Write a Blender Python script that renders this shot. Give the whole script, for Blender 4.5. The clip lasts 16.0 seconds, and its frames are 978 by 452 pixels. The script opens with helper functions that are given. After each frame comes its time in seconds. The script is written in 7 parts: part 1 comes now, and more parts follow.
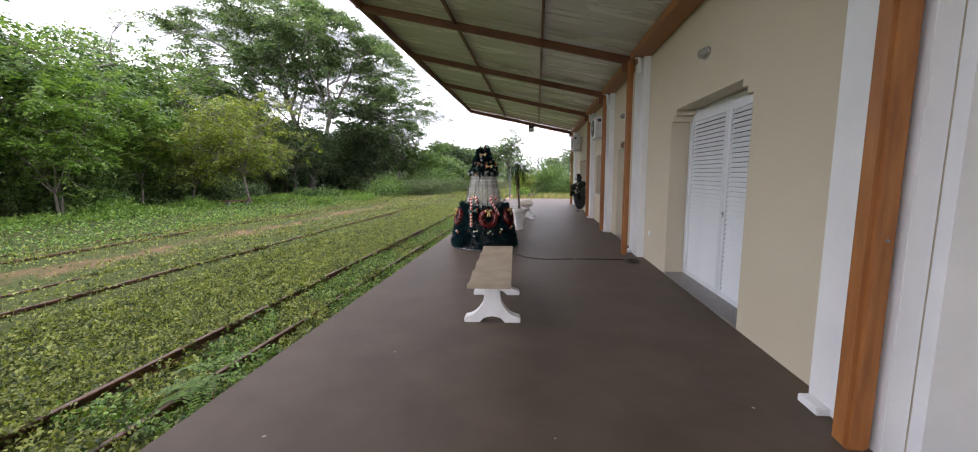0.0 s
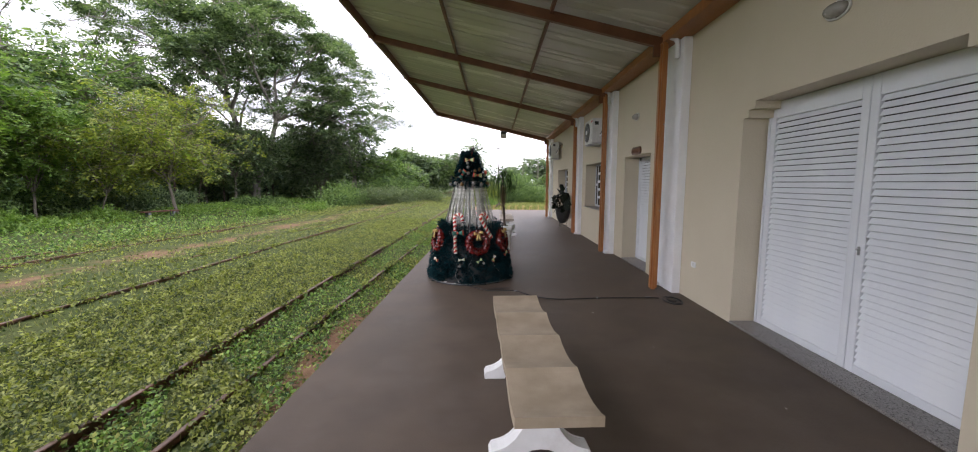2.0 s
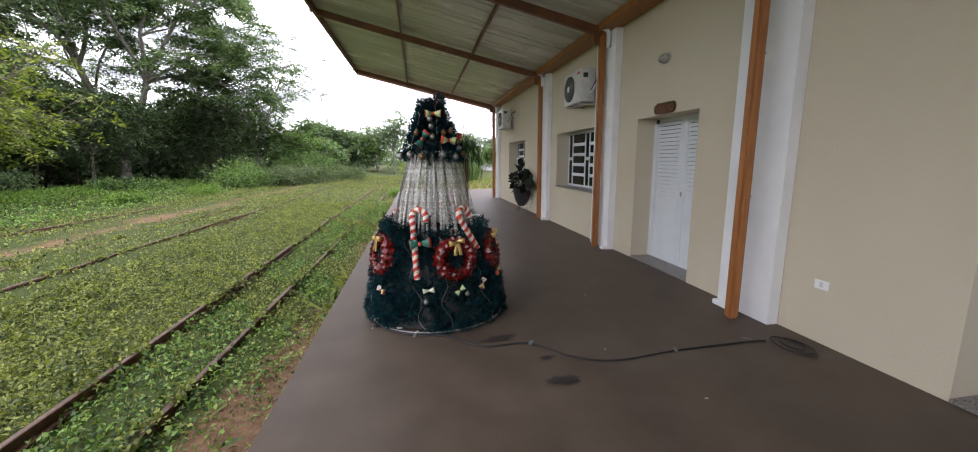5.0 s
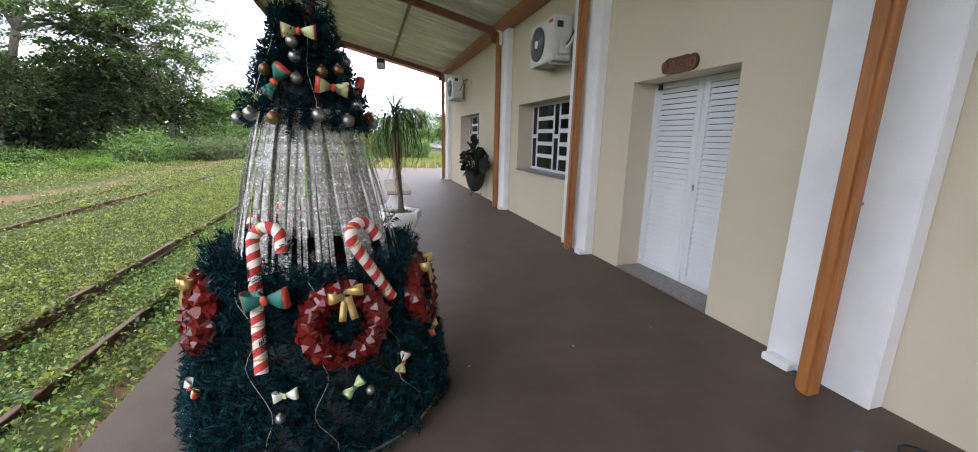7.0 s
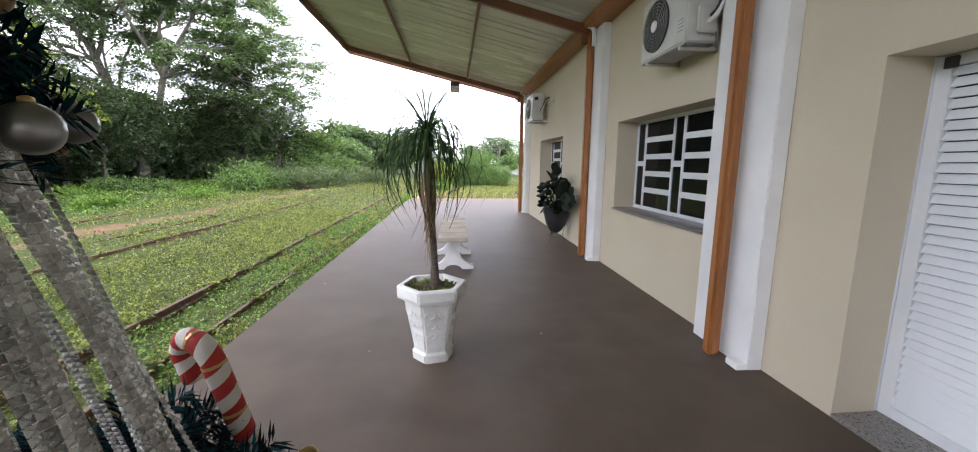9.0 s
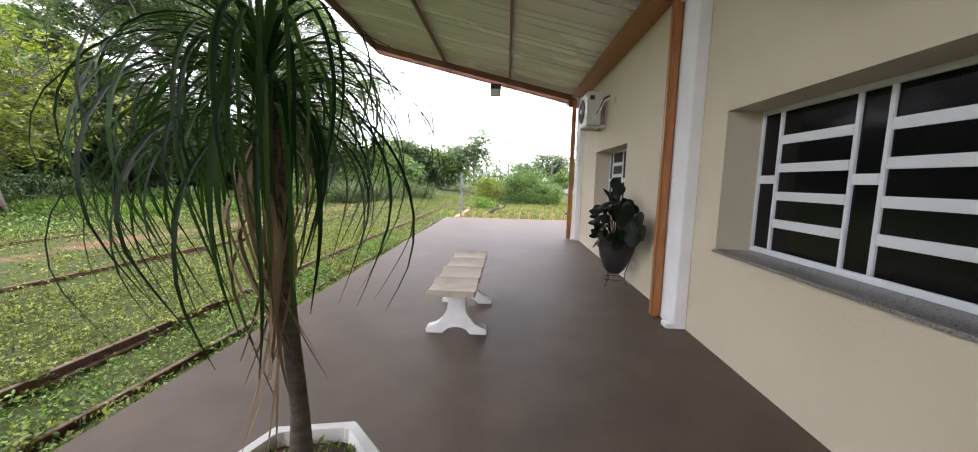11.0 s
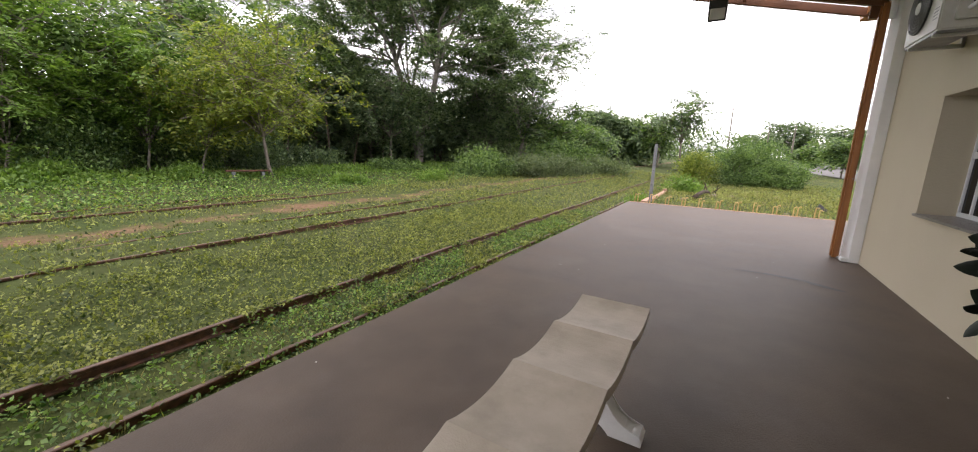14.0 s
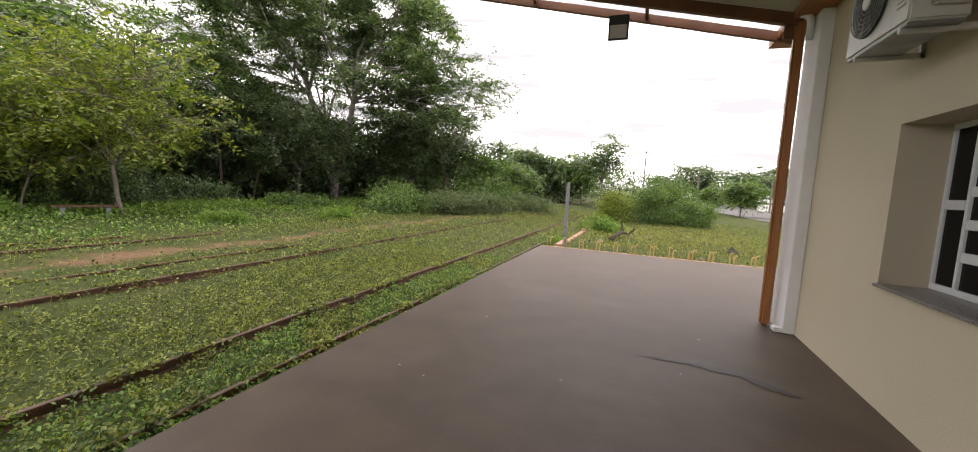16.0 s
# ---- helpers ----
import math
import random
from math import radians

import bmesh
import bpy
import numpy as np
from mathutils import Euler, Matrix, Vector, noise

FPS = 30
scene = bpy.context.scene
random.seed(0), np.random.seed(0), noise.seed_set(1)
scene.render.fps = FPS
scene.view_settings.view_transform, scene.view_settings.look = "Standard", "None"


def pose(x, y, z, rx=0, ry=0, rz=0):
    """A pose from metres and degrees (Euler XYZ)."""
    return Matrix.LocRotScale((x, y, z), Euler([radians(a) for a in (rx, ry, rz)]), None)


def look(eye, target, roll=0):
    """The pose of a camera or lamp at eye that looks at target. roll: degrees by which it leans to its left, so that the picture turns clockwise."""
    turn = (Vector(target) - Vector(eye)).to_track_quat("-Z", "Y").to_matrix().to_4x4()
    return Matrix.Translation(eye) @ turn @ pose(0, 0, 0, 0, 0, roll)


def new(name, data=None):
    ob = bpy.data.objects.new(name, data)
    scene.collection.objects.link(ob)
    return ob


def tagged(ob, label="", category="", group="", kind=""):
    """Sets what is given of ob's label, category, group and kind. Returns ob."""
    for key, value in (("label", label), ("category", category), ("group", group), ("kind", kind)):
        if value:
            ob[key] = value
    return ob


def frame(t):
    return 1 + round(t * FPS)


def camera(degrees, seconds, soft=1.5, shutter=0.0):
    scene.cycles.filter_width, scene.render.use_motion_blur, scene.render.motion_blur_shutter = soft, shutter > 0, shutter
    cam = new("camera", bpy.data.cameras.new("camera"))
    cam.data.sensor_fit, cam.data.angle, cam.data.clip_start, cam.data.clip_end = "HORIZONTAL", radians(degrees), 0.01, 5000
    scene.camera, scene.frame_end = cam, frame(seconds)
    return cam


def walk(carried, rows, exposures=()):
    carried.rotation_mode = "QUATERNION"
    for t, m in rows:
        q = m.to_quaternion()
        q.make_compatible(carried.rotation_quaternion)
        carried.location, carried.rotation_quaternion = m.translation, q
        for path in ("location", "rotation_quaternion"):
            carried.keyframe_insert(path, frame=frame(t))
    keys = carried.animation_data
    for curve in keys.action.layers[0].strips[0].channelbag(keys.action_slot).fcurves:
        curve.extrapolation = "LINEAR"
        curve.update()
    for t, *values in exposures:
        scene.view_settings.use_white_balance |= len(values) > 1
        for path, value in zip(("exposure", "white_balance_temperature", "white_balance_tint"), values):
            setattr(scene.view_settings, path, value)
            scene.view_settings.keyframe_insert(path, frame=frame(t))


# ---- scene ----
cam = camera(101.94, 16.0, soft=1.05)
PATH = [
    (0, (0.656, 0.212, 1.557), (0.420, 2.181, 1.300), -0.45),
    (0.5, (0.447, 0.713, 1.573), (0.209, 2.690, 1.392), -0.94),
    (1, (0.224, 1.162, 1.603), (0.061, 3.146, 1.406), -0.85),
    (1.5, (0.054, 1.591, 1.617), (-0.064, 3.580, 1.439), -2.13),
    (2, (-0.074, 2.080, 1.602), (-0.099, 4.069, 1.386), 0.12),
    (2.5, (-0.262, 2.493, 1.602), (-0.172, 4.472, 1.329), -0.52),
    (3, (-0.392, 2.975, 1.609), (-0.330, 4.968, 1.460), -1.53),
    (3.5, (-0.582, 3.405, 1.589), (-0.459, 5.395, 1.441), -0.51),
    (3.7, (-0.647, 3.561, 1.586), (-0.482, 5.541, 1.361), 0.63),
    (5.8, (-0.628, 5.537, 1.532), (-0.213, 7.464, 1.192), -0.82),
    (6, (-0.605, 5.701, 1.532), (-0.202, 7.630, 1.189), 0.60),
    (6.5, (-0.410, 6.109, 1.522), (0.156, 7.967, 1.044), 0.32),
    (7, (-0.198, 6.509, 1.509), (0.373, 8.376, 1.074), 1.22),
    (7.5, (-0.021, 6.986, 1.533), (0.473, 8.878, 1.113), 1.17),
    (8, (0.135, 7.417, 1.539), (0.482, 9.361, 1.222), 0.33),
    (8.2, (0.188, 7.610, 1.542), (0.439, 9.569, 1.227), 1.09),
    (10.3, (0.570, 9.698, 1.507), (0.722, 11.679, 1.274), 0.27),
    (10.5, (0.639, 9.890, 1.498), (0.784, 11.876, 1.311), 0.37),
    (11, (0.753, 10.394, 1.487), (0.670, 12.379, 1.257), 1.59),
    (11.5, (0.803, 10.880, 1.468), (0.782, 12.865, 1.227), 1.81),
    (12, (0.861, 11.359, 1.476), (0.709, 13.337, 1.227), 0.79),
    (12.5, (0.841, 11.808, 1.461), (0.474, 13.758, 1.207), 1.03),
    (13, (0.795, 12.202, 1.472), (0.099, 14.047, 1.140), -0.22),
    (13.5, (0.800, 12.657, 1.470), (-0.167, 14.374, 1.130), 0.42),
    (14, (0.793, 13.128, 1.459), (-0.189, 14.828, 1.073), 2.02),
    (14.5, (0.839, 13.665, 1.435), (0.024, 15.465, 1.126), 3.31),
    (15, (0.852, 14.186, 1.448), (0.041, 15.988, 1.144), 3.00),
    (15.5, (0.910, 14.713, 1.464), (0.221, 16.573, 1.211), 2.84),
    (16, (0.884, 15.195, 1.511), (0.178, 17.056, 1.316), 2.99),
]
walk(cam, [(t, look(*p)) for t, *p in PATH],
     [(0.0, 0.93, 6150, 20), (3.5, 0.94, 6200, 19), (6.0, 1.20, 6050, 17), (6.5, 1.31, 6000, 17), (8.0, 1.58, 5850, 17), (10.5, 1.36, 6250, 19), (11.5, 1.54, 6200, 18), (12.5, 1.18, 6200, 18), (14.0, 0.84, 6600, 19), (16.0, 0.68, 6900, 18)])

# ---- world and light ----
world = bpy.data.worlds.new("overcast_sky")
scene.world = world
world.use_nodes = True
wn, wl = world.node_tree.nodes, world.node_tree.links
wn.clear()
w_out = wn.new("ShaderNodeOutputWorld")
w_bg = wn.new("ShaderNodeBackground")
w_sky = wn.new("ShaderNodeTexSky")
w_sky.sky_type = "NISHITA"
w_sky.sun_disc = False
w_sky.sun_elevation = radians(55)
w_sky.sun_rotation = radians(200)
w_sky.air_density, w_sky.dust_density = 1.0, 4.0
w_dim = wn.new("ShaderNodeMix")
w_dim.data_type, w_dim.blend_type = "RGBA", "MULTIPLY"
w_dim.inputs["Factor"].default_value = 1.0
w_dim.inputs["B"].default_value = (0.10, 0.10, 0.10, 1)
w_tc = wn.new("ShaderNodeTexCoord")
w_map = wn.new("ShaderNodeMapping")
w_map.inputs["Scale"].default_value = (1.0, 1.0, 9.0)
w_noise = wn.new("ShaderNodeTexNoise")
w_noise.inputs["Scale"].default_value = 3.4
w_noise.inputs["Detail"].default_value = 4
w_noise.inputs["Roughness"].default_value = 0.55
w_ramp = wn.new("ShaderNodeValToRGB")
w_ramp.color_ramp.elements[0].position, w_ramp.color_ramp.elements[0].color = 0.40, (0.31, 0.315, 0.325, 1)
w_ramp.color_ramp.elements[1].position, w_ramp.color_ramp.elements[1].color = 0.62, (1.25, 1.25, 1.25, 1)
w_mix = wn.new("ShaderNodeMix")
w_mix.data_type = "RGBA"
w_mix.inputs["Factor"].default_value = 0.93
wl.new(w_sky.outputs["Color"], w_dim.inputs["A"])
wl.new(w_tc.outputs["Generated"], w_map.inputs["Vector"])
wl.new(w_map.outputs["Vector"], w_noise.inputs["Vector"])
wl.new(w_noise.outputs["Fac"], w_ramp.inputs["Fac"])
wl.new(w_dim.outputs["Result"], w_mix.inputs["A"])
wl.new(w_ramp.outputs["Color"], w_mix.inputs["B"])
wl.new(w_mix.outputs["Result"], w_bg.inputs["Color"])
w_bg.inputs["Strength"].default_value = 1.9
wl.new(w_bg.outputs["Background"], w_out.inputs["Surface"])

sun_data = bpy.data.lights.new("sun", "SUN")
sun_data.energy, sun_data.angle, sun_data.color = 0.9, radians(60), (1.0, 0.96, 0.9)
sun = new("sun", sun_data)
sun.matrix_world = look((-10, -16, 30), (0, 0, 0))


# ---- materials ----
def mat(name, a, b, scale=3.0, rough=0.7, fine=60.0, bump=0.15, metal=0.0, spec=0.5, grime=None, grime_scale=0.7,
        grime_amount=0.5, stretch=(1, 1, 1), transmit=None, island=0.0, rnd=0.0):
    """Two-colour surface with noise at two scales, stains, fine relief and uneven gloss."""
    m = bpy.data.materials.new(name)
    m.use_nodes = True
    n, l = m.node_tree.nodes, m.node_tree.links
    bs, out = n["Principled BSDF"], n["Material Output"]
    tc = n.new("ShaderNodeTexCoord")
    mp = n.new("ShaderNodeMapping")
    mp.inputs["Scale"].default_value = stretch
    l.new(tc.outputs["Object"], mp.inputs["Vector"])
    nz = n.new("ShaderNodeTexNoise")
    nz.inputs["Scale"].default_value, nz.inputs["Detail"].default_value = scale, 6
    l.new(mp.outputs["Vector"], nz.inputs["Vector"])
    rp = n.new("ShaderNodeValToRGB")
    rp.color_ramp.elements[0].position, rp.color_ramp.elements[0].color = 0.32, (*a, 1)
    rp.color_ramp.elements[1].position, rp.color_ramp.elements[1].color = 0.68, (*b, 1)
    fac = nz.outputs["Fac"]
    if island or rnd:
        if island:
            src = n.new("ShaderNodeNewGeometry").outputs["Random Per Island"]
        else:
            src = n.new("ShaderNodeObjectInfo").outputs["Random"]
        mx = n.new("ShaderNodeMix")
        mx.data_type = "FLOAT"
        mx.inputs["Factor"].default_value = island or rnd
        l.new(fac, mx.inputs["A"])
        l.new(src, mx.inputs["B"])
        fac = mx.outputs["Result"]
    l.new(fac, rp.inputs["Fac"])
    col = rp.outputs["Color"]
    if grime:
        gz = n.new("ShaderNodeTexNoise")
        gz.inputs["Scale"].default_value, gz.inputs["Detail"].default_value, gz.inputs["Roughness"].default_value = grime_scale, 8, 0.65
        l.new(mp.outputs["Vector"], gz.inputs["Vector"])
        gr = n.new("ShaderNodeMapRange")
        gr.inputs["From Min"].default_value, gr.inputs["From Max"].default_value = 0.5, 0.75
        gr.inputs["To Max"].default_value = grime_amount
        l.new(gz.outputs["Fac"], gr.inputs["Value"])
        gm = n.new("ShaderNodeMix")
        gm.data_type = "RGBA"
        gm.inputs["B"].default_value = (*grime, 1)
        l.new(gr.outputs["Result"], gm.inputs["Factor"])
        l.new(col, gm.inputs["A"])
        col = gm.outputs["Result"]
    l.new(col, bs.inputs["Base Color"])
    bs.inputs["Metallic"].default_value = metal
    bs.inputs["Specular IOR Level"].default_value = spec
    rr = n.new("ShaderNodeMapRange")
    rr.inputs["To Min"].default_value, rr.inputs["To Max"].default_value = max(0.02, rough - 0.1), min(1, rough + 0.1)
    l.new(nz.outputs["Fac"], rr.inputs["Value"])
    l.new(rr.outputs["Result"], bs.inputs["Roughness"])
    if bump:
        fz = n.new("ShaderNodeTexNoise")
        fz.inputs["Scale"].default_value, fz.inputs["Detail"].default_value = fine, 4
        l.new(mp.outputs["Vector"], fz.inputs["Vector"])
        bp = n.new("ShaderNodeBump")
        bp.inputs["Strength"].default_value, bp.inputs["Distance"].default_value = bump, 0.01
        l.new(fz.outputs["Fac"], bp.inputs["Height"])
        l.new(bp.outputs["Normal"], bs.inputs["Normal"])
    if transmit:
        tr = n.new("ShaderNodeBsdfTranslucent")
        tint = n.new("ShaderNodeMix")
        tint.data_type, tint.blend_type = "RGBA", "MULTIPLY"
        tint.inputs["Factor"].default_value = 1
        tint.inputs["B"].default_value = (*transmit[1], 1)
        l.new(col, tint.inputs["A"])
        l.new(tint.outputs["Result"], tr.inputs["Color"])
        ms = n.new("ShaderNodeMixShader")
        ms.inputs["Fac"].default_value = transmit[0]
        l.new(bs.outputs["BSDF"], ms.inputs[1])
        l.new(tr.outputs["BSDF"], ms.inputs[2])
        l.new(ms.outputs["Shader"], out.inputs["Surface"])
    return m


LEAFY = (0.42, (1.5, 1.6, 0.7))
M = dict(
    floor=mat("painted_concrete", (0.074, 0.055, 0.041), (0.110, 0.083, 0.062), 2.2, 0.56, 90, 0.25, grime=(0.15, 0.122, 0.106), grime_scale=0.75, grime_amount=0.45, spec=0.26),
    slab=mat("bare_concrete", (0.20, 0.15, 0.13), (0.32, 0.25, 0.21), 4, 0.9, 40, 0.6, grime=(0.07, 0.05, 0.035), grime_amount=0.8),
    cream=mat("cream_plaster", (0.550, 0.484, 0.360), (0.590, 0.524, 0.396), 0.9, 0.75, 55, 0.25, grime=(0.56, 0.49, 0.35), grime_scale=1.3, grime_amount=0.25),
    white=mat("white_paint", (0.74, 0.75, 0.76), (0.82, 0.82, 0.82), 2.5, 0.6, 70, 0.2, grime=(0.62, 0.60, 0.56), grime_scale=2, grime_amount=0.3),
    louvre=mat("white_enamel", (0.68, 0.70, 0.73), (0.74, 0.76, 0.78), 3, 0.35, 80, 0.05, grime=(0.70, 0.69, 0.66), grime_scale=3, grime_amount=0.3),
    timber=mat("ochre_varnished_timber", (0.29, 0.108, 0.030), (0.40, 0.165, 0.047), 5, 0.42, 60, 0.25, grime=(0.15, 0.05, 0.016), grime_scale=2.0, grime_amount=0.55, stretch=(6, 6, 0.6)),
    beam=mat("brown_painted_steel", (0.115, 0.042, 0.018), (0.18, 0.07, 0.03), 4, 0.5, 60, 0.2, grime=(0.06, 0.025, 0.015), grime_scale=1.5, grime_amount=0.6),
    sheet=mat("roof_sheet", (0.52, 0.515, 0.47), (0.63, 0.625, 0.58), 1.1, 0.26, 30, 0.06, grime=(0.48, 0.46, 0.40), grime_scale=0.9, grime_amount=0.5, stretch=(0.35, 1.6, 1), transmit=(0.03, (1, 1, 0.95))),
    granite=mat("grey_granite", (0.10, 0.09, 0.085), (0.30, 0.28, 0.26), 90, 0.3, 120, 0.05),
    glass=mat("dark_glass", (0.005, 0.005, 0.006), (0.008, 0.008, 0.009), 2, 0.08, 20, 0.0, spec=0.16),
    # black plastic; also the colour that stands for shade behind slats and in hollows
    dark=mat("dark_plastic_and_shade", (0.015, 0.015, 0.016), (0.03, 0.03, 0.03), 5, 0.5, 60, 0.1),
    rail=mat("rusted_rail", (0.060, 0.029, 0.019), (0.165, 0.074, 0.043), 14, 0.75, 120, 0.5, grime=(0.03, 0.02, 0.016), grime_scale=5, grime_amount=0.7),
    railtop=mat("worn_rail_head", (0.070, 0.042, 0.030), (0.135, 0.088, 0.062), 10, 0.6, 120, 0.3, grime=(0.09, 0.05, 0.03), grime_scale=4, grime_amount=0.7),
    seat=mat("beige_terrazzo", (0.40, 0.345, 0.27), (0.50, 0.44, 0.36), 6, 0.6, 140, 0.2, grime=(0.24, 0.20, 0.155), grime_scale=3.5, grime_amount=0.5),
    seat_tan=mat("tan_terrazzo", (0.31, 0.250, 0.175), (0.41, 0.335, 0.245), 6, 0.6, 140, 0.2, grime=(0.20, 0.16, 0.115), grime_scale=3.5, grime_amount=0.5),
    leg=mat("white_cast_stone", (0.66, 0.66, 0.65), (0.78, 0.78, 0.77), 5, 0.65, 90, 0.3, grime=(0.45, 0.42, 0.38), grime_scale=4, grime_amount=0.5),
    pot=mat("white_cement_pot", (0.68, 0.68, 0.66), (0.80, 0.80, 0.78), 6, 0.7, 70, 0.35, grime=(0.42, 0.40, 0.34), grime_scale=5, grime_amount=0.5),
    soil=mat("potting_soil", (0.025, 0.017, 0.011), (0.07, 0.045, 0.03), 20, 0.95, 90, 0.9),
    cable=mat("black_rubber", (0.012, 0.012, 0.013), (0.022, 0.021, 0.021), 8, 0.55, 80, 0.1),
    acbody=mat("ac_casing", (0.56, 0.555, 0.52), (0.64, 0.635, 0.60), 4, 0.45, 60, 0.05, grime=(0.36, 0.34, 0.30), grime_scale=3, grime_amount=0.4),
    steel=mat("grey_steel", (0.22, 0.22, 0.22), (0.34, 0.34, 0.34), 8, 0.45, 60, 0.1, metal=0.6),
    red=mat("red_print", (0.50, 0.02, 0.02), (0.58, 0.03, 0.03), 8, 0.5, 60, 0.0),
    lamp=mat("frosted_bulkhead_glass", (0.26, 0.25, 0.225), (0.36, 0.345, 0.31), 14, 0.25, 60, 0.3),
    sign=mat("carved_wood", (0.065, 0.026, 0.012), (0.13, 0.052, 0.024), 12, 0.5, 60, 0.4, stretch=(1, 0.3, 2)),
    letter=mat("carved_letter", (0.17, 0.075, 0.04), (0.24, 0.11, 0.06), 10, 0.6, 60, 0.2),
    grey_post=mat("weathered_concrete", (0.13, 0.14, 0.15), (0.21, 0.22, 0.235), 6, 0.85, 60, 0.4, grime=(0.12, 0.12, 0.11), grime_scale=3, grime_amount=0.5),
    ochre=mat("ochre_painted_bar", (0.50, 0.33, 0.13), (0.64, 0.46, 0.20), 9, 0.6, 60, 0.2, grime=(0.30, 0.16, 0.06), grime_scale=6, grime_amount=0.5),
    brick=mat("salmon_brick", (0.36, 0.20, 0.13), (0.52, 0.34, 0.24), 9, 0.9, 60, 0.6, grime=(0.2, 0.14, 0.1), grime_scale=3, grime_amount=0.5),
    tinsel_green=mat("dark_green_tinsel", (0.001, 0.008, 0.011), (0.010, 0.058, 0.070), 14, 0.75, 60, 0.0, island=0.7, spec=0.12),
    wreath_red=mat("red_foil_ribbon", (0.055, 0.003, 0.003), (0.135, 0.008, 0.007), 14, 0.14, 60, 0.0, island=0.6),
    garland=mat("silver_beaded_garland", (0.40, 0.39, 0.36), (0.70, 0.69, 0.65), 60, 0.25, 260, 0.5, metal=0.5, island=0.5),
    gold=mat("gold_satin", (0.45, 0.30, 0.09), (0.60, 0.43, 0.16), 10, 0.3, 60, 0.0, metal=0.4),
    cane_white=mat("white_felt", (0.66, 0.62, 0.55), (0.76, 0.72, 0.65), 10, 0.8, 160, 0.3),
    cane_red=mat("red_felt", (0.40, 0.025, 0.02), (0.52, 0.04, 0.03), 10, 0.7, 160, 0.3),
    bow_red=mat("red_ribbon", (0.48, 0.05, 0.025), (0.58, 0.08, 0.04), 10, 0.5, 60, 0.1),
    bow_lime=mat("lime_ribbon", (0.50, 0.58, 0.25), (0.62, 0.68, 0.36), 10, 0.5, 60, 0.1),
    bow_green=mat("green_ribbon", (0.02, 0.13, 0.10), (0.04, 0.20, 0.15), 10, 0.5, 60, 0.1),
    bow_white=mat("white_ribbon", (0.66, 0.66, 0.60), (0.76, 0.76, 0.70), 10, 0.5, 60, 0.1),
    silver=mat("silver_bauble", (0.22, 0.225, 0.22), (0.33, 0.33, 0.32), 10, 0.36, 60, 0.0, metal=0.9),
    bronze=mat("bronze_bauble", (0.14, 0.085, 0.04), (0.22, 0.14, 0.065), 10, 0.38, 60, 0.0, metal=0.8),
    wire=mat("clear_light_wire", (0.30, 0.30, 0.28), (0.42, 0.42, 0.40), 10, 0.4, 60, 0.0),
    bark=mat("grey_bark", (0.11, 0.092, 0.075), (0.22, 0.19, 0.16), 6, 0.9, 30, 0.9, grime=(0.07, 0.06, 0.045), grime_scale=2, grime_amount=0.7, stretch=(1, 1, 0.35)),
    bark_pale=mat("pale_bark", (0.155, 0.138, 0.118), (0.26, 0.238, 0.208), 6, 0.9, 30, 0.7, grime=(0.12, 0.10, 0.08), grime_scale=1.5, grime_amount=0.6, stretch=(1, 1, 0.35)),
    bark_palm=mat("palm_bark", (0.055, 0.042, 0.032), (0.125, 0.098, 0.075), 12, 0.9, 60, 0.7, stretch=(1, 1, 5)),
    leaf_dark=mat("dark_foliage", (0.030, 0.062, 0.030), (0.185, 0.250, 0.135), 1.1, 0.55, 5, 0, island=0.42, transmit=LEAFY),
    leaf_mid=mat("green_foliage", (0.032, 0.074, 0.022), (0.185, 0.275, 0.092), 0.6, 0.5, 5, 0, island=0.45, transmit=LEAFY),
    leaf_bright=mat("bright_foliage", (0.080, 0.155, 0.026), (0.190, 0.295, 0.062), 1.1, 0.5, 5, 0, island=0.42, transmit=LEAFY),
    leaf_yellow=mat("yellow_green_foliage", (0.095, 0.145, 0.024), (0.255, 0.290, 0.052), 0.5, 0.5, 5, 0, island=0.7, transmit=LEAFY),
    leaf_grey=mat("grey_green_foliage", (0.075, 0.105, 0.055), (0.15, 0.19, 0.10), 1.1, 0.6, 5, 0, island=0.42, transmit=LEAFY),
    leaf_palm=mat("palm_blade", (0.010, 0.026, 0.009), (0.040, 0.085, 0.022), 2, 0.6, 5, 0, spec=0.25, island=0.7, transmit=(0.25, (1.4, 1.6, 0.7))),
    leaf_dry=mat("dry_blade", (0.16, 0.10, 0.05), (0.26, 0.19, 0.10), 2, 0.7, 5, 0, island=0.6),
    leaf_plant=mat("leathery_dark_leaf", (0.005, 0.008, 0.005), (0.011, 0.017, 0.009), 5, 0.6, 30, 0.2, island=0.5, spec=0.2),
    weed=mat("lawn_weed", (0.018, 0.042, 0.009), (0.300, 0.330, 0.078), 4.5, 0.6, 5, 0, island=0.34, transmit=(0.3, (1.4, 1.5, 0.7))),
    weed_lush=mat("fresh_weed", (0.022, 0.064, 0.012), (0.215, 0.350, 0.080), 4.5, 0.6, 5, 0, island=0.4, transmit=(0.3, (1.4, 1.5, 0.7))),
    straw=mat("dry_grass", (0.19, 0.185, 0.06), (0.38, 0.35, 0.15), 0.9, 0.7, 5, 0, island=0.6, transmit=(0.3, (1.3, 1.3, 0.8))),
    asphalt=mat("asphalt", (0.11, 0.105, 0.10), (0.15, 0.145, 0.14), 3, 0.9, 80, 0.4),
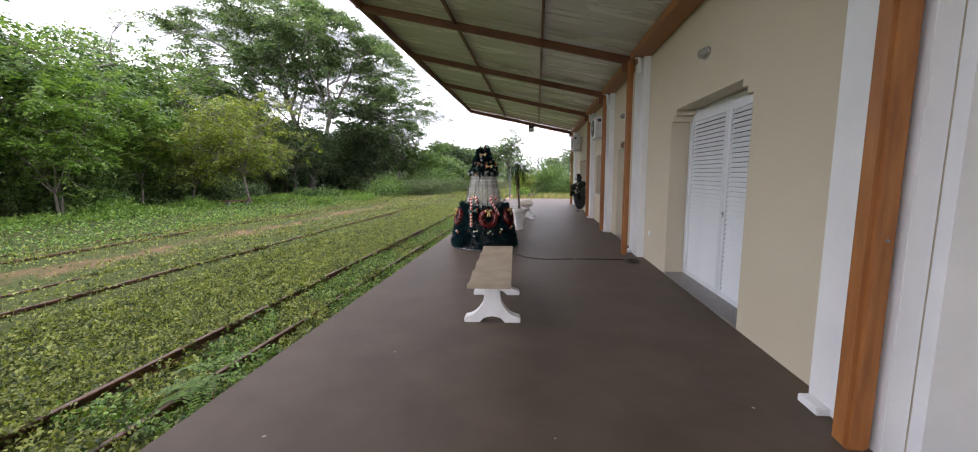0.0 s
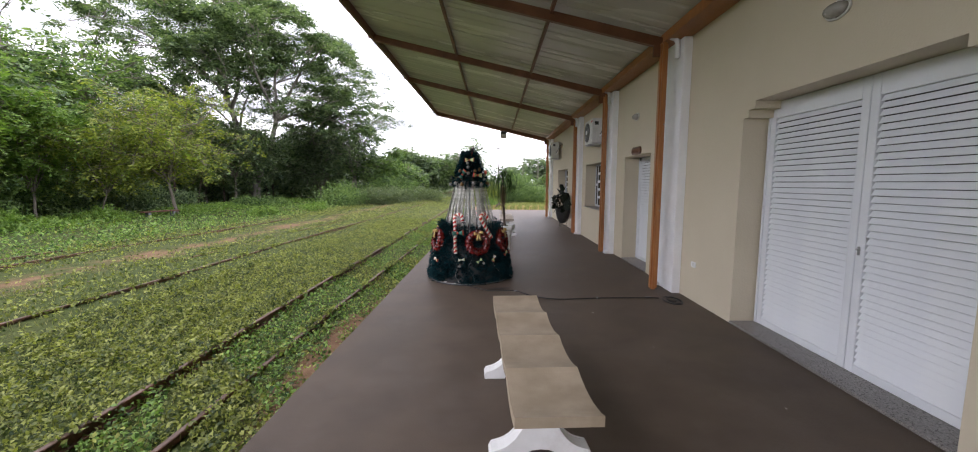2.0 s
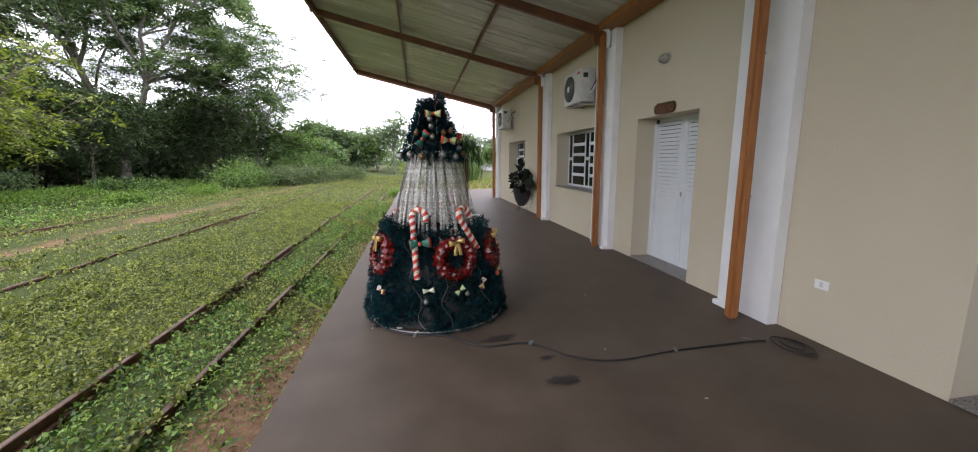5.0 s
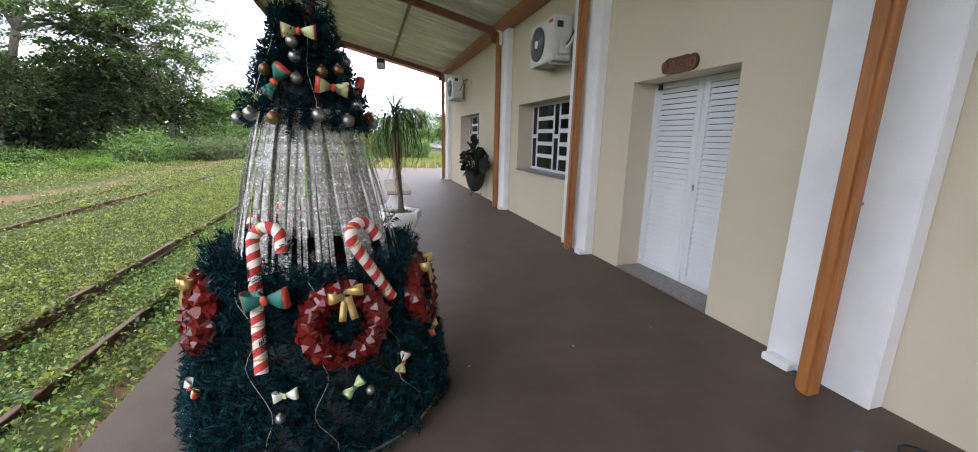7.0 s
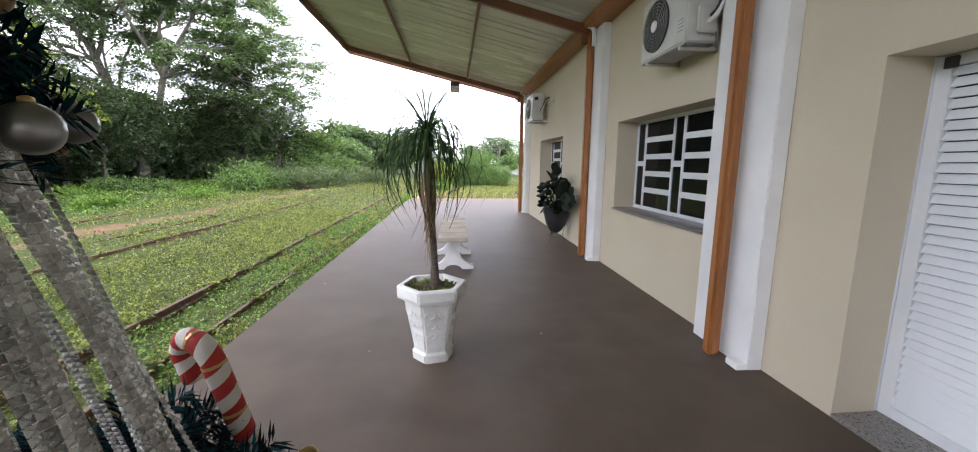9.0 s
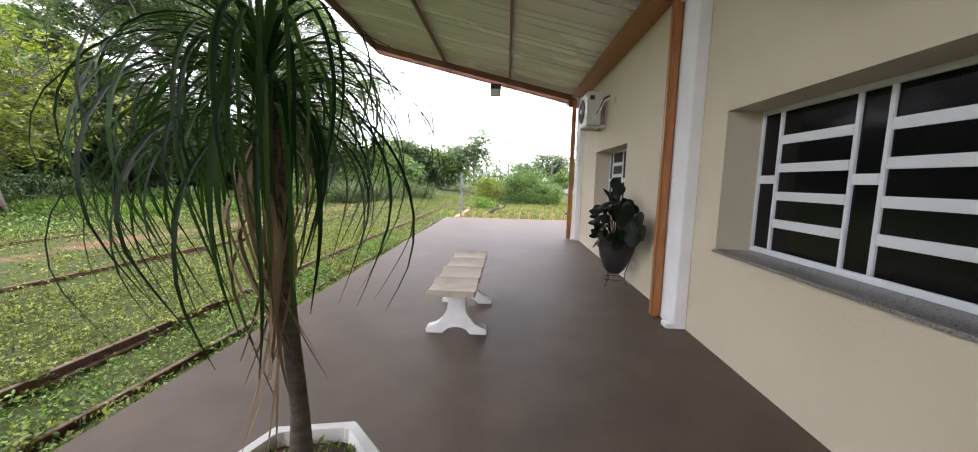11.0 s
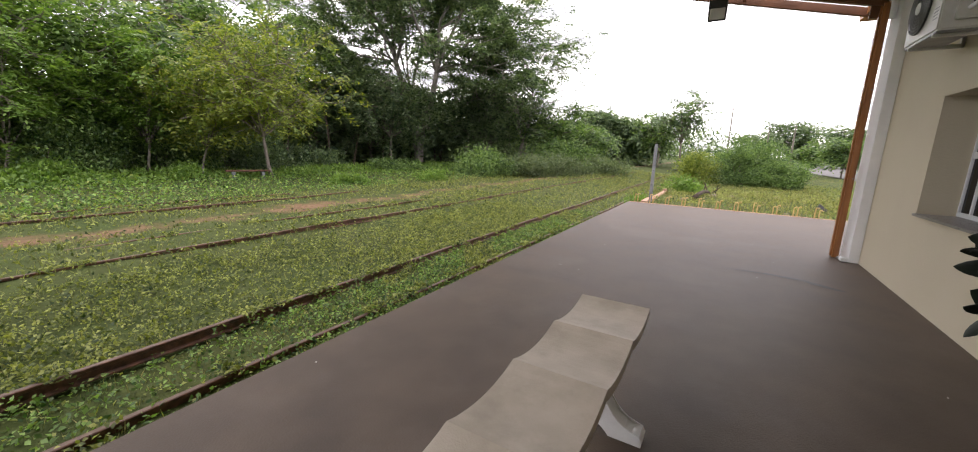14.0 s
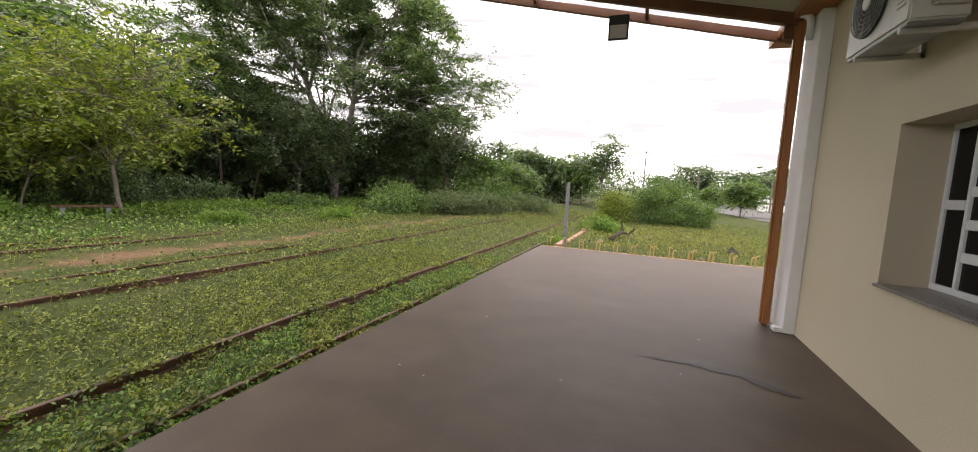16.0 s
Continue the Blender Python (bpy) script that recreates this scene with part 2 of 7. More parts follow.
    stain=mat("dark_stain", (0.022, 0.018, 0.017), (0.035, 0.029, 0.027), 20, 0.55, 60, 0.1),
    chip=mat("pale_chip", (0.40, 0.38, 0.35), (0.5, 0.48, 0.45), 20, 0.8, 60, 0.1),
)


def ground_material():
    """Short grass, worn to reddish earth along the old tracks and by the platform."""
    m = bpy.data.materials.new("lawn_and_earth")
    m.use_nodes = True
    n, l = m.node_tree.nodes, m.node_tree.links
    bs = n["Principled BSDF"]
    tc = n.new("ShaderNodeTexCoord")
    def nz(scale, detail=6, rough=0.6):
        q = n.new("ShaderNodeTexNoise")
        q.inputs["Scale"].default_value, q.inputs["Detail"].default_value, q.inputs["Roughness"].default_value = scale, detail, rough
        l.new(tc.outputs["Object"], q.inputs["Vector"])
        return q.outputs["Fac"]
    def ramp(src, stops):
        r = n.new("ShaderNodeValToRGB")
        for i, (p, c) in enumerate(stops):
            e = r.color_ramp.elements[i] if i < 2 else r.color_ramp.elements.new(p)
            e.position, e.color = p, (*c, 1)
        l.new(src, r.inputs["Fac"])
        return r.outputs["Color"]
    def mix(f, a, b):
        x = n.new("ShaderNodeMix")
        x.data_type = "RGBA"
        l.new(f, x.inputs["Factor"]), l.new(a, x.inputs["A"]), l.new(b, x.inputs["B"])
        return x.outputs["Result"]
    def math_node(op, a, b):
        x = n.new("ShaderNodeMath")
        x.operation = op
        for i, v in enumerate((a, b)):
            if isinstance(v, (int, float)):
                x.inputs[i].default_value = v
            else:
                l.new(v, x.inputs[i])
        return x.outputs[0]
    # grass tone darkened to paint the shaded gaps between the weeds
    grass = ramp(nz(7), [(0.3, (0.012, 0.024, 0.007)), (0.7, (0.055, 0.080, 0.022))])
    tone = ramp(nz(0.35), [(0.35, (0.095, 0.125, 0.028)), (0.65, (0.185, 0.175, 0.058))])
    half = n.new("ShaderNodeMix")
    half.data_type = "RGBA"
    half.inputs["Factor"].default_value = 0.22
    l.new(grass, half.inputs["A"]), l.new(tone, half.inputs["B"])
    earth = ramp(nz(9), [(0.3, (0.120, 0.070, 0.040)), (0.7, (0.222, 0.138, 0.082))])
    sep = n.new("ShaderNodeSeparateXYZ")
    l.new(tc.outputs["Object"], sep.inputs["Vector"])
    x = sep.outputs["X"]
    # worn strip between the second and third track
    strip = math_node("SUBTRACT", 1.0, math_node("DIVIDE", math_node("ABSOLUTE", math_node("ADD", x, 9.7), 0), 1.7))
    # worn edge along the platform
    edge = math_node("SUBTRACT", 1.0, math_node("DIVIDE", math_node("ABSOLUTE", math_node("ADD", x, 2.1), 0), 0.75))
    patch_y = math_node("SUBTRACT", 1.0, math_node("DIVIDE", math_node("ABSOLUTE", math_node("SUBTRACT", sep.outputs["Y"], 7.5), 0), 2.6))
    edge = math_node("ADD", edge, math_node("MULTIPLY", math_node("MAXIMUM", patch_y, 0.0), math_node("MULTIPLY", math_node("MAXIMUM", edge, 0.0), 2.6)))
    near = math_node("MAXIMUM", strip, math_node("MULTIPLY", edge, 0.95))
    wear = math_node("ADD", math_node("MAXIMUM", near, 0.0), math_node("MULTIPLY", math_node("SUBTRACT", nz(0.8, 8, 0.7), 0.5), 2.6))
    worn = n.new("ShaderNodeMapRange")
    worn.inputs["From Min"].default_value, worn.inputs["From Max"].default_value = 0.60, 1.05
    l.new(wear, worn.inputs["Value"])
    l.new(mix(worn.outputs["Result"], half.outputs["Result"], earth), bs.inputs["Base Color"])
    bs.inputs["Roughness"].default_value = 0.95
    bs.inputs["Specular IOR Level"].default_value = 0.2
    bp = n.new("ShaderNodeBump")
    bp.inputs["Strength"].default_value, bp.inputs["Distance"].default_value = 0.8, 0.04
    l.new(nz(24), bp.inputs["Height"])
    l.new(bp.outputs["Normal"], bs.inputs["Normal"])
    return m


M["ground"] = ground_material()


# ---- building blocks ----
def empty(name, label, category, group="", kind="", at=(0, 0, 0)):
    ob = new(name)
    ob.empty_display_size = 0.1
    ob.location = at
    return tagged(ob, label, category, group, kind)


def link(name, bm, material, parent=None, label="", smooth=False):
    me = bpy.data.meshes.new(name)
    bmesh.ops.recalc_face_normals(bm, faces=bm.faces)
    bm.to_mesh(me)
    bm.free()
    for k in (material if isinstance(material, (list, tuple)) else [material]):
        me.materials.append(M[k])
    if smooth:
        me.polygons.foreach_set("use_smooth", [True] * len(me.polygons))
    ob = new(name, me)
    if parent:
        ob.parent = parent
        ob.matrix_parent_inverse = Matrix.Translation(-parent.location) if parent.parent is None else Matrix()
    if label:
        ob["label"] = label
    return ob


part = link


def box(bm, x0, x1, y0, y1, z0, z1, bevel=0.0, m=None):
    """A block between two corners, edges softened by bevel."""
    mt = Matrix.Translation(((x0 + x1) / 2, (y0 + y1) / 2, (z0 + z1) / 2)) @ Matrix.Diagonal((x1 - x0, y1 - y0, z1 - z0, 1))
    r = bmesh.ops.create_cube(bm, size=1, matrix=mt)
    vs = r["verts"]
    if bevel:
        es = list({e for v in vs for e in v.link_edges})
        rb = bmesh.ops.bevel(bm, geom=es, offset=bevel, segments=2, affect="EDGES", clamp_overlap=True)
        vs = list({v for f in rb["faces"] for v in f.verts} | {v for v in vs if v.is_valid})
    if m is not None:
        bmesh.ops.transform(bm, matrix=m, verts=vs)
    return vs


def boxed(name, dims, material, parent=None, bevel=0.004, label="", m=None):
    bm = bmesh.new()
    box(bm, *dims, bevel=bevel, m=m)
    return link(name, bm, material, parent, label)


def tube(bm, pts, radii, sides=8, cap=True):
    """A tapered pipe along pts."""
    pts = [Vector(p) for p in pts]
    if isinstance(radii, (int, float)):
        radii = [radii] * len(pts)
    rings, ref = [], None
    for i, p in enumerate(pts):
        d = (pts[min(i + 1, len(pts) - 1)] - pts[max(i - 1, 0)]).normalized()
        if ref is None:
            ref = d.orthogonal().normalized()
        ref = (ref - d * ref.dot(d))
        ref = ref.normalized() if ref.length > 1e-6 else d.orthogonal().normalized()
        side = d.cross(ref)
        rings.append([bm.verts.new(p + (ref * math.cos(a) + side * math.sin(a)) * radii[i])
                      for a in (2 * math.pi * k / sides for k in range(sides))])
    for a, b in zip(rings, rings[1:]):
        for k in range(sides):
            bm.faces.new((a[k], a[(k + 1) % sides], b[(k + 1) % sides], b[k]))
    if cap and sides > 2:
        bm.faces.new(rings[0][::-1])
        bm.faces.new(rings[-1])
    return rings


def lathe(bm, profile, centre, sides=24, closed=True, turn=0.0):
    """A turned body from (radius, height) pairs."""
    rings = []
    for r, z in profile:
        rings.append([bm.verts.new((centre[0] + r * math.cos(turn + 2 * math.pi * k / sides), centre[1] + r * math.sin(turn + 2 * math.pi * k / sides), centre[2] + z)) for k in range(sides)])
    for a, b in zip(rings, rings[1:]):
        for k in range(sides):
            bm.faces.new((a[k], a[(k + 1) % sides], b[(k + 1) % sides], b[k]))
    if closed:
        bm.faces.new(rings[0][::-1])
        bm.faces.new(rings[-1])


def outline(bm, pts, axis, lo, hi):
    """A plate: a closed outline of (u, v) pushed along one axis from lo to hi."""
    def at(u, v, w):
        return {"x": (w, u, v), "y": (u, w, v), "z": (u, v, w)}[axis]
    a = [bm.verts.new(at(u, v, lo)) for u, v in pts]
    b = [bm.verts.new(at(u, v, hi)) for u, v in pts]
    bm.faces.new(a), bm.faces.new(b[::-1])
    for i in range(len(pts)):
        j = (i + 1) % len(pts)
        bm.faces.new((a[i], b[i], b[j], a[j]))


def leaf_object(name, base, axis, normal, length, width, material, parent=None, label="", fold=0.15, droop=0.0):
    """Many leaves as one mesh: each a folded blade of four corners from base along axis."""
    base, axis, normal = (np.asarray(v, dtype=np.float64) for v in (base, axis, normal))
    n = len(base)
    axis = axis / (np.linalg.norm(axis, axis=1, keepdims=True) + 1e-9)
    side = np.cross(axis, normal)
    side = side / (np.linalg.norm(side, axis=1, keepdims=True) + 1e-9)
    up = np.cross(side, axis)
    L = np.broadcast_to(np.asarray(length, dtype=np.float64), (n,))[:, None]
    W = np.broadcast_to(np.asarray(width, dtype=np.float64), (n,))[:, None]
    mid = base + axis * L * 0.45 + up * W * fold
    v = np.empty((n, 4, 3))
    v[:, 0] = base
    v[:, 1] = mid + side * W * 0.5
    v[:, 2] = base + axis * L - up * L * droop
    v[:, 3] = mid - side * W * 0.5
    me = bpy.data.meshes.new(name)
    me.vertices.add(4 * n), me.loops.add(4 * n), me.polygons.add(n)
    me.vertices.foreach_set("co", v.astype(np.float32).ravel())
    me.loops.foreach_set("vertex_index", np.arange(4 * n, dtype=np.int32))
    me.polygons.foreach_set("loop_start", np.arange(0, 4 * n, 4, dtype=np.int32))
    me.update(calc_edges=True)
    me.validate()
    me.materials.append(M[material])
    ob = new(name, me)
    if parent:
        ob.parent = parent
        ob.matrix_parent_inverse = Matrix.Translation(-parent.location)
    if label:
        ob["label"] = label
    return ob


def smooth01(v):
    v = np.clip(v, 0, 1)
    return v * v * (3 - 2 * v)


def ground_z(x, y):
    """Height of the lawn: low beside the platform, higher beyond the tracks, a filled bank past the platform's end."""
    x, y = np.asarray(x, dtype=np.float64), np.asarray(y, dtype=np.float64)
    z = -0.72 + 0.27 * smooth01((-4.5 - x) / 4.0) + 0.08 * smooth01((-10 - x) / 6)
    z = z + 0.02 * np.sin(x * 1.3 + y * 0.7) + 0.015 * np.sin(y * 1.9 - x * 0.6) + 0.02 * np.sin(y * 0.31 + 1.0) * np.cos(x * 0.4)
    bank = smooth01((x + 1.25) / 0.12) * smooth01((y - 25.45) / 0.25) * (1 - smooth01((y - 29) / 14))
    z = z + bank * (0.60 + 0.05 * np.sin(x * 2.1 + 1) * np.sin(y * 1.7))
    far = smooth01((np.hypot(x, y) - 60) / 120)
    return z + 0.25 * smooth01((y - 27) / 25) * smooth01((x + 1) / 3) + far * 0.2


# ---- ground, platform and building shell ----
FLOOR_Y0, FLOOR_Y1, EDGE_X, WALL_X = -7.0, 25.75, -1.6, 2.655


def build_ground():
    gx = np.concatenate([[-900, -500, -300, -180, -110, -75, -55, -42, -34], np.arange(-30, -14, 0.8), np.arange(-14, -1.3, 0.22),
                         np.arange(-1.3, -1.0, 0.06), np.arange(-1.0, 8, 0.5), [9, 11, 13, 16, 20, 26, 35, 50, 75, 110, 180, 300, 500, 900]])
    gy = np.concatenate([[-900, -400, -200, -100, -60, -35, -20, -12], np.arange(-8, 25, 0.33), np.arange(25, 26, 0.12), np.arange(26, 48, 0.5),
                         [49, 51, 54, 58, 63, 70, 80, 95, 120, 160, 220, 320, 500, 900]])
    X, Y = np.meshgrid(gx, gy, indexing="ij")
    Z = ground_z(X, Y)
    nx, ny = len(gx), len(gy)
    verts = np.stack([X, Y, Z], -1).reshape(-1, 3)
    idx = np.arange(nx * ny).reshape(nx, ny)
    quads = np.stack([idx[:-1, :-1], idx[1:, :-1], idx[1:, 1:], idx[:-1, 1:]], -1).reshape(-1, 4)
    me = bpy.data.meshes.new("ground")
    me.from_pydata(verts.tolist(), [], quads.tolist())
    me.polygons.foreach_set("use_smooth", [True] * len(me.polygons))
    me.materials.append(M["ground"])
    tagged(new("ground", me), "weedy green lawn worn to reddish earth along old tracks", "ground", kind="structure")


build_ground()

bm = bmesh.new()
box(bm, EDGE_X, 6.0, FLOOR_Y0, FLOOR_Y1, -0.10, 0.0, bevel=0.003)
tagged(link("floor", bm, "floor"), "dark brown painted concrete platform floor, scuffed and dusty", "floor", kind="structure")
bm = bmesh.new()
box(bm, EDGE_X + 0.05, 5.9, FLOOR_Y0 + 0.02, FLOOR_Y1 - 0.05, -1.1, -0.102)
tagged(link("platform_base", bm, "slab"), "weathered rough concrete base under the platform", "platform base", kind="structure")


def wall_with_openings():
    """Long cream wall with two door openings and two window openings."""
    bm = bmesh.new()
    Y0, Y1, H, T = 2.44, 21.1, 4.25, 0.36
    x0, x1 = WALL_X, WALL_X + T
    solid = [(Y0, 4.29), (6.555, 9.12), (10.47, 11.88), (14.02, 16.93), (19.13, Y1)]
    for a, b in solid:
        box(bm, x0, x1, a, b, -0.05, H)
    # over and under the openings
    box(bm, x0, x1, 9.12, 10.47, 2.135, H)
    for a, b in ((11.88, 14.02), (16.93, 19.13)):
        box(bm, x0, x1, a, b, 2.14, H)
        box(bm, x0, x1, a, b, -0.05, 0.90)
    # stepped head of the wide door
    outline(bm, [(4.29, 2.305), (4.40, 2.305), (4.40, 2.385), (4.50, 2.385), (4.50, 2.465), (6.37, 2.465), (6.37, 2.385), (6.47, 2.385),
                 (6.47, 2.305), (6.555, 2.305), (6.555, H), (4.29, H)], "x", x0, x1)
    bmesh.ops.remove_doubles(bm, verts=bm.verts, dist=0.0004)
    tagged(link("wall_east", bm, "cream"), "cream plastered station wall with recessed doors and windows", "wall", kind="structure")
    # plain walls that close the building
    for nm, d in (("wall_setback", (3.1, 3.4, FLOOR_Y0, 2.44, -0.05, 4.25)), ("wall_end", (3.016, 8.0, 20.80, 21.1, -0.7, 4.25)),
                  ("wall_back", (7.7, 8.0, FLOOR_Y0, 20.80, -0.7, 4.25)),                   ("wall_south", (3.4, 7.7, FLOOR_Y0, FLOOR_Y0 + 0.3, -0.7, 4.25))):
        tagged(boxed(nm, d, "cream", bevel=0), "plain cream plastered wall", "wall", kind="structure")
    tagged(boxed("wall_return", (2.656, 3.4, 2.36, 2.438, -0.05, 4.25), "white", bevel=0), "white painted wall return", "wall", kind="structure")
    tagged(boxed("roof_slab", (2.66, 8.2, FLOOR_Y0, 21.3, 4.252, 4.4), "white", bevel=0), "plain flat roof over the building", "roof", kind="structure")


wall_with_openings()

POSTS = {"a": (2.47, 2.385, 0.03, 0.56), "b": (7.97, 2.295, 0.17, 0.47), "c": (11.275, 2.385, 0.24, 0.45), "d": (14.80, 2.425, 0.345, 0.22), "e": (20.86, 2.37, 0.243, 0.20)}
POST_Y = [p[0] for p in POSTS.values()]


def pilaster(y, near, far):
    ob = empty("pilaster", "white painted pilaster with a small foot block", "pilaster", "pilasters along the wall", "structure", (2.6, y, 0))
    boxed("shaft", (2.535, 2.654, y - near, y + far, 0.0, 3.612), "white", ob, 0.006)
    if near > 0.22:
        boxed("foot_block", (2.45, 2.534, y - near, y - near + min(0.13, near - 0.01), 0.002, 0.055), "white", ob, 0.006)
    if far > 0.46:
        boxed("foot_block", (2.45, 2.534, y + far - 0.22, y + far - 0.03, 0.002, 0.055), "white", ob, 0.006)
    # white rain pipe bent into the gutter at the top
    bm = bmesh.new()
    tube(bm, [(2.49, y - 0.07, 3.35), (2.49, y - 0.07, 3.52), (2.485, y - 0.06, 3.58), (2.46, y - 0.05, 3.62), (2.40, y - 0.045, 3.64)], 0.036, 12)
    link("pipe_elbow", bm, "white", ob, "white plastic rain pipe elbow", True)


def post(y, x, w=0.105):
    ob = empty("post", "ochre varnished square post standing on the platform", "post", "canopy posts", at=(x + 0.06, y, 0))
    boxed("shaft", (x, x + w, y, y + w, 0.0, 3.60), "timber", ob, 0.024)
    boxed("bracket", (x - 0.10, x - 0.002, y + 0.03, y + 0.07, 3.40, 3.56), "beam", ob, 0.004, "brown steel bracket under the beam")
    for z in (1.2, 2.45):
        bm = bmesh.new()
        lathe(bm, [(0.010, 0), (0.010, 0.006), (0.004, 0.009)], (0, 0, 0), 8)
        b = link("bolt", bm, "steel", ob)
        b.matrix_parent_inverse = Matrix()
        b.matrix_basis = Matrix.Translation((0.02, 0, z)) @ pose(0, 0, 0, 90, 0, 0)


for y, x, near, far in POSTS.values():
    pilaster(y, near, far)
    post(y, x, 0.135 if y < 3 else 0.105)


# ---- canopy ----
EAVE_X, RAKE = -2.80, 0.235


def roof_z(x):
    return 3.63 + (2.4 - x) * RAKE


def canopy():
    top = empty("canopy", "mono-pitch canopy of ribbed pale sheets on brown steel beams", "canopy", kind="structure", at=(0, 8, 4))
    def slanted(name, x0, x1, y0, y1, lo, hi, material, label=""):
        bm = bmesh.new()
        outline(bm, [(x0, roof_z(x0) + lo), (x1, roof_z(x1) + lo), (x1, roof_z(x1) + hi), (x0, roof_z(x0) + hi)], "y", y0, y1)
        es = list(bm.edges)
        bmesh.ops.bevel(bm, geom=es, offset=0.004, segments=1, affect="EDGES")
        return link(name, bm, material, top, label)
    ys = [-4.4, -0.9] + [y + (0.10 if 7 < y < 9 else 0.0) for y in POST_Y]
    for y in ys:
        slanted("rafter", EAVE_X + 0.03, 2.44, y + 0.01, y + 0.09, -0.09, 0.05, "beam")
    slanted("end_beam", EAVE_X, 2.62, 21.50, 21.56, -0.05, 0.075, "beam")
    for x, w, lo, hi in ((EAVE_X, 0.07, -0.06, 0.10), (-0.92, 0.045, 0.0, 0.075), (0.74, 0.045, 0.0, 0.075)):
        bm = bmesh.new()
        z = roof_z(x)
        box(bm, x - w / 2, x + w / 2, FLOOR_Y0, 21.498, z + lo, z + hi, bevel=0.004)
        link("purlin", bm, "beam", top)
    for y in ys:
        boxed("beam_end", (EAVE_X - 0.10, EAVE_X - 0.037, y + 0.02, y + 0.08, roof_z(EAVE_X) - 0.03, roof_z(EAVE_X) + 0.05), "beam", top, 0.004)
    # wall beam
    boxed("wall_beam", (2.35, 2.651, FLOOR_Y0, 21.9, 3.615, 3.74), "timber", top, 0.006, "ochre timber beam along the wall")
    # ribbed sheets
    pitch, y = 1.0, FLOOR_Y0
    while y < 21.6:
        y1 = min(y + pitch, 21.6)
        pts = []
        for a, h in ((0.0, 0.0), (0.20, 0.0), (0.23, 0.012), (0.27, 0.012), (0.30, 0.0), (0.70, 0.0), (0.73, 0.012), (0.77, 0.012), (0.80, 0.0), (0.955, 0.0), (0.965, 0.022), (0.99, 0.022), (0.997, 0.0)):
            if y + a <= y1:
                pts.append((y + a, h))
        bm = bmesh.new()
        rows = []
        for x in (EAVE_X - 0.06, 2.70):
            z = roof_z(x) + 0.107
            rows.append(([bm.verts.new((x, v, z + h)) for v, h in pts], [bm.verts.new((x, v, z + h + 0.004)) for v, h in pts]))
        (a0, a1), (b0, b1) = rows
        for i in range(len(pts) - 1):
            bm.faces.new((a0[i], a0[i + 1], b0[i + 1], b0[i]))
            bm.faces.new((a1[i], b1[i], b1[i + 1], a1[i + 1]))
            bm.faces.new((a0[i], a1[i], a1[i + 1], a0[i + 1]))
            bm.faces.new((b0[i], b0[i + 1], b1[i + 1], b1[i]))
        bm.faces.new((a0[0], b0[0], b1[0], a1[0]))
        bm.faces.new((a0[-1], a1[-1], b1[-1], b0[-1]))
        link("roof_sheet", bm, "sheet", top)
        y += pitch


canopy()


def flood_light():
    ob = empty("flood_light", "black square flood light hung under the canopy end", "flood light", at=(0.37, 21.45, 3.95))
    m = Matrix.Translation((0.37, 21.40, 3.90)) @ pose(0, 0, 0, 12, 0, 0)
    bm = bmesh.new()
    box(bm, -0.14, 0.14, -0.03, 0.03, -0.17, 0.16, 0.008)
    b = link("housing", bm, "dark", ob)
    b.matrix_parent_inverse, b.matrix_basis = Matrix.Translation(-ob.location), m
    for i in range(7):
        bm = bmesh.new()
        box(bm, -0.12 + i * 0.04 - 0.004, -0.12 + i * 0.04 + 0.004, 0.03, 0.055, -0.14, 0.12)
        b = link("cooling_fin", bm, "dark", ob)
        b.matrix_parent_inverse, b.matrix_basis = Matrix.Translation(-ob.location), m
    bm = bmesh.new()
    box(bm, -0.115, 0.115, -0.036, -0.0305, -0.145, 0.03, 0.002)
    b = link("lens", bm, "acbody", ob, "grey glass front")
    b.matrix_parent_inverse, b.matrix_basis = Matrix.Translation(-ob.location), m
    for a, b, c in ((0.24, 0.235, 0.25), (0.50, 0.505, 0.49)):
        bm = bmesh.new()
        tube(bm, [(a, 21.40, 3.9), (b, 21.45, 4.03), (c, 21.50, 4.06)], 0.012, 6)
        link("bracket", bm, "dark", ob)


flood_light()


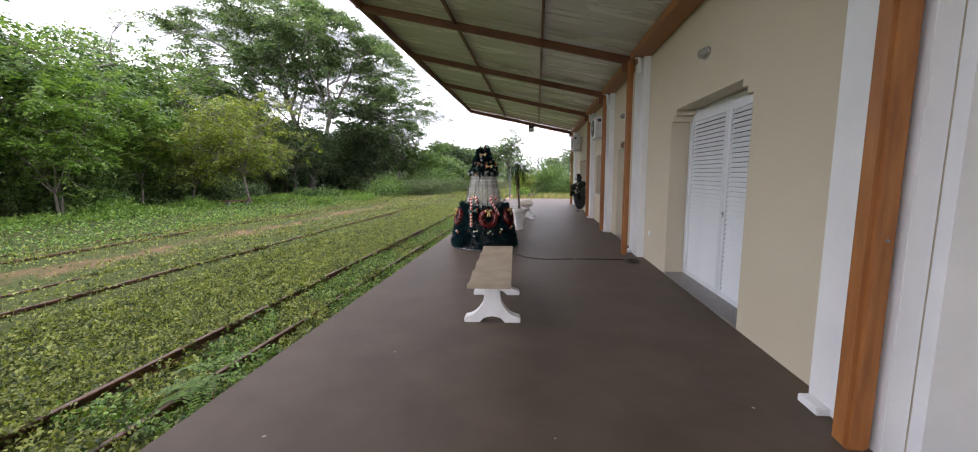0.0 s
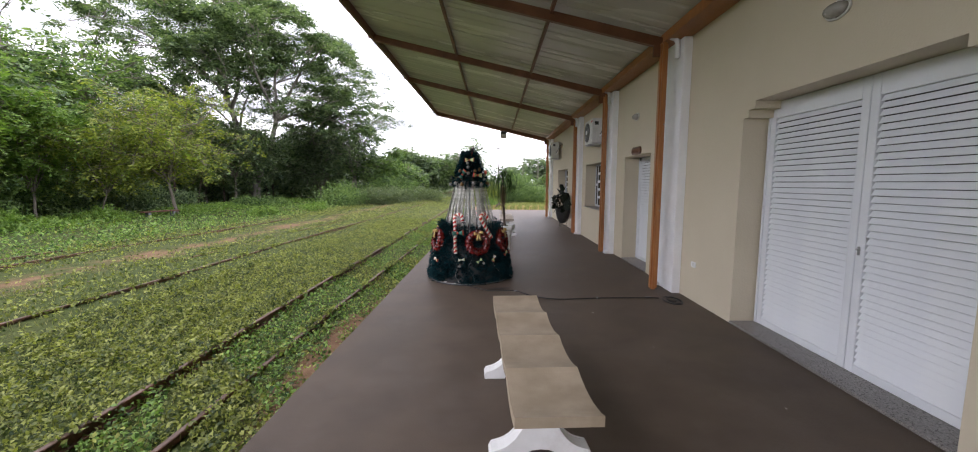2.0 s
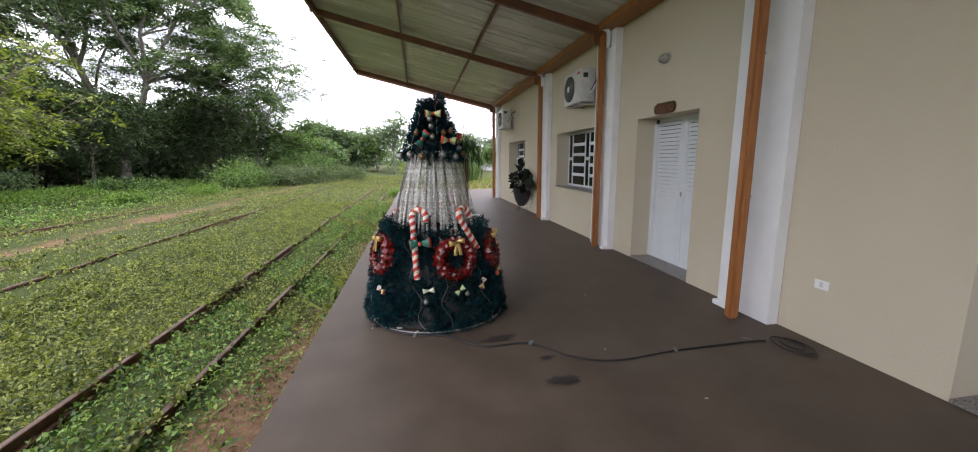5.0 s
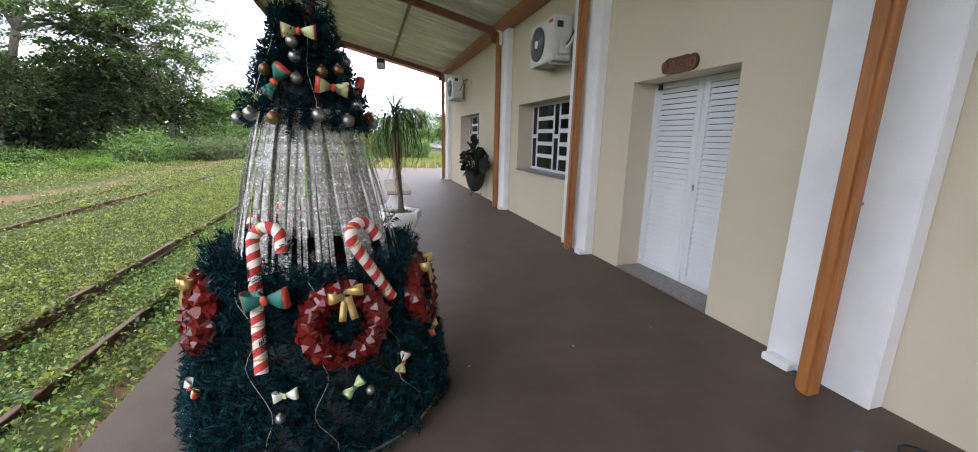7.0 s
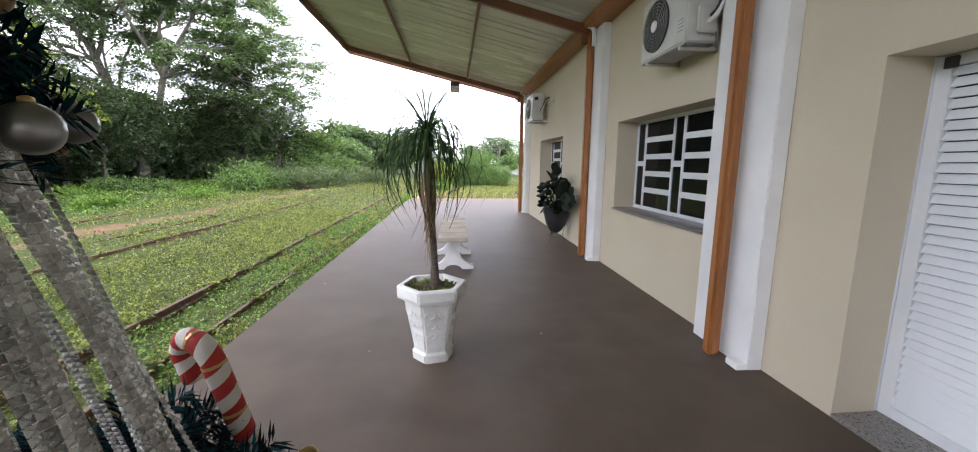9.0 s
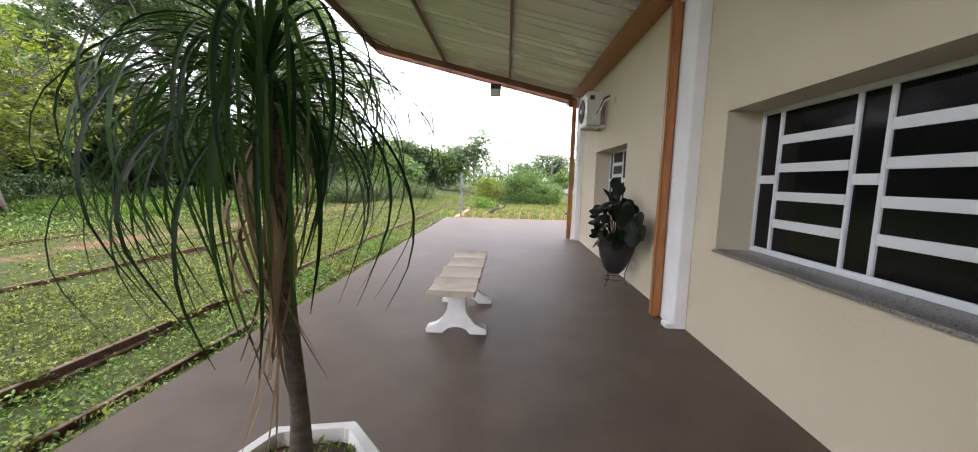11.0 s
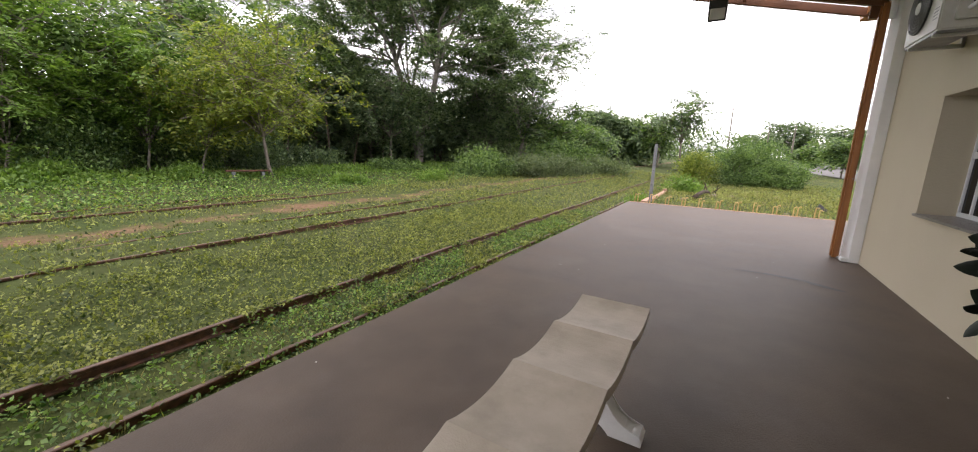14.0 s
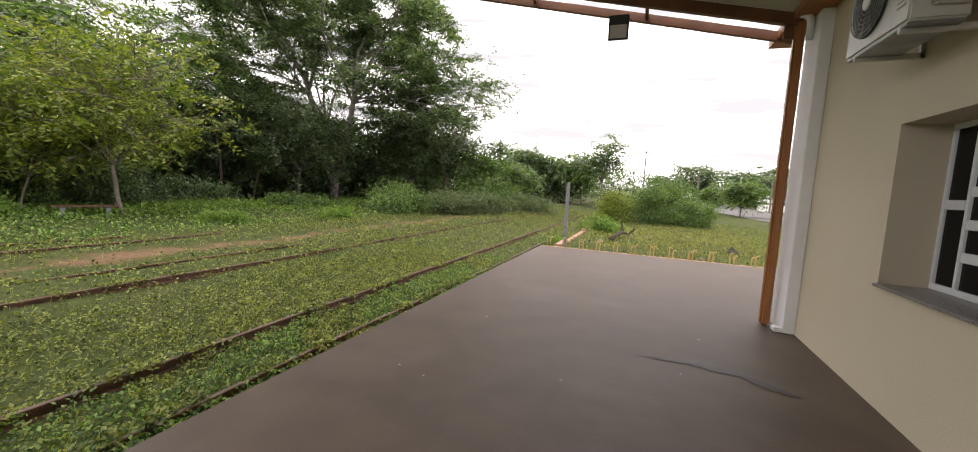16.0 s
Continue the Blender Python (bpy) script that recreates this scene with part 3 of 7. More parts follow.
# ---- doors and windows ----
def louvre_door(name, label, y_far, y_mid, y_near, x, z0, z1, head, box_y):
    """Two slatted white leaves; head is the height of the plain top panel."""
    ob = empty(name, label, "door", "", "structure", (x, y_mid, 0))
    t = 0.04
    slat_me = None
    for a, b in ((y_mid + 0.003, y_far), (y_near, y_mid - 0.003)):
        bm = bmesh.new()
        st = 0.075
        box(bm, x, x + t, a, a + st, z0, z1, 0.003)
        box(bm, x, x + t, b - st, b, z0, z1, 0.003)
        box(bm, x + 0.001, x + t - 0.001, a + st, b - st, z0, z0 + 0.07, 0.003)
        box(bm, x + 0.001, x + t - 0.001, a + st, b - st, z1 - head, z1, 0.003)
        leaf = link("leaf", bm, "louvre", ob)
        # dark sheet that paints the shade seen between the slats
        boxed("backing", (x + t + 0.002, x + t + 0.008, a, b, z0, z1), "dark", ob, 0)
        n = int((z1 - head - z0 - 0.07) / 0.056)
        step = (z1 - head - z0 - 0.07) / n
        bm = bmesh.new()
        w = b - a - 2 * st
        box(bm, -0.004, 0.004, -w / 2, w / 2, -0.0285, 0.0285, 0.002)
        sl = None
        for i in range(n):
            zc = z0 + 0.07 + step * (i + 0.5)
            if sl is None:
                sl = link("slat", bm, "louvre", leaf)
            else:
                c = new("slat", sl.data)
                c.parent = leaf
                sl = c
            sl.matrix_parent_inverse = Matrix()
            sl.matrix_basis = Matrix.Translation((x + 0.020, (a + b) / 2, zc)) @ pose(0, 0, 0, 0, 28, 0)
    boxed("lock_case", (x - 0.008, x - 0.0005, y_mid - 0.044, y_mid - 0.022, 1.02, 1.09), "steel", ob, 0.002, "small steel lock plate")
    bm = bmesh.new()
    tube(bm, [(x - 0.006, y_mid - 0.035, 1.07), (x - 0.030, y_mid - 0.035, 1.07), (x - 0.032, y_mid - 0.075, 1.07)], 0.0055, 8)
    link("handle", bm, "steel", ob, "steel lever handle", True)
    boxed("door_frame", (x - 0.012, x + t + 0.01, y_far + 0.001, y_far + 0.028, z0, z1), "louvre", ob, 0.003)
    boxed("threshold", (WALL_X - 0.012, x + 0.06, box_y[0], box_y[1], 0.002, 0.028), "granite", ob, 0.004, "grey granite threshold")
    return ob


d1 = louvre_door("door_1", "wide white slatted double door, closed, in a stepped recess", 6.50, 5.36, 4.22, 2.92, 0.032, 2.46, 0.17, (4.291, 6.554))
d2 = louvre_door("door_2", "narrow white slatted double door, closed, under a wooden sign", 10.465, 9.785, 9.10, 2.955, 0.032, 2.132, 0.06, (9.121, 10.469))
bm = bmesh.new()
box(bm, 2.935, 2.953, 10.36, 10.42, 2.06, 2.12, 0.003)
link("latch", bm, "dark", d2, "black door contact")


def window(name, y_near, y_far):
    x, z0, z1 = 2.95, 0.928, 2.139
    ob = empty(name, "white steel window with dark panes and a granite sill", "window", "", "structure", (x, (y_near + y_far) / 2, z0))
    L = y_far - y_near
    # columns from the far side: tall pair, five panes, tall pair, five panes, tall pair
    cols = [y_far - v for v in (0.0, 0.25, 0.96, 1.18, 1.90, L)]
    bar = 0.034
    def strip(a, b, c, d, nm="frame_bar"):
        boxed(nm, (x, x + 0.045, a, b, c, d), "louvre", ob, 0.004)
    strip(y_near, y_far, z0, z0 + 0.045), strip(y_near, y_far, z1 - 0.04, z1)
    for i, y in enumerate(cols):
        lo = min(max(y - bar / 2, y_near), y_far - bar)
        strip(lo, lo + bar, z0 + 0.046, z1 - 0.041)
    for i in range(5):
        b, a = cols[i] - bar / 2, cols[i + 1] + bar / 2
        if i == 0:
            b = y_far - bar
        if i == 4:
            a = y_near + bar
        n = 2 if i % 2 == 0 else 5
        zs = [z0 + 0.046 + (z1 - z0 - 0.087) * k / n for k in range(n + 1)]
        if n == 2:
            zs[1] += 0.02
        for k in range(n):
            lo, hi = zs[k] + (0.034 if k else 0), zs[k + 1] - (0.034 if k < n - 1 else 0)
            boxed("pane", (x + 0.018, x + 0.026, a, b, lo, hi), "glass", ob, 0)
            if k:
                strip(a + 0.001, b - 0.001, zs[k] - 0.034, zs[k] + 0.034, "glazing_bar")
    boxed("window_sill", (WALL_X - 0.035, x + 0.05, y_near + 0.002, y_far - 0.002, 0.901, 0.926), "granite", ob, 0.004, "grey granite sill")
    return ob


window("window_1", 11.88, 14.02)
window("window_2", 16.93, 19.13)
# added unseen dark sheet that stands for the unlit rooms behind the panes
tagged(boxed("room_partition", (3.4, 3.5, 8.0, 20.7, 0.0, 4.2), "dark", bevel=0), "added dark sheet standing for the unlit rooms", "wall", kind="structure")


# ---- fittings on the wall ----
def bulkhead_lamp(y, z):
    ob = empty("wall_lamp", "oval frosted glass bulkhead lamp fixed to the wall", "wall lamp", "bulkhead lamps over the doors", at=(WALL_X, y, z))
    bm = bmesh.new()
    bmesh.ops.create_uvsphere(bm, u_segments=20, v_segments=10, radius=1, matrix=Matrix.Diagonal((0.085, 0.105, 0.058, 1)))
    for v in bm.verts:
        v.co.x = min(v.co.x, 0.0)
    b = link("glass_cover", bm, "lamp", ob, "", True)
    b.matrix_parent_inverse, b.matrix_basis = Matrix(), Matrix.Translation((-0.015, 0, 0))
    bm = bmesh.new()
    n = 24
    tube(bm, [(-0.012, 0.112 * math.cos(2 * math.pi * k / n), 0.065 * math.sin(2 * math.pi * k / n)) for k in range(n + 1)], 0.010, 6, False)
    b = link("rim", bm, "acbody", ob, "", True)
    b.matrix_parent_inverse = Matrix()
    return ob


bulkhead_lamp(5.42, 2.97)
bulkhead_lamp(9.85, 2.86)


def wall_socket(y, z):
    ob = empty("wall_socket", "white plastic wall socket plate", "socket", "wall sockets", at=(WALL_X, y, z))
    bm = bmesh.new()
    box(bm, -0.010, -0.001, -0.06, 0.06, -0.038, 0.038, 0.003)
    b = link("plate", bm, "white", ob)
    b.matrix_parent_inverse = Matrix()
    bm = bmesh.new()
    box(bm, -0.013, -0.0105, -0.016, 0.016, -0.022, 0.022, 0.002)
    b = link("outlet", bm, "acbody", ob)
    b.matrix_parent_inverse = Matrix()


wall_socket(7.44, 0.50)
wall_socket(16.22, 0.31)
tagged(boxed("junction_cover", (WALL_X - 0.03, WALL_X - 0.001, 17.75, 17.87, 2.93, 3.03), "cream", None, 0.012), "small cream junction cover on the wall", "junction box")


def wooden_sign():
    ob = empty("wooden_sign", "carved brown wooden sign with raised letters over a door", "sign", at=(WALL_X, 9.785, 2.215))
    bm = bmesh.new()
    pts, n = [], 40
    for k in range(n):
        a = 2 * math.pi * k / n
        u, v = math.cos(a), math.sin(a)
        u = math.copysign(abs(u) ** 0.45, u) * 0.225
        w = math.copysign(abs(v) ** 0.6, v) * 0.072
        if v > 0.25:
            w += 0.010 * math.sin(u * 60)
        pts.append((u, w))
    outline(bm, pts, "x", -0.035, -0.002)
    bmesh.ops.bevel(bm, geom=[e for e in bm.edges if abs(e.verts[0].co.x - e.verts[1].co.x) < 1e-5], offset=0.004, segments=2, affect="EDGES")
    b = link("board", bm, "sign", ob)
    b.matrix_parent_inverse = Matrix()
    cu = bpy.data.curves.new("lettering", "FONT")
    cu.body, cu.size, cu.extrude, cu.align_x, cu.align_y = "TURISMO", 0.105, 0.004, "CENTER", "CENTER"
    tmp = bpy.data.objects.new("lettering_source", cu)
    scene.collection.objects.link(tmp)
    me = bpy.data.meshes.new_from_object(tmp.evaluated_get(bpy.context.evaluated_depsgraph_get()))
    bpy.data.objects.remove(tmp)
    me.materials.clear()
    me.materials.append(M["letter"])
    t = new("lettering", me)
    t.parent = ob
    t.matrix_parent_inverse = Matrix()
    t.matrix_basis = pose(-0.038, 0, -0.004, 90, 0, -90)
    t["label"] = "raised red-brown letters"


wooden_sign()


def air_conditioner(y0, y1, z0, z1, x0):
    ob = empty("air_conditioner", "pale grey outdoor air conditioner on a wall bracket", "air conditioner", "air conditioners on the wall", at=(x0, y0, z0))
    x1, t = x0 + 0.29, Matrix()
    boxed("casing", (x0 + 0.012, x1, y0, y1, z0 + 0.012, z1), "acbody", ob, 0.012)
    cy, cz, r = y1 - 0.30, (z0 + z1) / 2, 0.235
    # dark disc that stands for the shaded fan opening, with ring grille
    bm = bmesh.new()
    lathe(bm, [(r, 0), (r, 0.010), (r * 0.97, 0.012)], (0, 0, 0), 36)
    f = link("fan_opening", bm, "dark", ob, "dark round disc for the shaded fan opening", True)
    f.matrix_parent_inverse = Matrix.Translation(-ob.location)
    f.matrix_basis = Matrix.Translation((x0 + 0.010, cy, cz)) @ pose(0, 0, 0, 0, -90, 0)
    for k in range(7):
        bm = bmesh.new()
        rr = 0.055 + k * 0.029
        tube(bm, [(x0 - 0.010, cy + rr * math.cos(2 * math.pi * i / 32), cz + rr * math.sin(2 * math.pi * i / 32)) for i in range(33)], 0.0035, 5, False)
        link("grille_ring", bm, "steel", ob)
    for k in range(6):
        a = math.pi * k / 6 + 0.2
        bm = bmesh.new()
        tube(bm, [(x0 - 0.006, cy + s * r * math.cos(a), cz + s * r * math.sin(a)) for s in (-1, 1)], 0.003, 5)
        link("grille_spoke", bm, "steel", ob)
    bm = bmesh.new()
    lathe(bm, [(0.052, 0), (0.052, 0.012), (0.04, 0.016)], (0, 0, 0), 20)
    h = link("hub_cap", bm, "white", ob, "pale hub cap", True)
    h.matrix_parent_inverse = Matrix.Translation(-ob.location)
    h.matrix_basis = Matrix.Translation((x0 - 0.008, cy, cz)) @ pose(0, 0, 0, 0, -90, 0)
    boxed("badge", (x0 + 0.006, x0 + 0.0118, y0 + 0.04, y0 + 0.15, z1 - 0.09, z1 - 0.05), "red", ob, 0.001, "small red badge")
    for k in range(4):
        boxed("rating_bar", (x0 + 0.008, x0 + 0.0118, y0 + 0.04, y0 + 0.13, z0 + 0.12 + k * 0.03, z0 + 0.127 + k * 0.03), "steel", ob, 0)
    # valve cover and pipes on the near side
    boxed("valve_cover", (x0 + 0.10, x1 - 0.03, y0 - 0.055, y0 - 0.001, z0 + 0.08, z0 + 0.30), "acbody", ob, 0.01)
    # flat dark plate painted as the shade in the handle recess
    boxed("handle_recess", (x0 + 0.06, x0 + 0.15, y0 - 0.006, y0 - 0.0005, z1 - 0.16, z1 - 0.08), "dark", ob, 0.001)
    for k, (dz, mt) in enumerate(((0.0, "white"), (0.05, "dark"))):
        bm = bmesh.new()
        tube(bm, [(x0 + 0.17 + 0.02 * k, y0 - 0.05, z0 + 0.16 + dz), (x0 + 0.2, y0 - 0.11, z0 + 0.19 + dz), (x0 + 0.25, y0 - 0.12, z0 + 0.30 + dz),
                  (x0 + 0.31, y0 - 0.10, z0 + 0.44 + dz), (WALL_X + 0.02, y0 - 0.09, z0 + 0.50 + dz)], 0.018 - 0.006 * k, 8)
        link("pipe", bm, mt, ob, "", True)
    for y in (y0 + 0.10, y1 - 0.12):
        bm = bmesh.new()
        box(bm, x0 + 0.02, WALL_X - 0.002, y - 0.018, y + 0.018, z0 - 0.03, z0 + 0.008, 0.003)
        box(bm, WALL_X - 0.03, WALL_X - 0.002, y - 0.018, y + 0.018, z0 - 0.03, z0 + 0.36, 0.003)
        link("bracket", bm, "acbody", ob)
    boxed("base_tray", (x0 + 0.02, x1 - 0.01, y0 + 0.02, y1 - 0.02, z0 - 0.006, z0 + 0.010), "steel", ob, 0.002)
    return ob


air_conditioner(11.84, 12.66, 2.57, 3.16, 2.28)
air_conditioner(18.33, 19.10, 2.60, 3.24, 2.24)


# ---- benches ----
def bench(x, y, turn, stone):
    ob = empty("bench", "concrete bench, beige wavy seat on two white curved legs", "bench", "concrete benches on the platform")
    L, W = 1.93, 0.41
    bm = bmesh.new()
    prof = []
    n = 48
    for i in range(n + 1):
        u = i / n
        cell = (u * 4) % 1.0 if i < n else 1.0
        prof.append((-L / 2 + L * u, 0.560 - 0.040 * math.sin(math.pi * cell) ** 0.8 * (1.0 if 0 < cell < 1 else 0)))
    top, bot = [], []
    for s in (-W / 2, W / 2):
        top.append([bm.verts.new((s, v, z)) for v, z in prof])
        bot.append([bm.verts.new((s, v, z - 0.052)) for v, z in prof])
    for i in range(n):
        bm.faces.new((top[0][i], top[1][i], top[1][i + 1], top[0][i + 1]))
        bm.faces.new((bot[0][i], bot[0][i + 1], bot[1][i + 1], bot[1][i]))
        for s in (0, 1):
            bm.faces.new((top[s][i], top[s][i + 1], bot[s][i + 1], bot[s][i]))
    for i in (0, n):
        bm.faces.new((top[0][i], top[1][i], bot[1][i], bot[0][i]))
    bmesh.ops.bevel(bm, geom=[e for e in bm.edges if e.is_boundary or (abs(e.calc_face_angle(0)) > 0.8)], offset=0.005, segments=2, affect="EDGES")
    part("seat", bm, stone, ob, "beige wavy seat slab")
    for yc in (-0.44, 0.53):
        pts = []
        for s in (1, -1):
            side = [(0.295, 0.0), (0.300, 0.035), (0.285, 0.060)]
            for k in range(9):
                a = math.pi / 2 * k / 8
                side.append((0.285 - 0.200 * math.sin(a), 0.060 + 0.24 * (1 - math.cos(a))))
            side += [(0.075, 0.385), (0.085, 0.455), (0.13, 0.508)]
            pts += [(s * u, v) for u, v in (side if s == 1 else side[::-1])]
        arch = [(-0.13 * math.cos(math.pi * k / 8), 0.075 * math.sin(math.pi * k / 8)) for k in range(9)]
        bm = bmesh.new()
        outline(bm, pts + arch, "y", yc - 0.055, yc + 0.055)
        bmesh.ops.bevel(bm, geom=[e for e in bm.edges if abs(e.verts[0].co.y - e.verts[1].co.y) < 1e-5], offset=0.006, segments=2, affect="EDGES")
        part("leg", bm, "leg", ob, "white curved leg")
    ob.matrix_basis = pose(x, y, 0, 0, 0, turn)
    return ob


bench(0.175, 4.72, 3.0, "seat_tan")
bench(0.312, 14.565, -0.5, "seat")


# ---- decorated tree ----
TX, TY = -0.49, 8.88
rng = np.random.default_rng(7)


def cone_radius(z):
    """Outline of the lower tier: a drum that widens to the floor."""
    return 0.665 - 0.20 * (z / 0.93) ** 1.2


def upper_radius(z):
    return 0.250 - 0.205 * (z - 1.58) / 0.54


def on_tree(angle, z, out=0.0):
    """A place on the tree's outside; angle from the entrance side, in degrees."""
    r = (cone_radius(z) if z < 1.2 else upper_radius(z)) + out
    a = radians(angle)
    return Vector((TX + r * math.sin(a), TY - r * math.cos(a), z))


def facing(angle, tilt=0.0):
    """Turns something drawn in x and z, facing -y, outwards at that angle."""
    return pose(0, 0, 0, 0, 0, angle) @ pose(0, 0, 0, tilt, 0, 0)


def needles(name, count, per, radius, z0, z1, length, parent, label, twig):
    base, axis, nor, ln = [], [], [], []
    for _ in range(count):
        z = z0 + (z1 - z0) * rng.random() ** 1.1
        a = rng.random() * 2 * math.pi
        out = np.array([math.cos(a), math.sin(a), 0.0])
        d = out + np.array([0, 0, rng.uniform(-0.55, 0.35)]) + rng.normal(0, 0.35, 3)
        d /= np.linalg.norm(d)
        p0 = np.array([TX, TY, z]) + out * (radius(z) - 0.05)
        s = rng.random((per, 1)) * twig
        q = p0 + d * s
        r = rng.normal(0, 1, (per, 3))
        r -= (r @ d)[:, None] * d
        r /= np.linalg.norm(r, axis=1, keepdims=True)
        ax = r + d * 0.65
        base.append(q), axis.append(ax), nor.append(np.cross(ax, d) + rng.normal(0, 0.2, (per, 3)))
        ln.append(length * rng.uniform(0.6, 1.2, per))
    ob = leaf_object(name, np.concatenate(base), np.concatenate(axis), np.concatenate(nor), np.concatenate(ln), 0.0062, "tinsel_green", parent, label, 0.1)
    co = np.empty(len(ob.data.vertices) * 3, dtype=np.float32)
    ob.data.vertices.foreach_get("co", co)
    co[2::3] = np.maximum(co[2::3], 0.004)
    ob.data.vertices.foreach_set("co", co)
    ob["kind"] = "stuff"
    return ob


def christmas_tree():
    ob = empty("christmas_tree", "dark green tinsel tree in two tiers joined by silver garlands", "christmas tree", at=(TX, TY, 0))
    # added dark solids that stand for the shaded hollow inside each tier
    bm = bmesh.new()
    lathe(bm, [(cone_radius(z) - 0.06, z) for z in (0.004, 0.2, 0.4, 0.58)], (TX, TY, 0), 40)
    link("lower_core", bm, "dark", ob)
    bm = bmesh.new()
    lathe(bm, [(upper_radius(z) - 0.05 if z < 2.0 else 0.02, z) for z in (1.57, 1.7, 1.9, 1.98, 2.08)], (TX, TY, 0), 24)
    link("upper_core", bm, "dark", ob)
    needles("lower_tinsel", 1500, 62, cone_radius, 0.02, 0.94, 0.054, ob, "", 0.13)
    needles("inner_tinsel", 160, 44, lambda z: rng.uniform(0.08, 0.47), 0.60, 0.72, 0.048, ob, "", 0.10)
    needles("upper_tinsel", 520, 62, upper_radius, 1.57, 2.11, 0.044, ob, "", 0.13)
    bm = bmesh.new()
    tube(bm, [(TX, TY, 0.8), (TX, TY, 1.55)], 0.018, 8)
    link("pole", bm, "steel", ob)
    bm = bmesh.new()
    n = 48
    tube(bm, [(TX + 0.69 * math.cos(2 * math.pi * k / n), TY + 0.69 * math.sin(2 * math.pi * k / n), 0.010) for k in range(n + 1)], 0.007, 6, False)
    link("base_hoop", bm, "steel", ob, "thin steel hoop on the floor")
    for k in range(60):
        a = 2 * math.pi * k / 60 + rng.normal(0, 0.03)
        r0, r1 = 0.225 + rng.uniform(-0.04, 0.025), 0.435 + rng.uniform(-0.07, 0.025)
        bm = bmesh.new()
        a1 = a + rng.normal(0, 0.03)
        u, u1 = Vector((math.cos(a), math.sin(a), 0)), Vector((math.cos(a1), math.sin(a1), 0))
        turn = rng.normal(0, 0.35)
        side = Vector((-math.sin(a + turn), math.cos(a + turn), 0))
        out = Vector((math.cos(a + turn), math.sin(a + turn), 0))
        w = rng.uniform(0.0105, 0.0150)
        def along(s):
            return Vector((TX, TY, 1.63 - 0.79 * s)) + u.lerp(u1, s) * (r0 + (r1 - r0) * s) + u * 0.012 * math.sin(math.pi * s)
        d = (along(1) - along(0)).normalized()
        # three beaded cords side by side, sewn across by rows of facets
        for i in range(60):
            p = along((i + 0.5) / 60)
            for q in (-1, 1):
                c = p + side * q * w * 0.52
                h, e = 0.0062, w * 0.50
                v = [bm.verts.new(c + side * x * e + d * z * h) for x, z in ((-1, -1), (1, -1), (1, 1), (-1, 1))]
                tip = bm.verts.new(c + out * 0.0045)
                back = bm.verts.new(c - out * 0.0045)
                for j in range(4):
                    bm.faces.new((v[j], v[(j + 1) % 4], tip))
                    bm.faces.new((v[(j + 1) % 4], v[j], back))
        link("garland_strand", bm, "garland", ob)
    # light wires wound down both tiers
    for k in range(11):
        bm = bmesh.new()
        a0, tw = 360 * k / 11 + rng.uniform(-10, 10), rng.uniform(-25, 25)
        pts = [on_tree(a0 + tw * i / 9 + 5 * math.sin(i * 1.7 + k), 0.86 - 0.82 * i / 9, 0.055 + 0.015 * math.sin(i * 2.3)) for i in range(10)]
        pts = [p.lerp(q, f) for p, q in zip(pts, pts[1:]) for f in (0, 0.5)] + [pts[-1]]
        pts = [pts[0]] + [(pts[j - 1] + pts[j] * 2 + pts[j + 1]) / 4 for j in range(1, len(pts) - 1)] + [pts[-1]]
        tube(bm, pts, 0.0014, 4)
        link("light_wire", bm, "wire", ob)
    for k in range(6):
        bm = bmesh.new()
        a0 = 60 * k + 12
        pts = [on_tree(a0 + 3 * math.sin(i * 1.3 + k), 2.05 - 0.46 * i / 7, 0.06) for i in range(8)]
        tube(bm, pts, 0.0014, 4)
        link("light_wire", bm, "wire", ob)
    bm = bmesh.new()
    tube(bm, [(TX + 0.02, TY - 0.02, 2.05), (TX + 0.05, TY - 0.04, 2.14), (TX + 0.055, TY - 0.05, 2.20)], [0.02, 0.016, 0.004], 8)
    link("top_ornament", bm, "bow_red", ob, "small red top ornament")
    return ob


christmas_tree()


def ribbon_strip(bm, pts, width, across, thick=0.002):
    """A band of cloth along pts, its width lying along across."""
    rows = []
    for i, p in enumerate(pts):
        d = (pts[min(i + 1, len(pts) - 1)] - pts[max(i - 1, 0)]).normalized()
        w = width(i / (len(pts) - 1)) if callable(width) else width
        s = across - d * across.dot(d)
        s = s.normalized() if s.length > 1e-5 else d.orthogonal().normalized()
        nrm = s.cross(d) * thick / 2
        rows.append([bm.verts.new(p + s * w / 2 + nrm), bm.verts.new(p - s * w / 2 + nrm), bm.verts.new(p - s * w / 2 - nrm), bm.verts.new(p + s * w / 2 - nrm)])
    for a, b in zip(rows, rows[1:]):
        for j in range(4):
            bm.faces.new((a[j], a[(j + 1) % 4], b[(j + 1) % 4], b[j]))
    bm.faces.new(rows[0]), bm.faces.new(rows[-1][::-1])


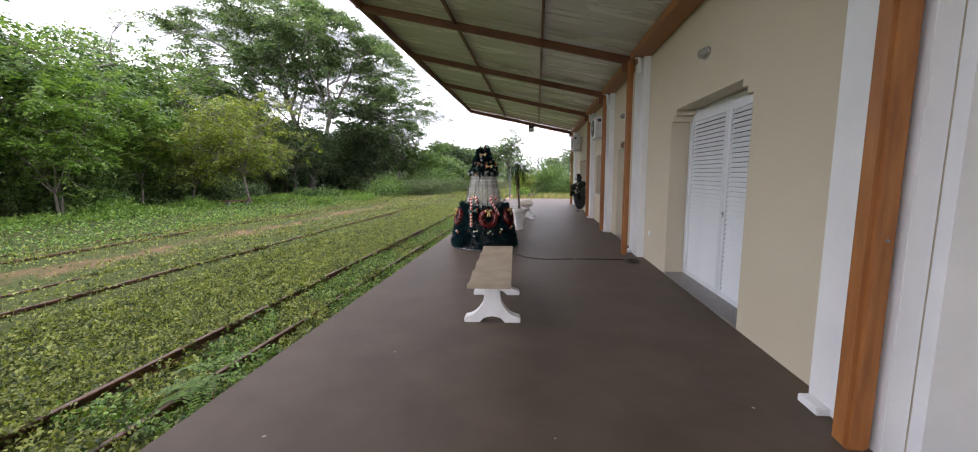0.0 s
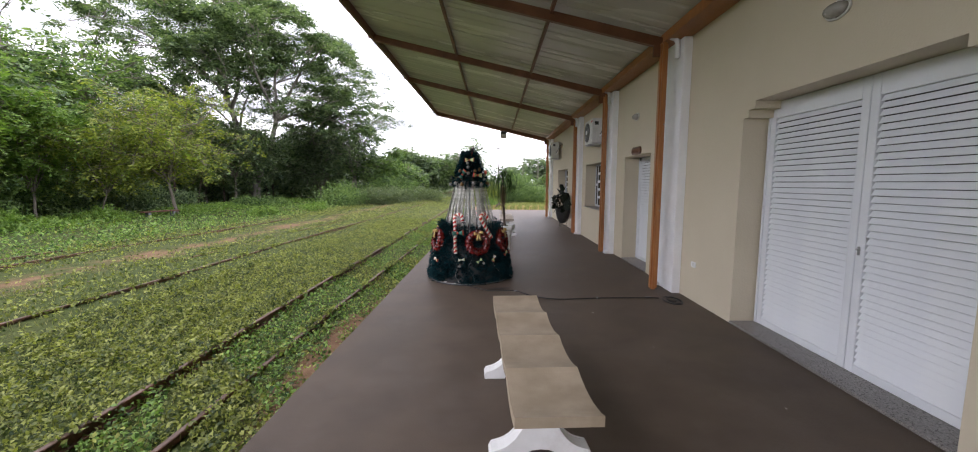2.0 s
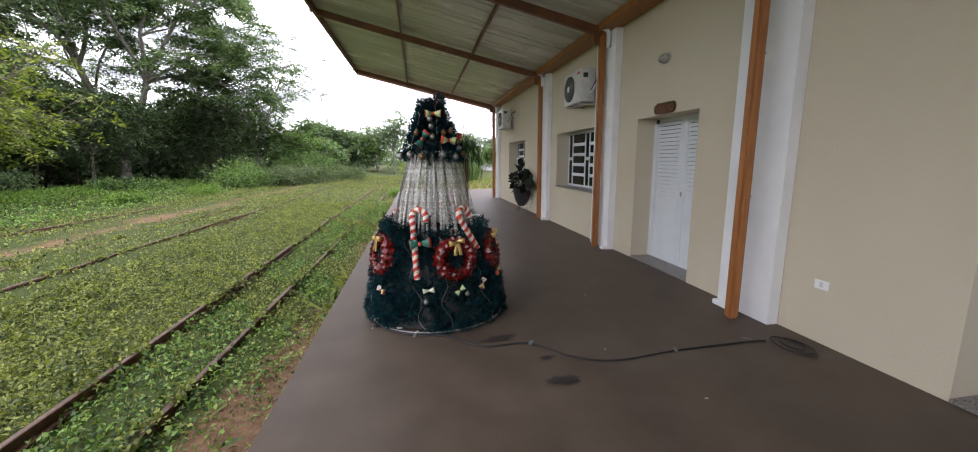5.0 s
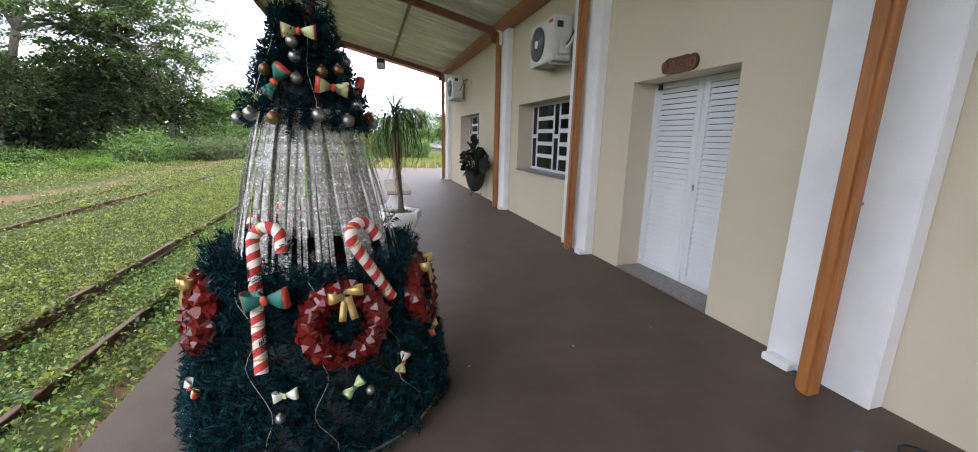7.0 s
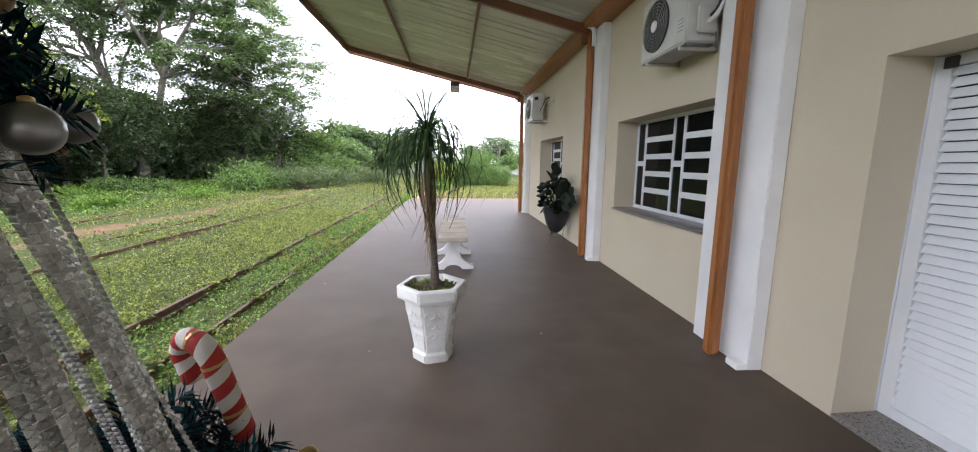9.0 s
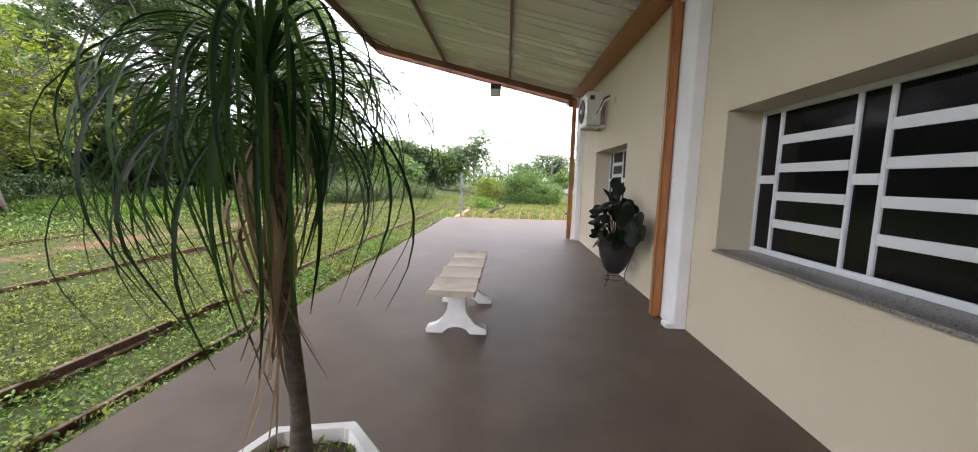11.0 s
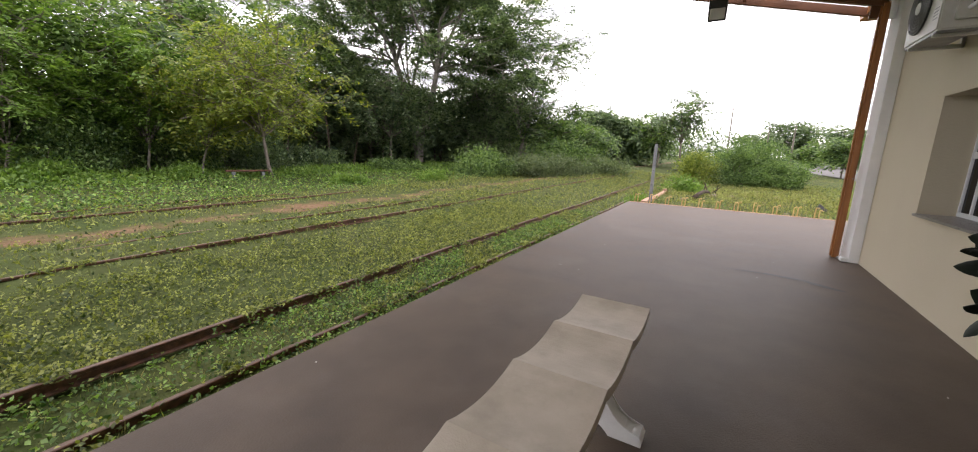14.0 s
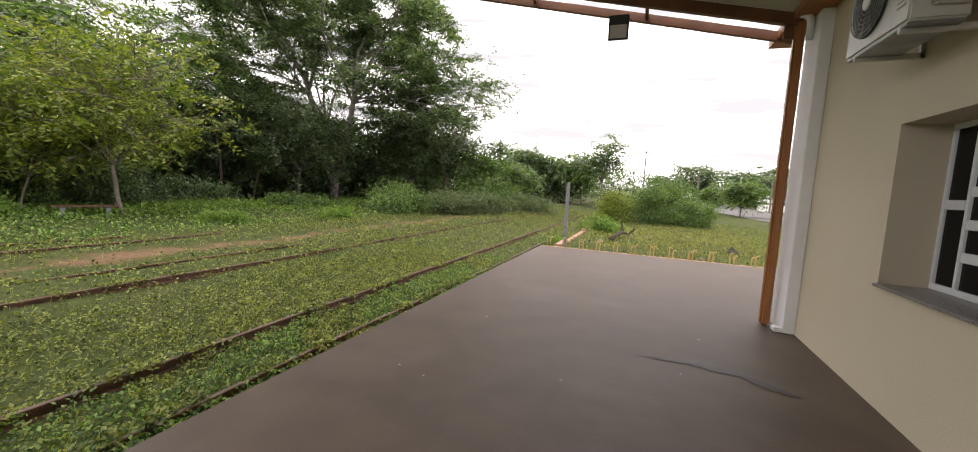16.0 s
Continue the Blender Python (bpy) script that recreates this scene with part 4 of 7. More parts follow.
def ribbon_bow(m, size, mats, label, tails=True, group="ribbon bows on the tree"):
    ob = empty("ribbon_bow", label, "ribbon bow", group)
    for s in (-1, 1):
        bm = bmesh.new()
        pts = [Vector((s * size * (0.05 + 0.45 * math.sin(math.pi * t / 2) ** 0.8 if t <= 1 else 0.05 + 0.45 * math.sin(math.pi * t / 2) ** 0.8), -0.16 * size * math.sin(math.pi * t), 0.0)) for t in np.linspace(0, 2, 13)]
        ribbon_strip(bm, pts, lambda q: size * (0.16 + 0.30 * math.sin(math.pi * q) ** 0.8), Vector((0, 0, 1)))
        part("loop", bm, mats[0 if s < 0 else 1], ob, "", True)
        bm = bmesh.new()
        pts = [Vector((s * size * (0.056 + 0.45 * math.sin(math.pi * t / 2) ** 0.8), -0.165 * size * math.sin(math.pi * t), 0.0)) for t in np.linspace(0.66, 1.34, 7)]
        ribbon_strip(bm, pts, lambda q: size * (0.435 + 0.05 * math.sin(math.pi * q)), Vector((0, 0, 1)))
        part("edging", bm, mats[2], ob, "", True)
        if tails:
            bm = bmesh.new()
            pts = [Vector((s * size * (0.02 + 0.16 * t), -0.05 * size, -size * (0.04 + 0.46 * t))) for t in np.linspace(0, 1, 5)]
            ribbon_strip(bm, pts, lambda q: size * (0.10 + 0.10 * q), Vector((1, 0, 0)))
            part("tail", bm, mats[0], ob, "", True)
    bm = bmesh.new()
    bmesh.ops.create_uvsphere(bm, u_segments=10, v_segments=6, radius=1, matrix=Matrix.Translation((0, -0.08 * size, 0)) @ Matrix.Diagonal((0.085 * size, 0.085 * size, 0.12 * size, 1)))
    part("knot", bm, mats[2], ob, "", True)
    ob.matrix_basis = m
    return ob


def at_tree(angle, z, out, roll=0.0, tilt=0.0):
    return Matrix.Translation(on_tree(angle, z, out)) @ facing(angle, tilt) @ pose(0, 0, 0, 0, roll, 0)


for angle, z, roll, mats, words in (
        (-50, 0.36, 15, ("bow_white", "bow_lime", "bow_red"), "white and red ribbon bow with lime loop"),
        (-8, 0.40, -8, ("bow_white", "bow_white", "bow_lime"), "white and lime ribbon bow"),
        (16, 0.38, -35, ("bow_lime", "bow_lime", "bow_green"), "crumpled lime green ribbon bow"),
        (38, 0.40, -55, ("bow_lime", "bow_white", "bow_red"), "lime ribbon bow edged in red"),
        (66, 0.44, -20, ("bow_lime", "bow_lime", "bow_red"), "lime green ribbon bow edged in red"),
        (100, 0.40, 10, ("bow_white", "bow_lime", "bow_red"), "white and lime ribbon bow edged in red"),
        (140, 0.42, -15, ("bow_lime", "bow_lime", "bow_red"), "lime green ribbon bow edged in red"),
        (-95, 0.40, 12, ("bow_white", "bow_lime", "bow_red"), "white and lime ribbon bow edged in red")):
    ribbon_bow(at_tree(angle, z, 0.085, roll, -10), 0.10, mats, words, tails=False)
ribbon_bow(at_tree(-15, 0.81, 0.10, -8), 0.19, ("bow_green", "bow_green", "bow_red"), "dark green ribbon bow with wide red ends", tails=False)
for angle, z, size, roll, mats, words in (
        (2, 1.98, 0.18, 0, ("bow_lime", "bow_lime", "bow_red"), "lime ribbon bow edged in red"),
        (-22, 1.74, 0.20, -50, ("bow_green", "bow_green", "bow_red"), "dark green ribbon bow with red ends"),
        (32, 1.73, 0.19, 4, ("bow_lime", "bow_lime", "bow_red"), "lime ribbon bow with red ends"),
        (95, 1.75, 0.18, 25, ("bow_lime", "bow_lime", "bow_red"), "lime ribbon bow with red ends"),
        (150, 1.85, 0.18, -20, ("bow_lime", "bow_lime", "bow_red"), "lime ribbon bow edged in red")):
    ribbon_bow(at_tree(angle, z, 0.075, roll, 12), size * 0.82, mats, words, tails=False)


def wreath(angle, z, gold):
    ob = empty("wreath", "red foil wreath of pointed ribbon stars hung on the tree", "wreath", "red wreaths round the tree")
    R, r = 0.138, 0.066
    bm = bmesh.new()
    n, k = 28, 10
    rings = []
    for i in range(n):
        a = 2 * math.pi * i / n
        rings.append([bm.verts.new(((R + r * 0.8 * math.cos(b)) * math.cos(a), r * 0.8 * math.sin(b), (R + r * 0.8 * math.cos(b)) * math.sin(a))) for b in (2 * math.pi * j / k for j in range(k))])
    for i in range(n):
        p, q = rings[i], rings[(i + 1) % n]
        for j in range(k):
            bm.faces.new((p[j], p[(j + 1) % k], q[(j + 1) % k], q[j]))
    part("ring", bm, "wreath_red", ob)
    bm = bmesh.new()
    for i in range(17):
        for j in range(5):
            a = 2 * math.pi * (i + 0.5 * (j % 2)) / 17
            b = radians(-205 + j * 56)
            c = Vector(((R + r * 0.75 * math.cos(b)) * math.cos(a), r * 0.75 * math.sin(b), (R + r * 0.75 * math.cos(b)) * math.sin(a)))
            d = Vector((math.cos(b) * math.cos(a), math.sin(b), math.cos(b) * math.sin(a)))
            d = (d + Vector(rng.normal(0, 0.16, 3))).normalized()
            t = d.orthogonal().normalized()
            t = Matrix.Rotation(rng.uniform(0, 1.5), 3, d) @ t
            s = d.cross(t)
            h, w = rng.uniform(0.018, 0.026), 0.030
            tip = bm.verts.new(c + d * h)
            cs = [bm.verts.new(c + (t * x + s * y) * w) for x, y in ((1, 0), (0, 1), (-1, 0), (0, -1))]
            for q in range(4):
                bm.faces.new((cs[q], cs[(q + 1) % 4], tip))
    stars = part("foil_cover", bm, "wreath_red", ob)
    stars["kind"] = "stuff"
    for t, nm in ((0.0, "gold_loop"), (1.0, "gold_loop")):
        bm = bmesh.new()
        s = -1 if t == 0 else 1
        pts = [Vector((s * 0.07 * math.sin(math.pi * u / 2), -0.07 - 0.025 * math.sin(math.pi * u), R + 0.008 * s)) for u in np.linspace(0.05, 1.95, 10)]
        ribbon_strip(bm, pts, lambda q: 0.018 + 0.03 * math.sin(math.pi * q), Vector((0, 0, 1)))
        part(nm, bm, "gold", ob, "gold satin loop", True)
        bm = bmesh.new()
        pts = [Vector((s * (0.006 + 0.02 * u), -0.078, R - 0.01 - 0.10 * u)) for u in np.linspace(0, 1, 5)]
        ribbon_strip(bm, pts, 0.030, Vector((1, 0, 0)))
        part("gold_tail", bm, "gold", ob, "gold satin tail", True)
    ob.matrix_basis = at_tree(angle, z, 0.045, 0, -11) @ Matrix.Scale(1.07, 4)
    return ob


for a in (-63, 16, 70, 128, 186, 242):
    wreath(a, 0.655, True)


def candy_cane(angle, z_foot, height, lean, size, tilt=-11, out=0.085):
    ob = empty("candy_cane", "striped red and white felt candy cane with gold bands", "candy cane", "candy canes on the tree")
    R = 0.064 * size
    pts = [Vector((0, 0, height * t)) for t in np.linspace(0, 1, 1 + round(height / 0.0055))]
    straight = len(pts)
    for k in range(1, 41):
        a = math.pi * k / 40
        pts.append(Vector((R - R * math.cos(a), 0, height + R * math.sin(a))))
    pts += [Vector((2 * R, 0, height - 0.0055 * q)) for q in range(1, 12)]
    bm = bmesh.new()
    sides = 10
    rings = tube(bm, pts, 0.028, sides)
    # wind the columns of faces round the stick, so that the stripes run on a slant
    for j, ring in enumerate(rings):
        d = (pts[min(j + 1, len(pts) - 1)] - pts[max(j - 1, 0)]).normalized()
        turn = Matrix.Rotation(2 * math.pi * j / 12.5, 3, d)
        for v in ring:
            v.co = pts[j] + turn @ (v.co - pts[j])
    bm.faces.ensure_lookup_table()
    i = 0
    for seg in range(len(pts) - 1):
        for k in range(sides):
            bm.faces[i].material_index = 1 if k < sides * 0.45 else 0
            i += 1
    part("stick", bm, ["cane_white", "cane_red"], ob, "", True)
    for t in (11, 37, 62, straight + 14):
        if t < len(pts) - 1:
            bm = bmesh.new()
            d = (pts[t + 1] - pts[t]).normalized()
            tube(bm, [pts[t] - d * 0.004, pts[t] + d * 0.004], 0.0292, 12)
            part("gold_band", bm, "gold", ob)
    ob.matrix_basis = at_tree(angle, z_foot, out, lean, tilt)
    return ob


candy_cane(-17, 0.49, 0.57, -9, 1.0, -19, 0.075)
candy_cane(40, 0.72, 0.34, -27, 1.0, -14, 0.07)
candy_cane(150, 0.72, 0.34, 8, 1.0)
candy_cane(205, 0.56, 0.44, -8, 1.0)
candy_cane(-150, 0.56, 0.40, 6, 1.0)


def bauble(angle, z, r, material, words, out=0.05):
    ob = empty("bauble", words, "bauble", "baubles on the tree", at=on_tree(angle, z, out))
    bm = bmesh.new()
    bmesh.ops.create_uvsphere(bm, u_segments=18, v_segments=12, radius=r)
    b = part("ball", bm, material, ob, "", True)
    b.matrix_parent_inverse = Matrix()
    bm = bmesh.new()
    lathe(bm, [(r * 0.24, r * 0.95), (r * 0.24, r * 1.15), (r * 0.1, r * 1.22)], (0, 0, 0), 10)
    b = part("cap", bm, "gold", ob, "", True)
    b.matrix_parent_inverse = Matrix()


for i in range(12):
    m_, w_ = (("silver", "matt silver bauble hung on the tree"), ("silver", "matt silver bauble hung on the tree"), ("bronze", "dull gold bauble hung on the tree"))[i % 3]
    bauble(-80 + i * 30 + 5 * (i % 2), 1.575 + 0.02 * (i % 2), 0.031, m_, w_, 0.07)
for a, z, m_ in ((-8, 1.93, "silver"), (-4, 1.86, "silver"), (25, 1.80, "bronze"), (48, 1.82, "bronze"), (-40, 1.80, "bronze"), (80, 1.88, "silver"), (120, 1.75, "bronze"), (-2, 1.76, "silver"), (60, 1.66, "silver")):
    bauble(a, z, 0.027, m_, "silver bauble hung on the tree" if m_ == "silver" else "dull gold bauble hung on the tree", 0.07)
for a, z in ((22, 0.34), (-70, 0.8), (-64, 0.5), (-10, 0.30)):
    bauble(a, z, 0.022, "silver", "small silver bauble hung on the tree", 0.08)

# paper tags and plugs lying by the foot of the tree
for x, y, turn in ((-1.10, 8.62, 20), (-1.02, 8.50, 70), (-0.86, 8.36, -10), (-0.70, 8.24, 60), (-1.14, 8.72, -40)):
    bm = bmesh.new()
    box(bm, -0.028, 0.028, -0.011, 0.011, 0.003, 0.014, 0.004, pose(x, y, 0, 0, 0, turn))
    tagged(link("plug_cover", bm, "bow_white"), "small white plastic plug cover lying on the floor", "plug cover", "plug covers by the tree")


# ---- power cable ----
def power_cable():
    ob = empty("power_cable", "black power cable lying across the floor to a coil", "power cable", at=(0.6, 7.6, 0))
    key = [(-1.0, 8.34), (-0.74, 8.18), (-0.46, 8.11), (-0.15, 7.85), (0.23, 7.84), (0.50, 7.56), (0.82, 7.43), (1.37, 7.49), (2.10, 7.52), (2.24, 7.50)]
    pts = []
    for i in range(len(key) - 1):
        p0, p1, p2, p3 = (Vector((*key[min(max(j, 0), len(key) - 1)], 0.009)) for j in (i - 1, i, i + 1, i + 2))
        for s in range(6):
            t = s / 6
            pts.append(0.5 * ((2 * p1) + (p2 - p0) * t + (2 * p0 - 5 * p1 + 4 * p2 - p3) * t * t + (3 * p1 - p0 - 3 * p2 + p3) * t ** 3))
    bm = bmesh.new()
    tube(bm, pts, 0.008, 6)
    link("lead", bm, "cable", ob, "", True)
    bm = bmesh.new()
    pts = []
    for i in range(76):
        a = i * 0.25
        r = 0.185 - 0.0011 * i + 0.014 * math.sin(i * 0.17)
        pts.append((2.35 + 0.62 * r * math.cos(a) + 0.03 * math.sin(i * 0.05), 7.36 + 1.05 * r * math.sin(a), 0.009 + 0.0004 * i))
    tube(bm, pts, 0.006, 6)
    link("coil", bm, "cable", ob, "", True)


power_cable()

# clear tape that holds the cable, chips and old marks on the floor
for x, y, turn in ((0.25, 7.83, 60), (1.37, 7.49, 75), (2.12, 7.58, -30), (-0.72, 8.16, 80)):
    bm = bmesh.new()
    box(bm, -0.04, 0.04, -0.014, 0.014, 0.001, 0.004, 0, pose(x, y, 0.014 if turn != -30 else 0, 0, 0, turn))
    tagged(link("tape_strip", bm, "grey_post"), "strip of clear tape over the cable", "tape", "tape strips on the cable")


def mark(cx, cy, rx, ry, turn, seed, material, label):
    bm = bmesh.new()
    r_ = random.Random(seed)
    n = 22
    vs = []
    for k in range(n):
        a = 2 * math.pi * k / n
        q = 1 + r_.uniform(-0.3, 0.25)
        vs.append(bm.verts.new((rx * q * math.cos(a), ry * q * math.sin(a), 0.0)))
    bm.faces.new(vs)
    ob = link("floor_mark", bm, material)
    ob.matrix_basis = pose(cx, cy, 0.005, 0, 0, turn)
    return tagged(ob, label, "stain", "marks on the platform floor", "structure")


mark(0.0, 7.98, 0.17, 0.055, 12, 1, "stain", "dark damp stain on the platform floor")
mark(0.31, 7.58, 0.06, 0.03, 0, 2, "stain", "small dark stain on the platform floor")
mark(0.33, 7.25, 0.13, 0.06, 0, 3, "stain", "dark damp stain on the platform floor")
for i, (x, y, L, t) in enumerate(((1.25, 19.13, 0.22, 2), (1.62, 19.11, 0.26, -8), (1.98, 18.95, 0.22, -32))):
    mark(x, y, L, 0.032 + 0.014 * i, t, 10 + i, "stain", "dark scuff curving across the floor")
r_ = random.Random(5)
for i in range(46):
    x, y = r_.uniform(-1.45, 2.4), r_.uniform(2.2, 25)
    mark(x, y, r_.uniform(0.006, 0.015), r_.uniform(0.004, 0.009), r_.uniform(0, 180), 50 + i, "chip" if i % 3 else "stain", "small chip in the painted floor")


# ---- potted palm ----
PX, PY = 0.15, 11.46


def potted_palm():
    pot = empty("plant_pot", "white six-sided cement pot with moulded ornament", "plant pot", at=(PX, PY, 0))
    bm = bmesh.new()
    prof = [(0.175, 0.0), (0.190, 0.0), (0.195, 0.06), (0.175, 0.08), (0.180, 0.10), (0.255, 0.46), (0.262, 0.475), (0.305, 0.49), (0.318, 0.515), (0.320, 0.575), (0.305, 0.59), (0.262, 0.59), (0.245, 0.50)]
    lathe(bm, [(r * 0.88, z * 1.03) for r, z in prof], (PX, PY, 0), 6, True, radians(12))
    bmesh.ops.bevel(bm, geom=[e for e in bm.edges if abs(e.verts[0].co.z - e.verts[1].co.z) > 0.03], offset=0.012, segments=2, affect="EDGES")
    link("bowl", bm, "pot", pot)
    for k in range(6):
        a = radians(12 + 30 + 60 * k)
        for j, (z, s) in enumerate(((0.40, 1.0), (0.31, 0.8), (0.22, 0.65))):
            bm = bmesh.new()
            r = 0.90 * (0.180 + (z - 0.10) * 0.208) * math.cos(math.pi / 6)
            for q in (-1, 1):
                loop = []
                for i in range(14):
                    t = i / 13 * 1.6 * math.pi
                    rr = 0.042 * s * (1 - 0.55 * i / 13)
                    loop.append(Vector((q * (0.045 * s + rr * math.cos(t)), 0, rr * math.sin(t))))
                tube(bm, loop, 0.007, 5)
            o = link("scroll", bm, "pot", pot, "moulded scroll ornament", True)
            o.matrix_parent_inverse = Matrix()
            o.matrix_basis = pose(r * math.cos(a), r * math.sin(a), z, 0, 0, math.degrees(a) + 90) @ pose(0, 0, 0, -12, 0, 0)
    bm = bmesh.new()
    lathe(bm, [(0.235, 0.53), (0.235, 0.555), (0.18, 0.57), (0.06, 0.585)], (PX, PY, 0), 6, True, radians(12))
    tagged(link("soil", bm, "soil"), "dark soil in the white pot", "soil")
    n = 900
    p = np.stack([PX + rng.normal(0, 0.10, n), PY + rng.normal(0, 0.10, n), np.full(n, 0.56)], -1)
    keep = np.hypot(p[:, 0] - PX, p[:, 1] - PY) < 0.22
    p = p[keep]
    ax = rng.normal(0, 1, p.shape)
    ax[:, 2] = np.abs(ax[:, 2]) + 0.2
    tagged(leaf_object("pot_weeds", p, ax, rng.normal(0, 1, p.shape), rng.uniform(0.02, 0.05, len(p)), 0.014, "weed"), "small weeds growing in the pot", "weeds", kind="stuff")

    palm = empty("ponytail_palm", "ponytail palm with a thin leaning trunk and drooping blades", "palm", at=(PX, PY, 0.53))
    key = [(0.03, 0, 0.50), (0.03, 0.0, 0.58), (0.02, 0, 0.64), (0.02, 0.0, 0.80), (0.005, -0.02, 1.10), (0.0, -0.04, 1.40), (-0.012, -0.05, 1.62), (-0.02, -0.05, 1.75)]
    bm = bmesh.new()
    tube(bm, [(PX + x, PY + y, z) for x, y, z in key], [0.070, 0.060, 0.036, 0.026, 0.024, 0.025, 0.027, 0.018], 12)
    link("trunk", bm, "bark_palm", palm, "grey-brown ringed trunk", True)
    head = Vector((PX - 0.02, PY - 0.05, 1.75))
    # kinds of blade: count, rise, length, how soon it hangs, height on the head
    kinds = (("blade_crown", "leaf_palm", ((115, (5, 50), (0.55, 0.86), (0.62, 0.92), (-0.22, 0.02)), (34, (30, 62), (0.55, 0.78), (0.65, 0.9), (-0.08, 0.05)),
                                           (12, (50, 86), (0.30, 0.55), (1.0, 1.3), (0.0, 0.05)), (9, (40, 66), (0.55, 0.75), (0.85, 1.0), (-0.02, 0.05)))),
             ("dry_skirt", "leaf_dry", ((40, (-75, -20), (0.4, 0.75), (0.2, 0.4), (-0.40, -0.1)),)))
    for group, mt, sets in kinds:
        bm = bmesh.new()
        for count, rise, length, hang, foot in sets:
            for i in range(count):
                a = rng.uniform(0, 2 * math.pi)
                el, L, f = radians(rng.uniform(*rise)), rng.uniform(*length), rng.uniform(*hang)
                u, side = Vector((math.cos(a), math.sin(a), 0)), Vector((-math.sin(a), math.cos(a), 0))
                p = head + Vector((0, 0, rng.uniform(*foot))) + u * 0.018
                steps, bend, half = 14, rng.normal(0, 0.25), rng.uniform(0.0040, 0.0064)
                rows = []
                for k in range(steps + 1):
                    t = k / steps
                    th = el - (el + radians(100 + 22 * t)) * min(1.0, t / f) if f <= 1 else el - (el + radians(50)) * (t / f) ** 2
                    w = half * min(1.0, 0.5 + 3 * t) * (1 - t ** 2.5) + 0.0008
                    fold = Vector((0, 0, 1)) * w * 0.35
                    rows.append((bm.verts.new(p + side * w + fold), bm.verts.new(p), bm.verts.new(p - side * w + fold)))
                    p = p + (u * math.cos(th) + side * math.cos(th) * bend * t + Vector((0, 0, math.sin(th)))) * L / steps
                    if p.z < 0.68:
                        break
                for q, r in zip(rows, rows[1:]):
                    bm.faces.new((q[0], q[1], r[1], r[0]))
                    bm.faces.new((q[1], q[2], r[2], r[1]))
        o = link(group, bm, mt, palm, "long narrow green blades" if mt == "leaf_palm" else "dry hanging brown blades")
        o["kind"] = "stuff"


potted_palm()


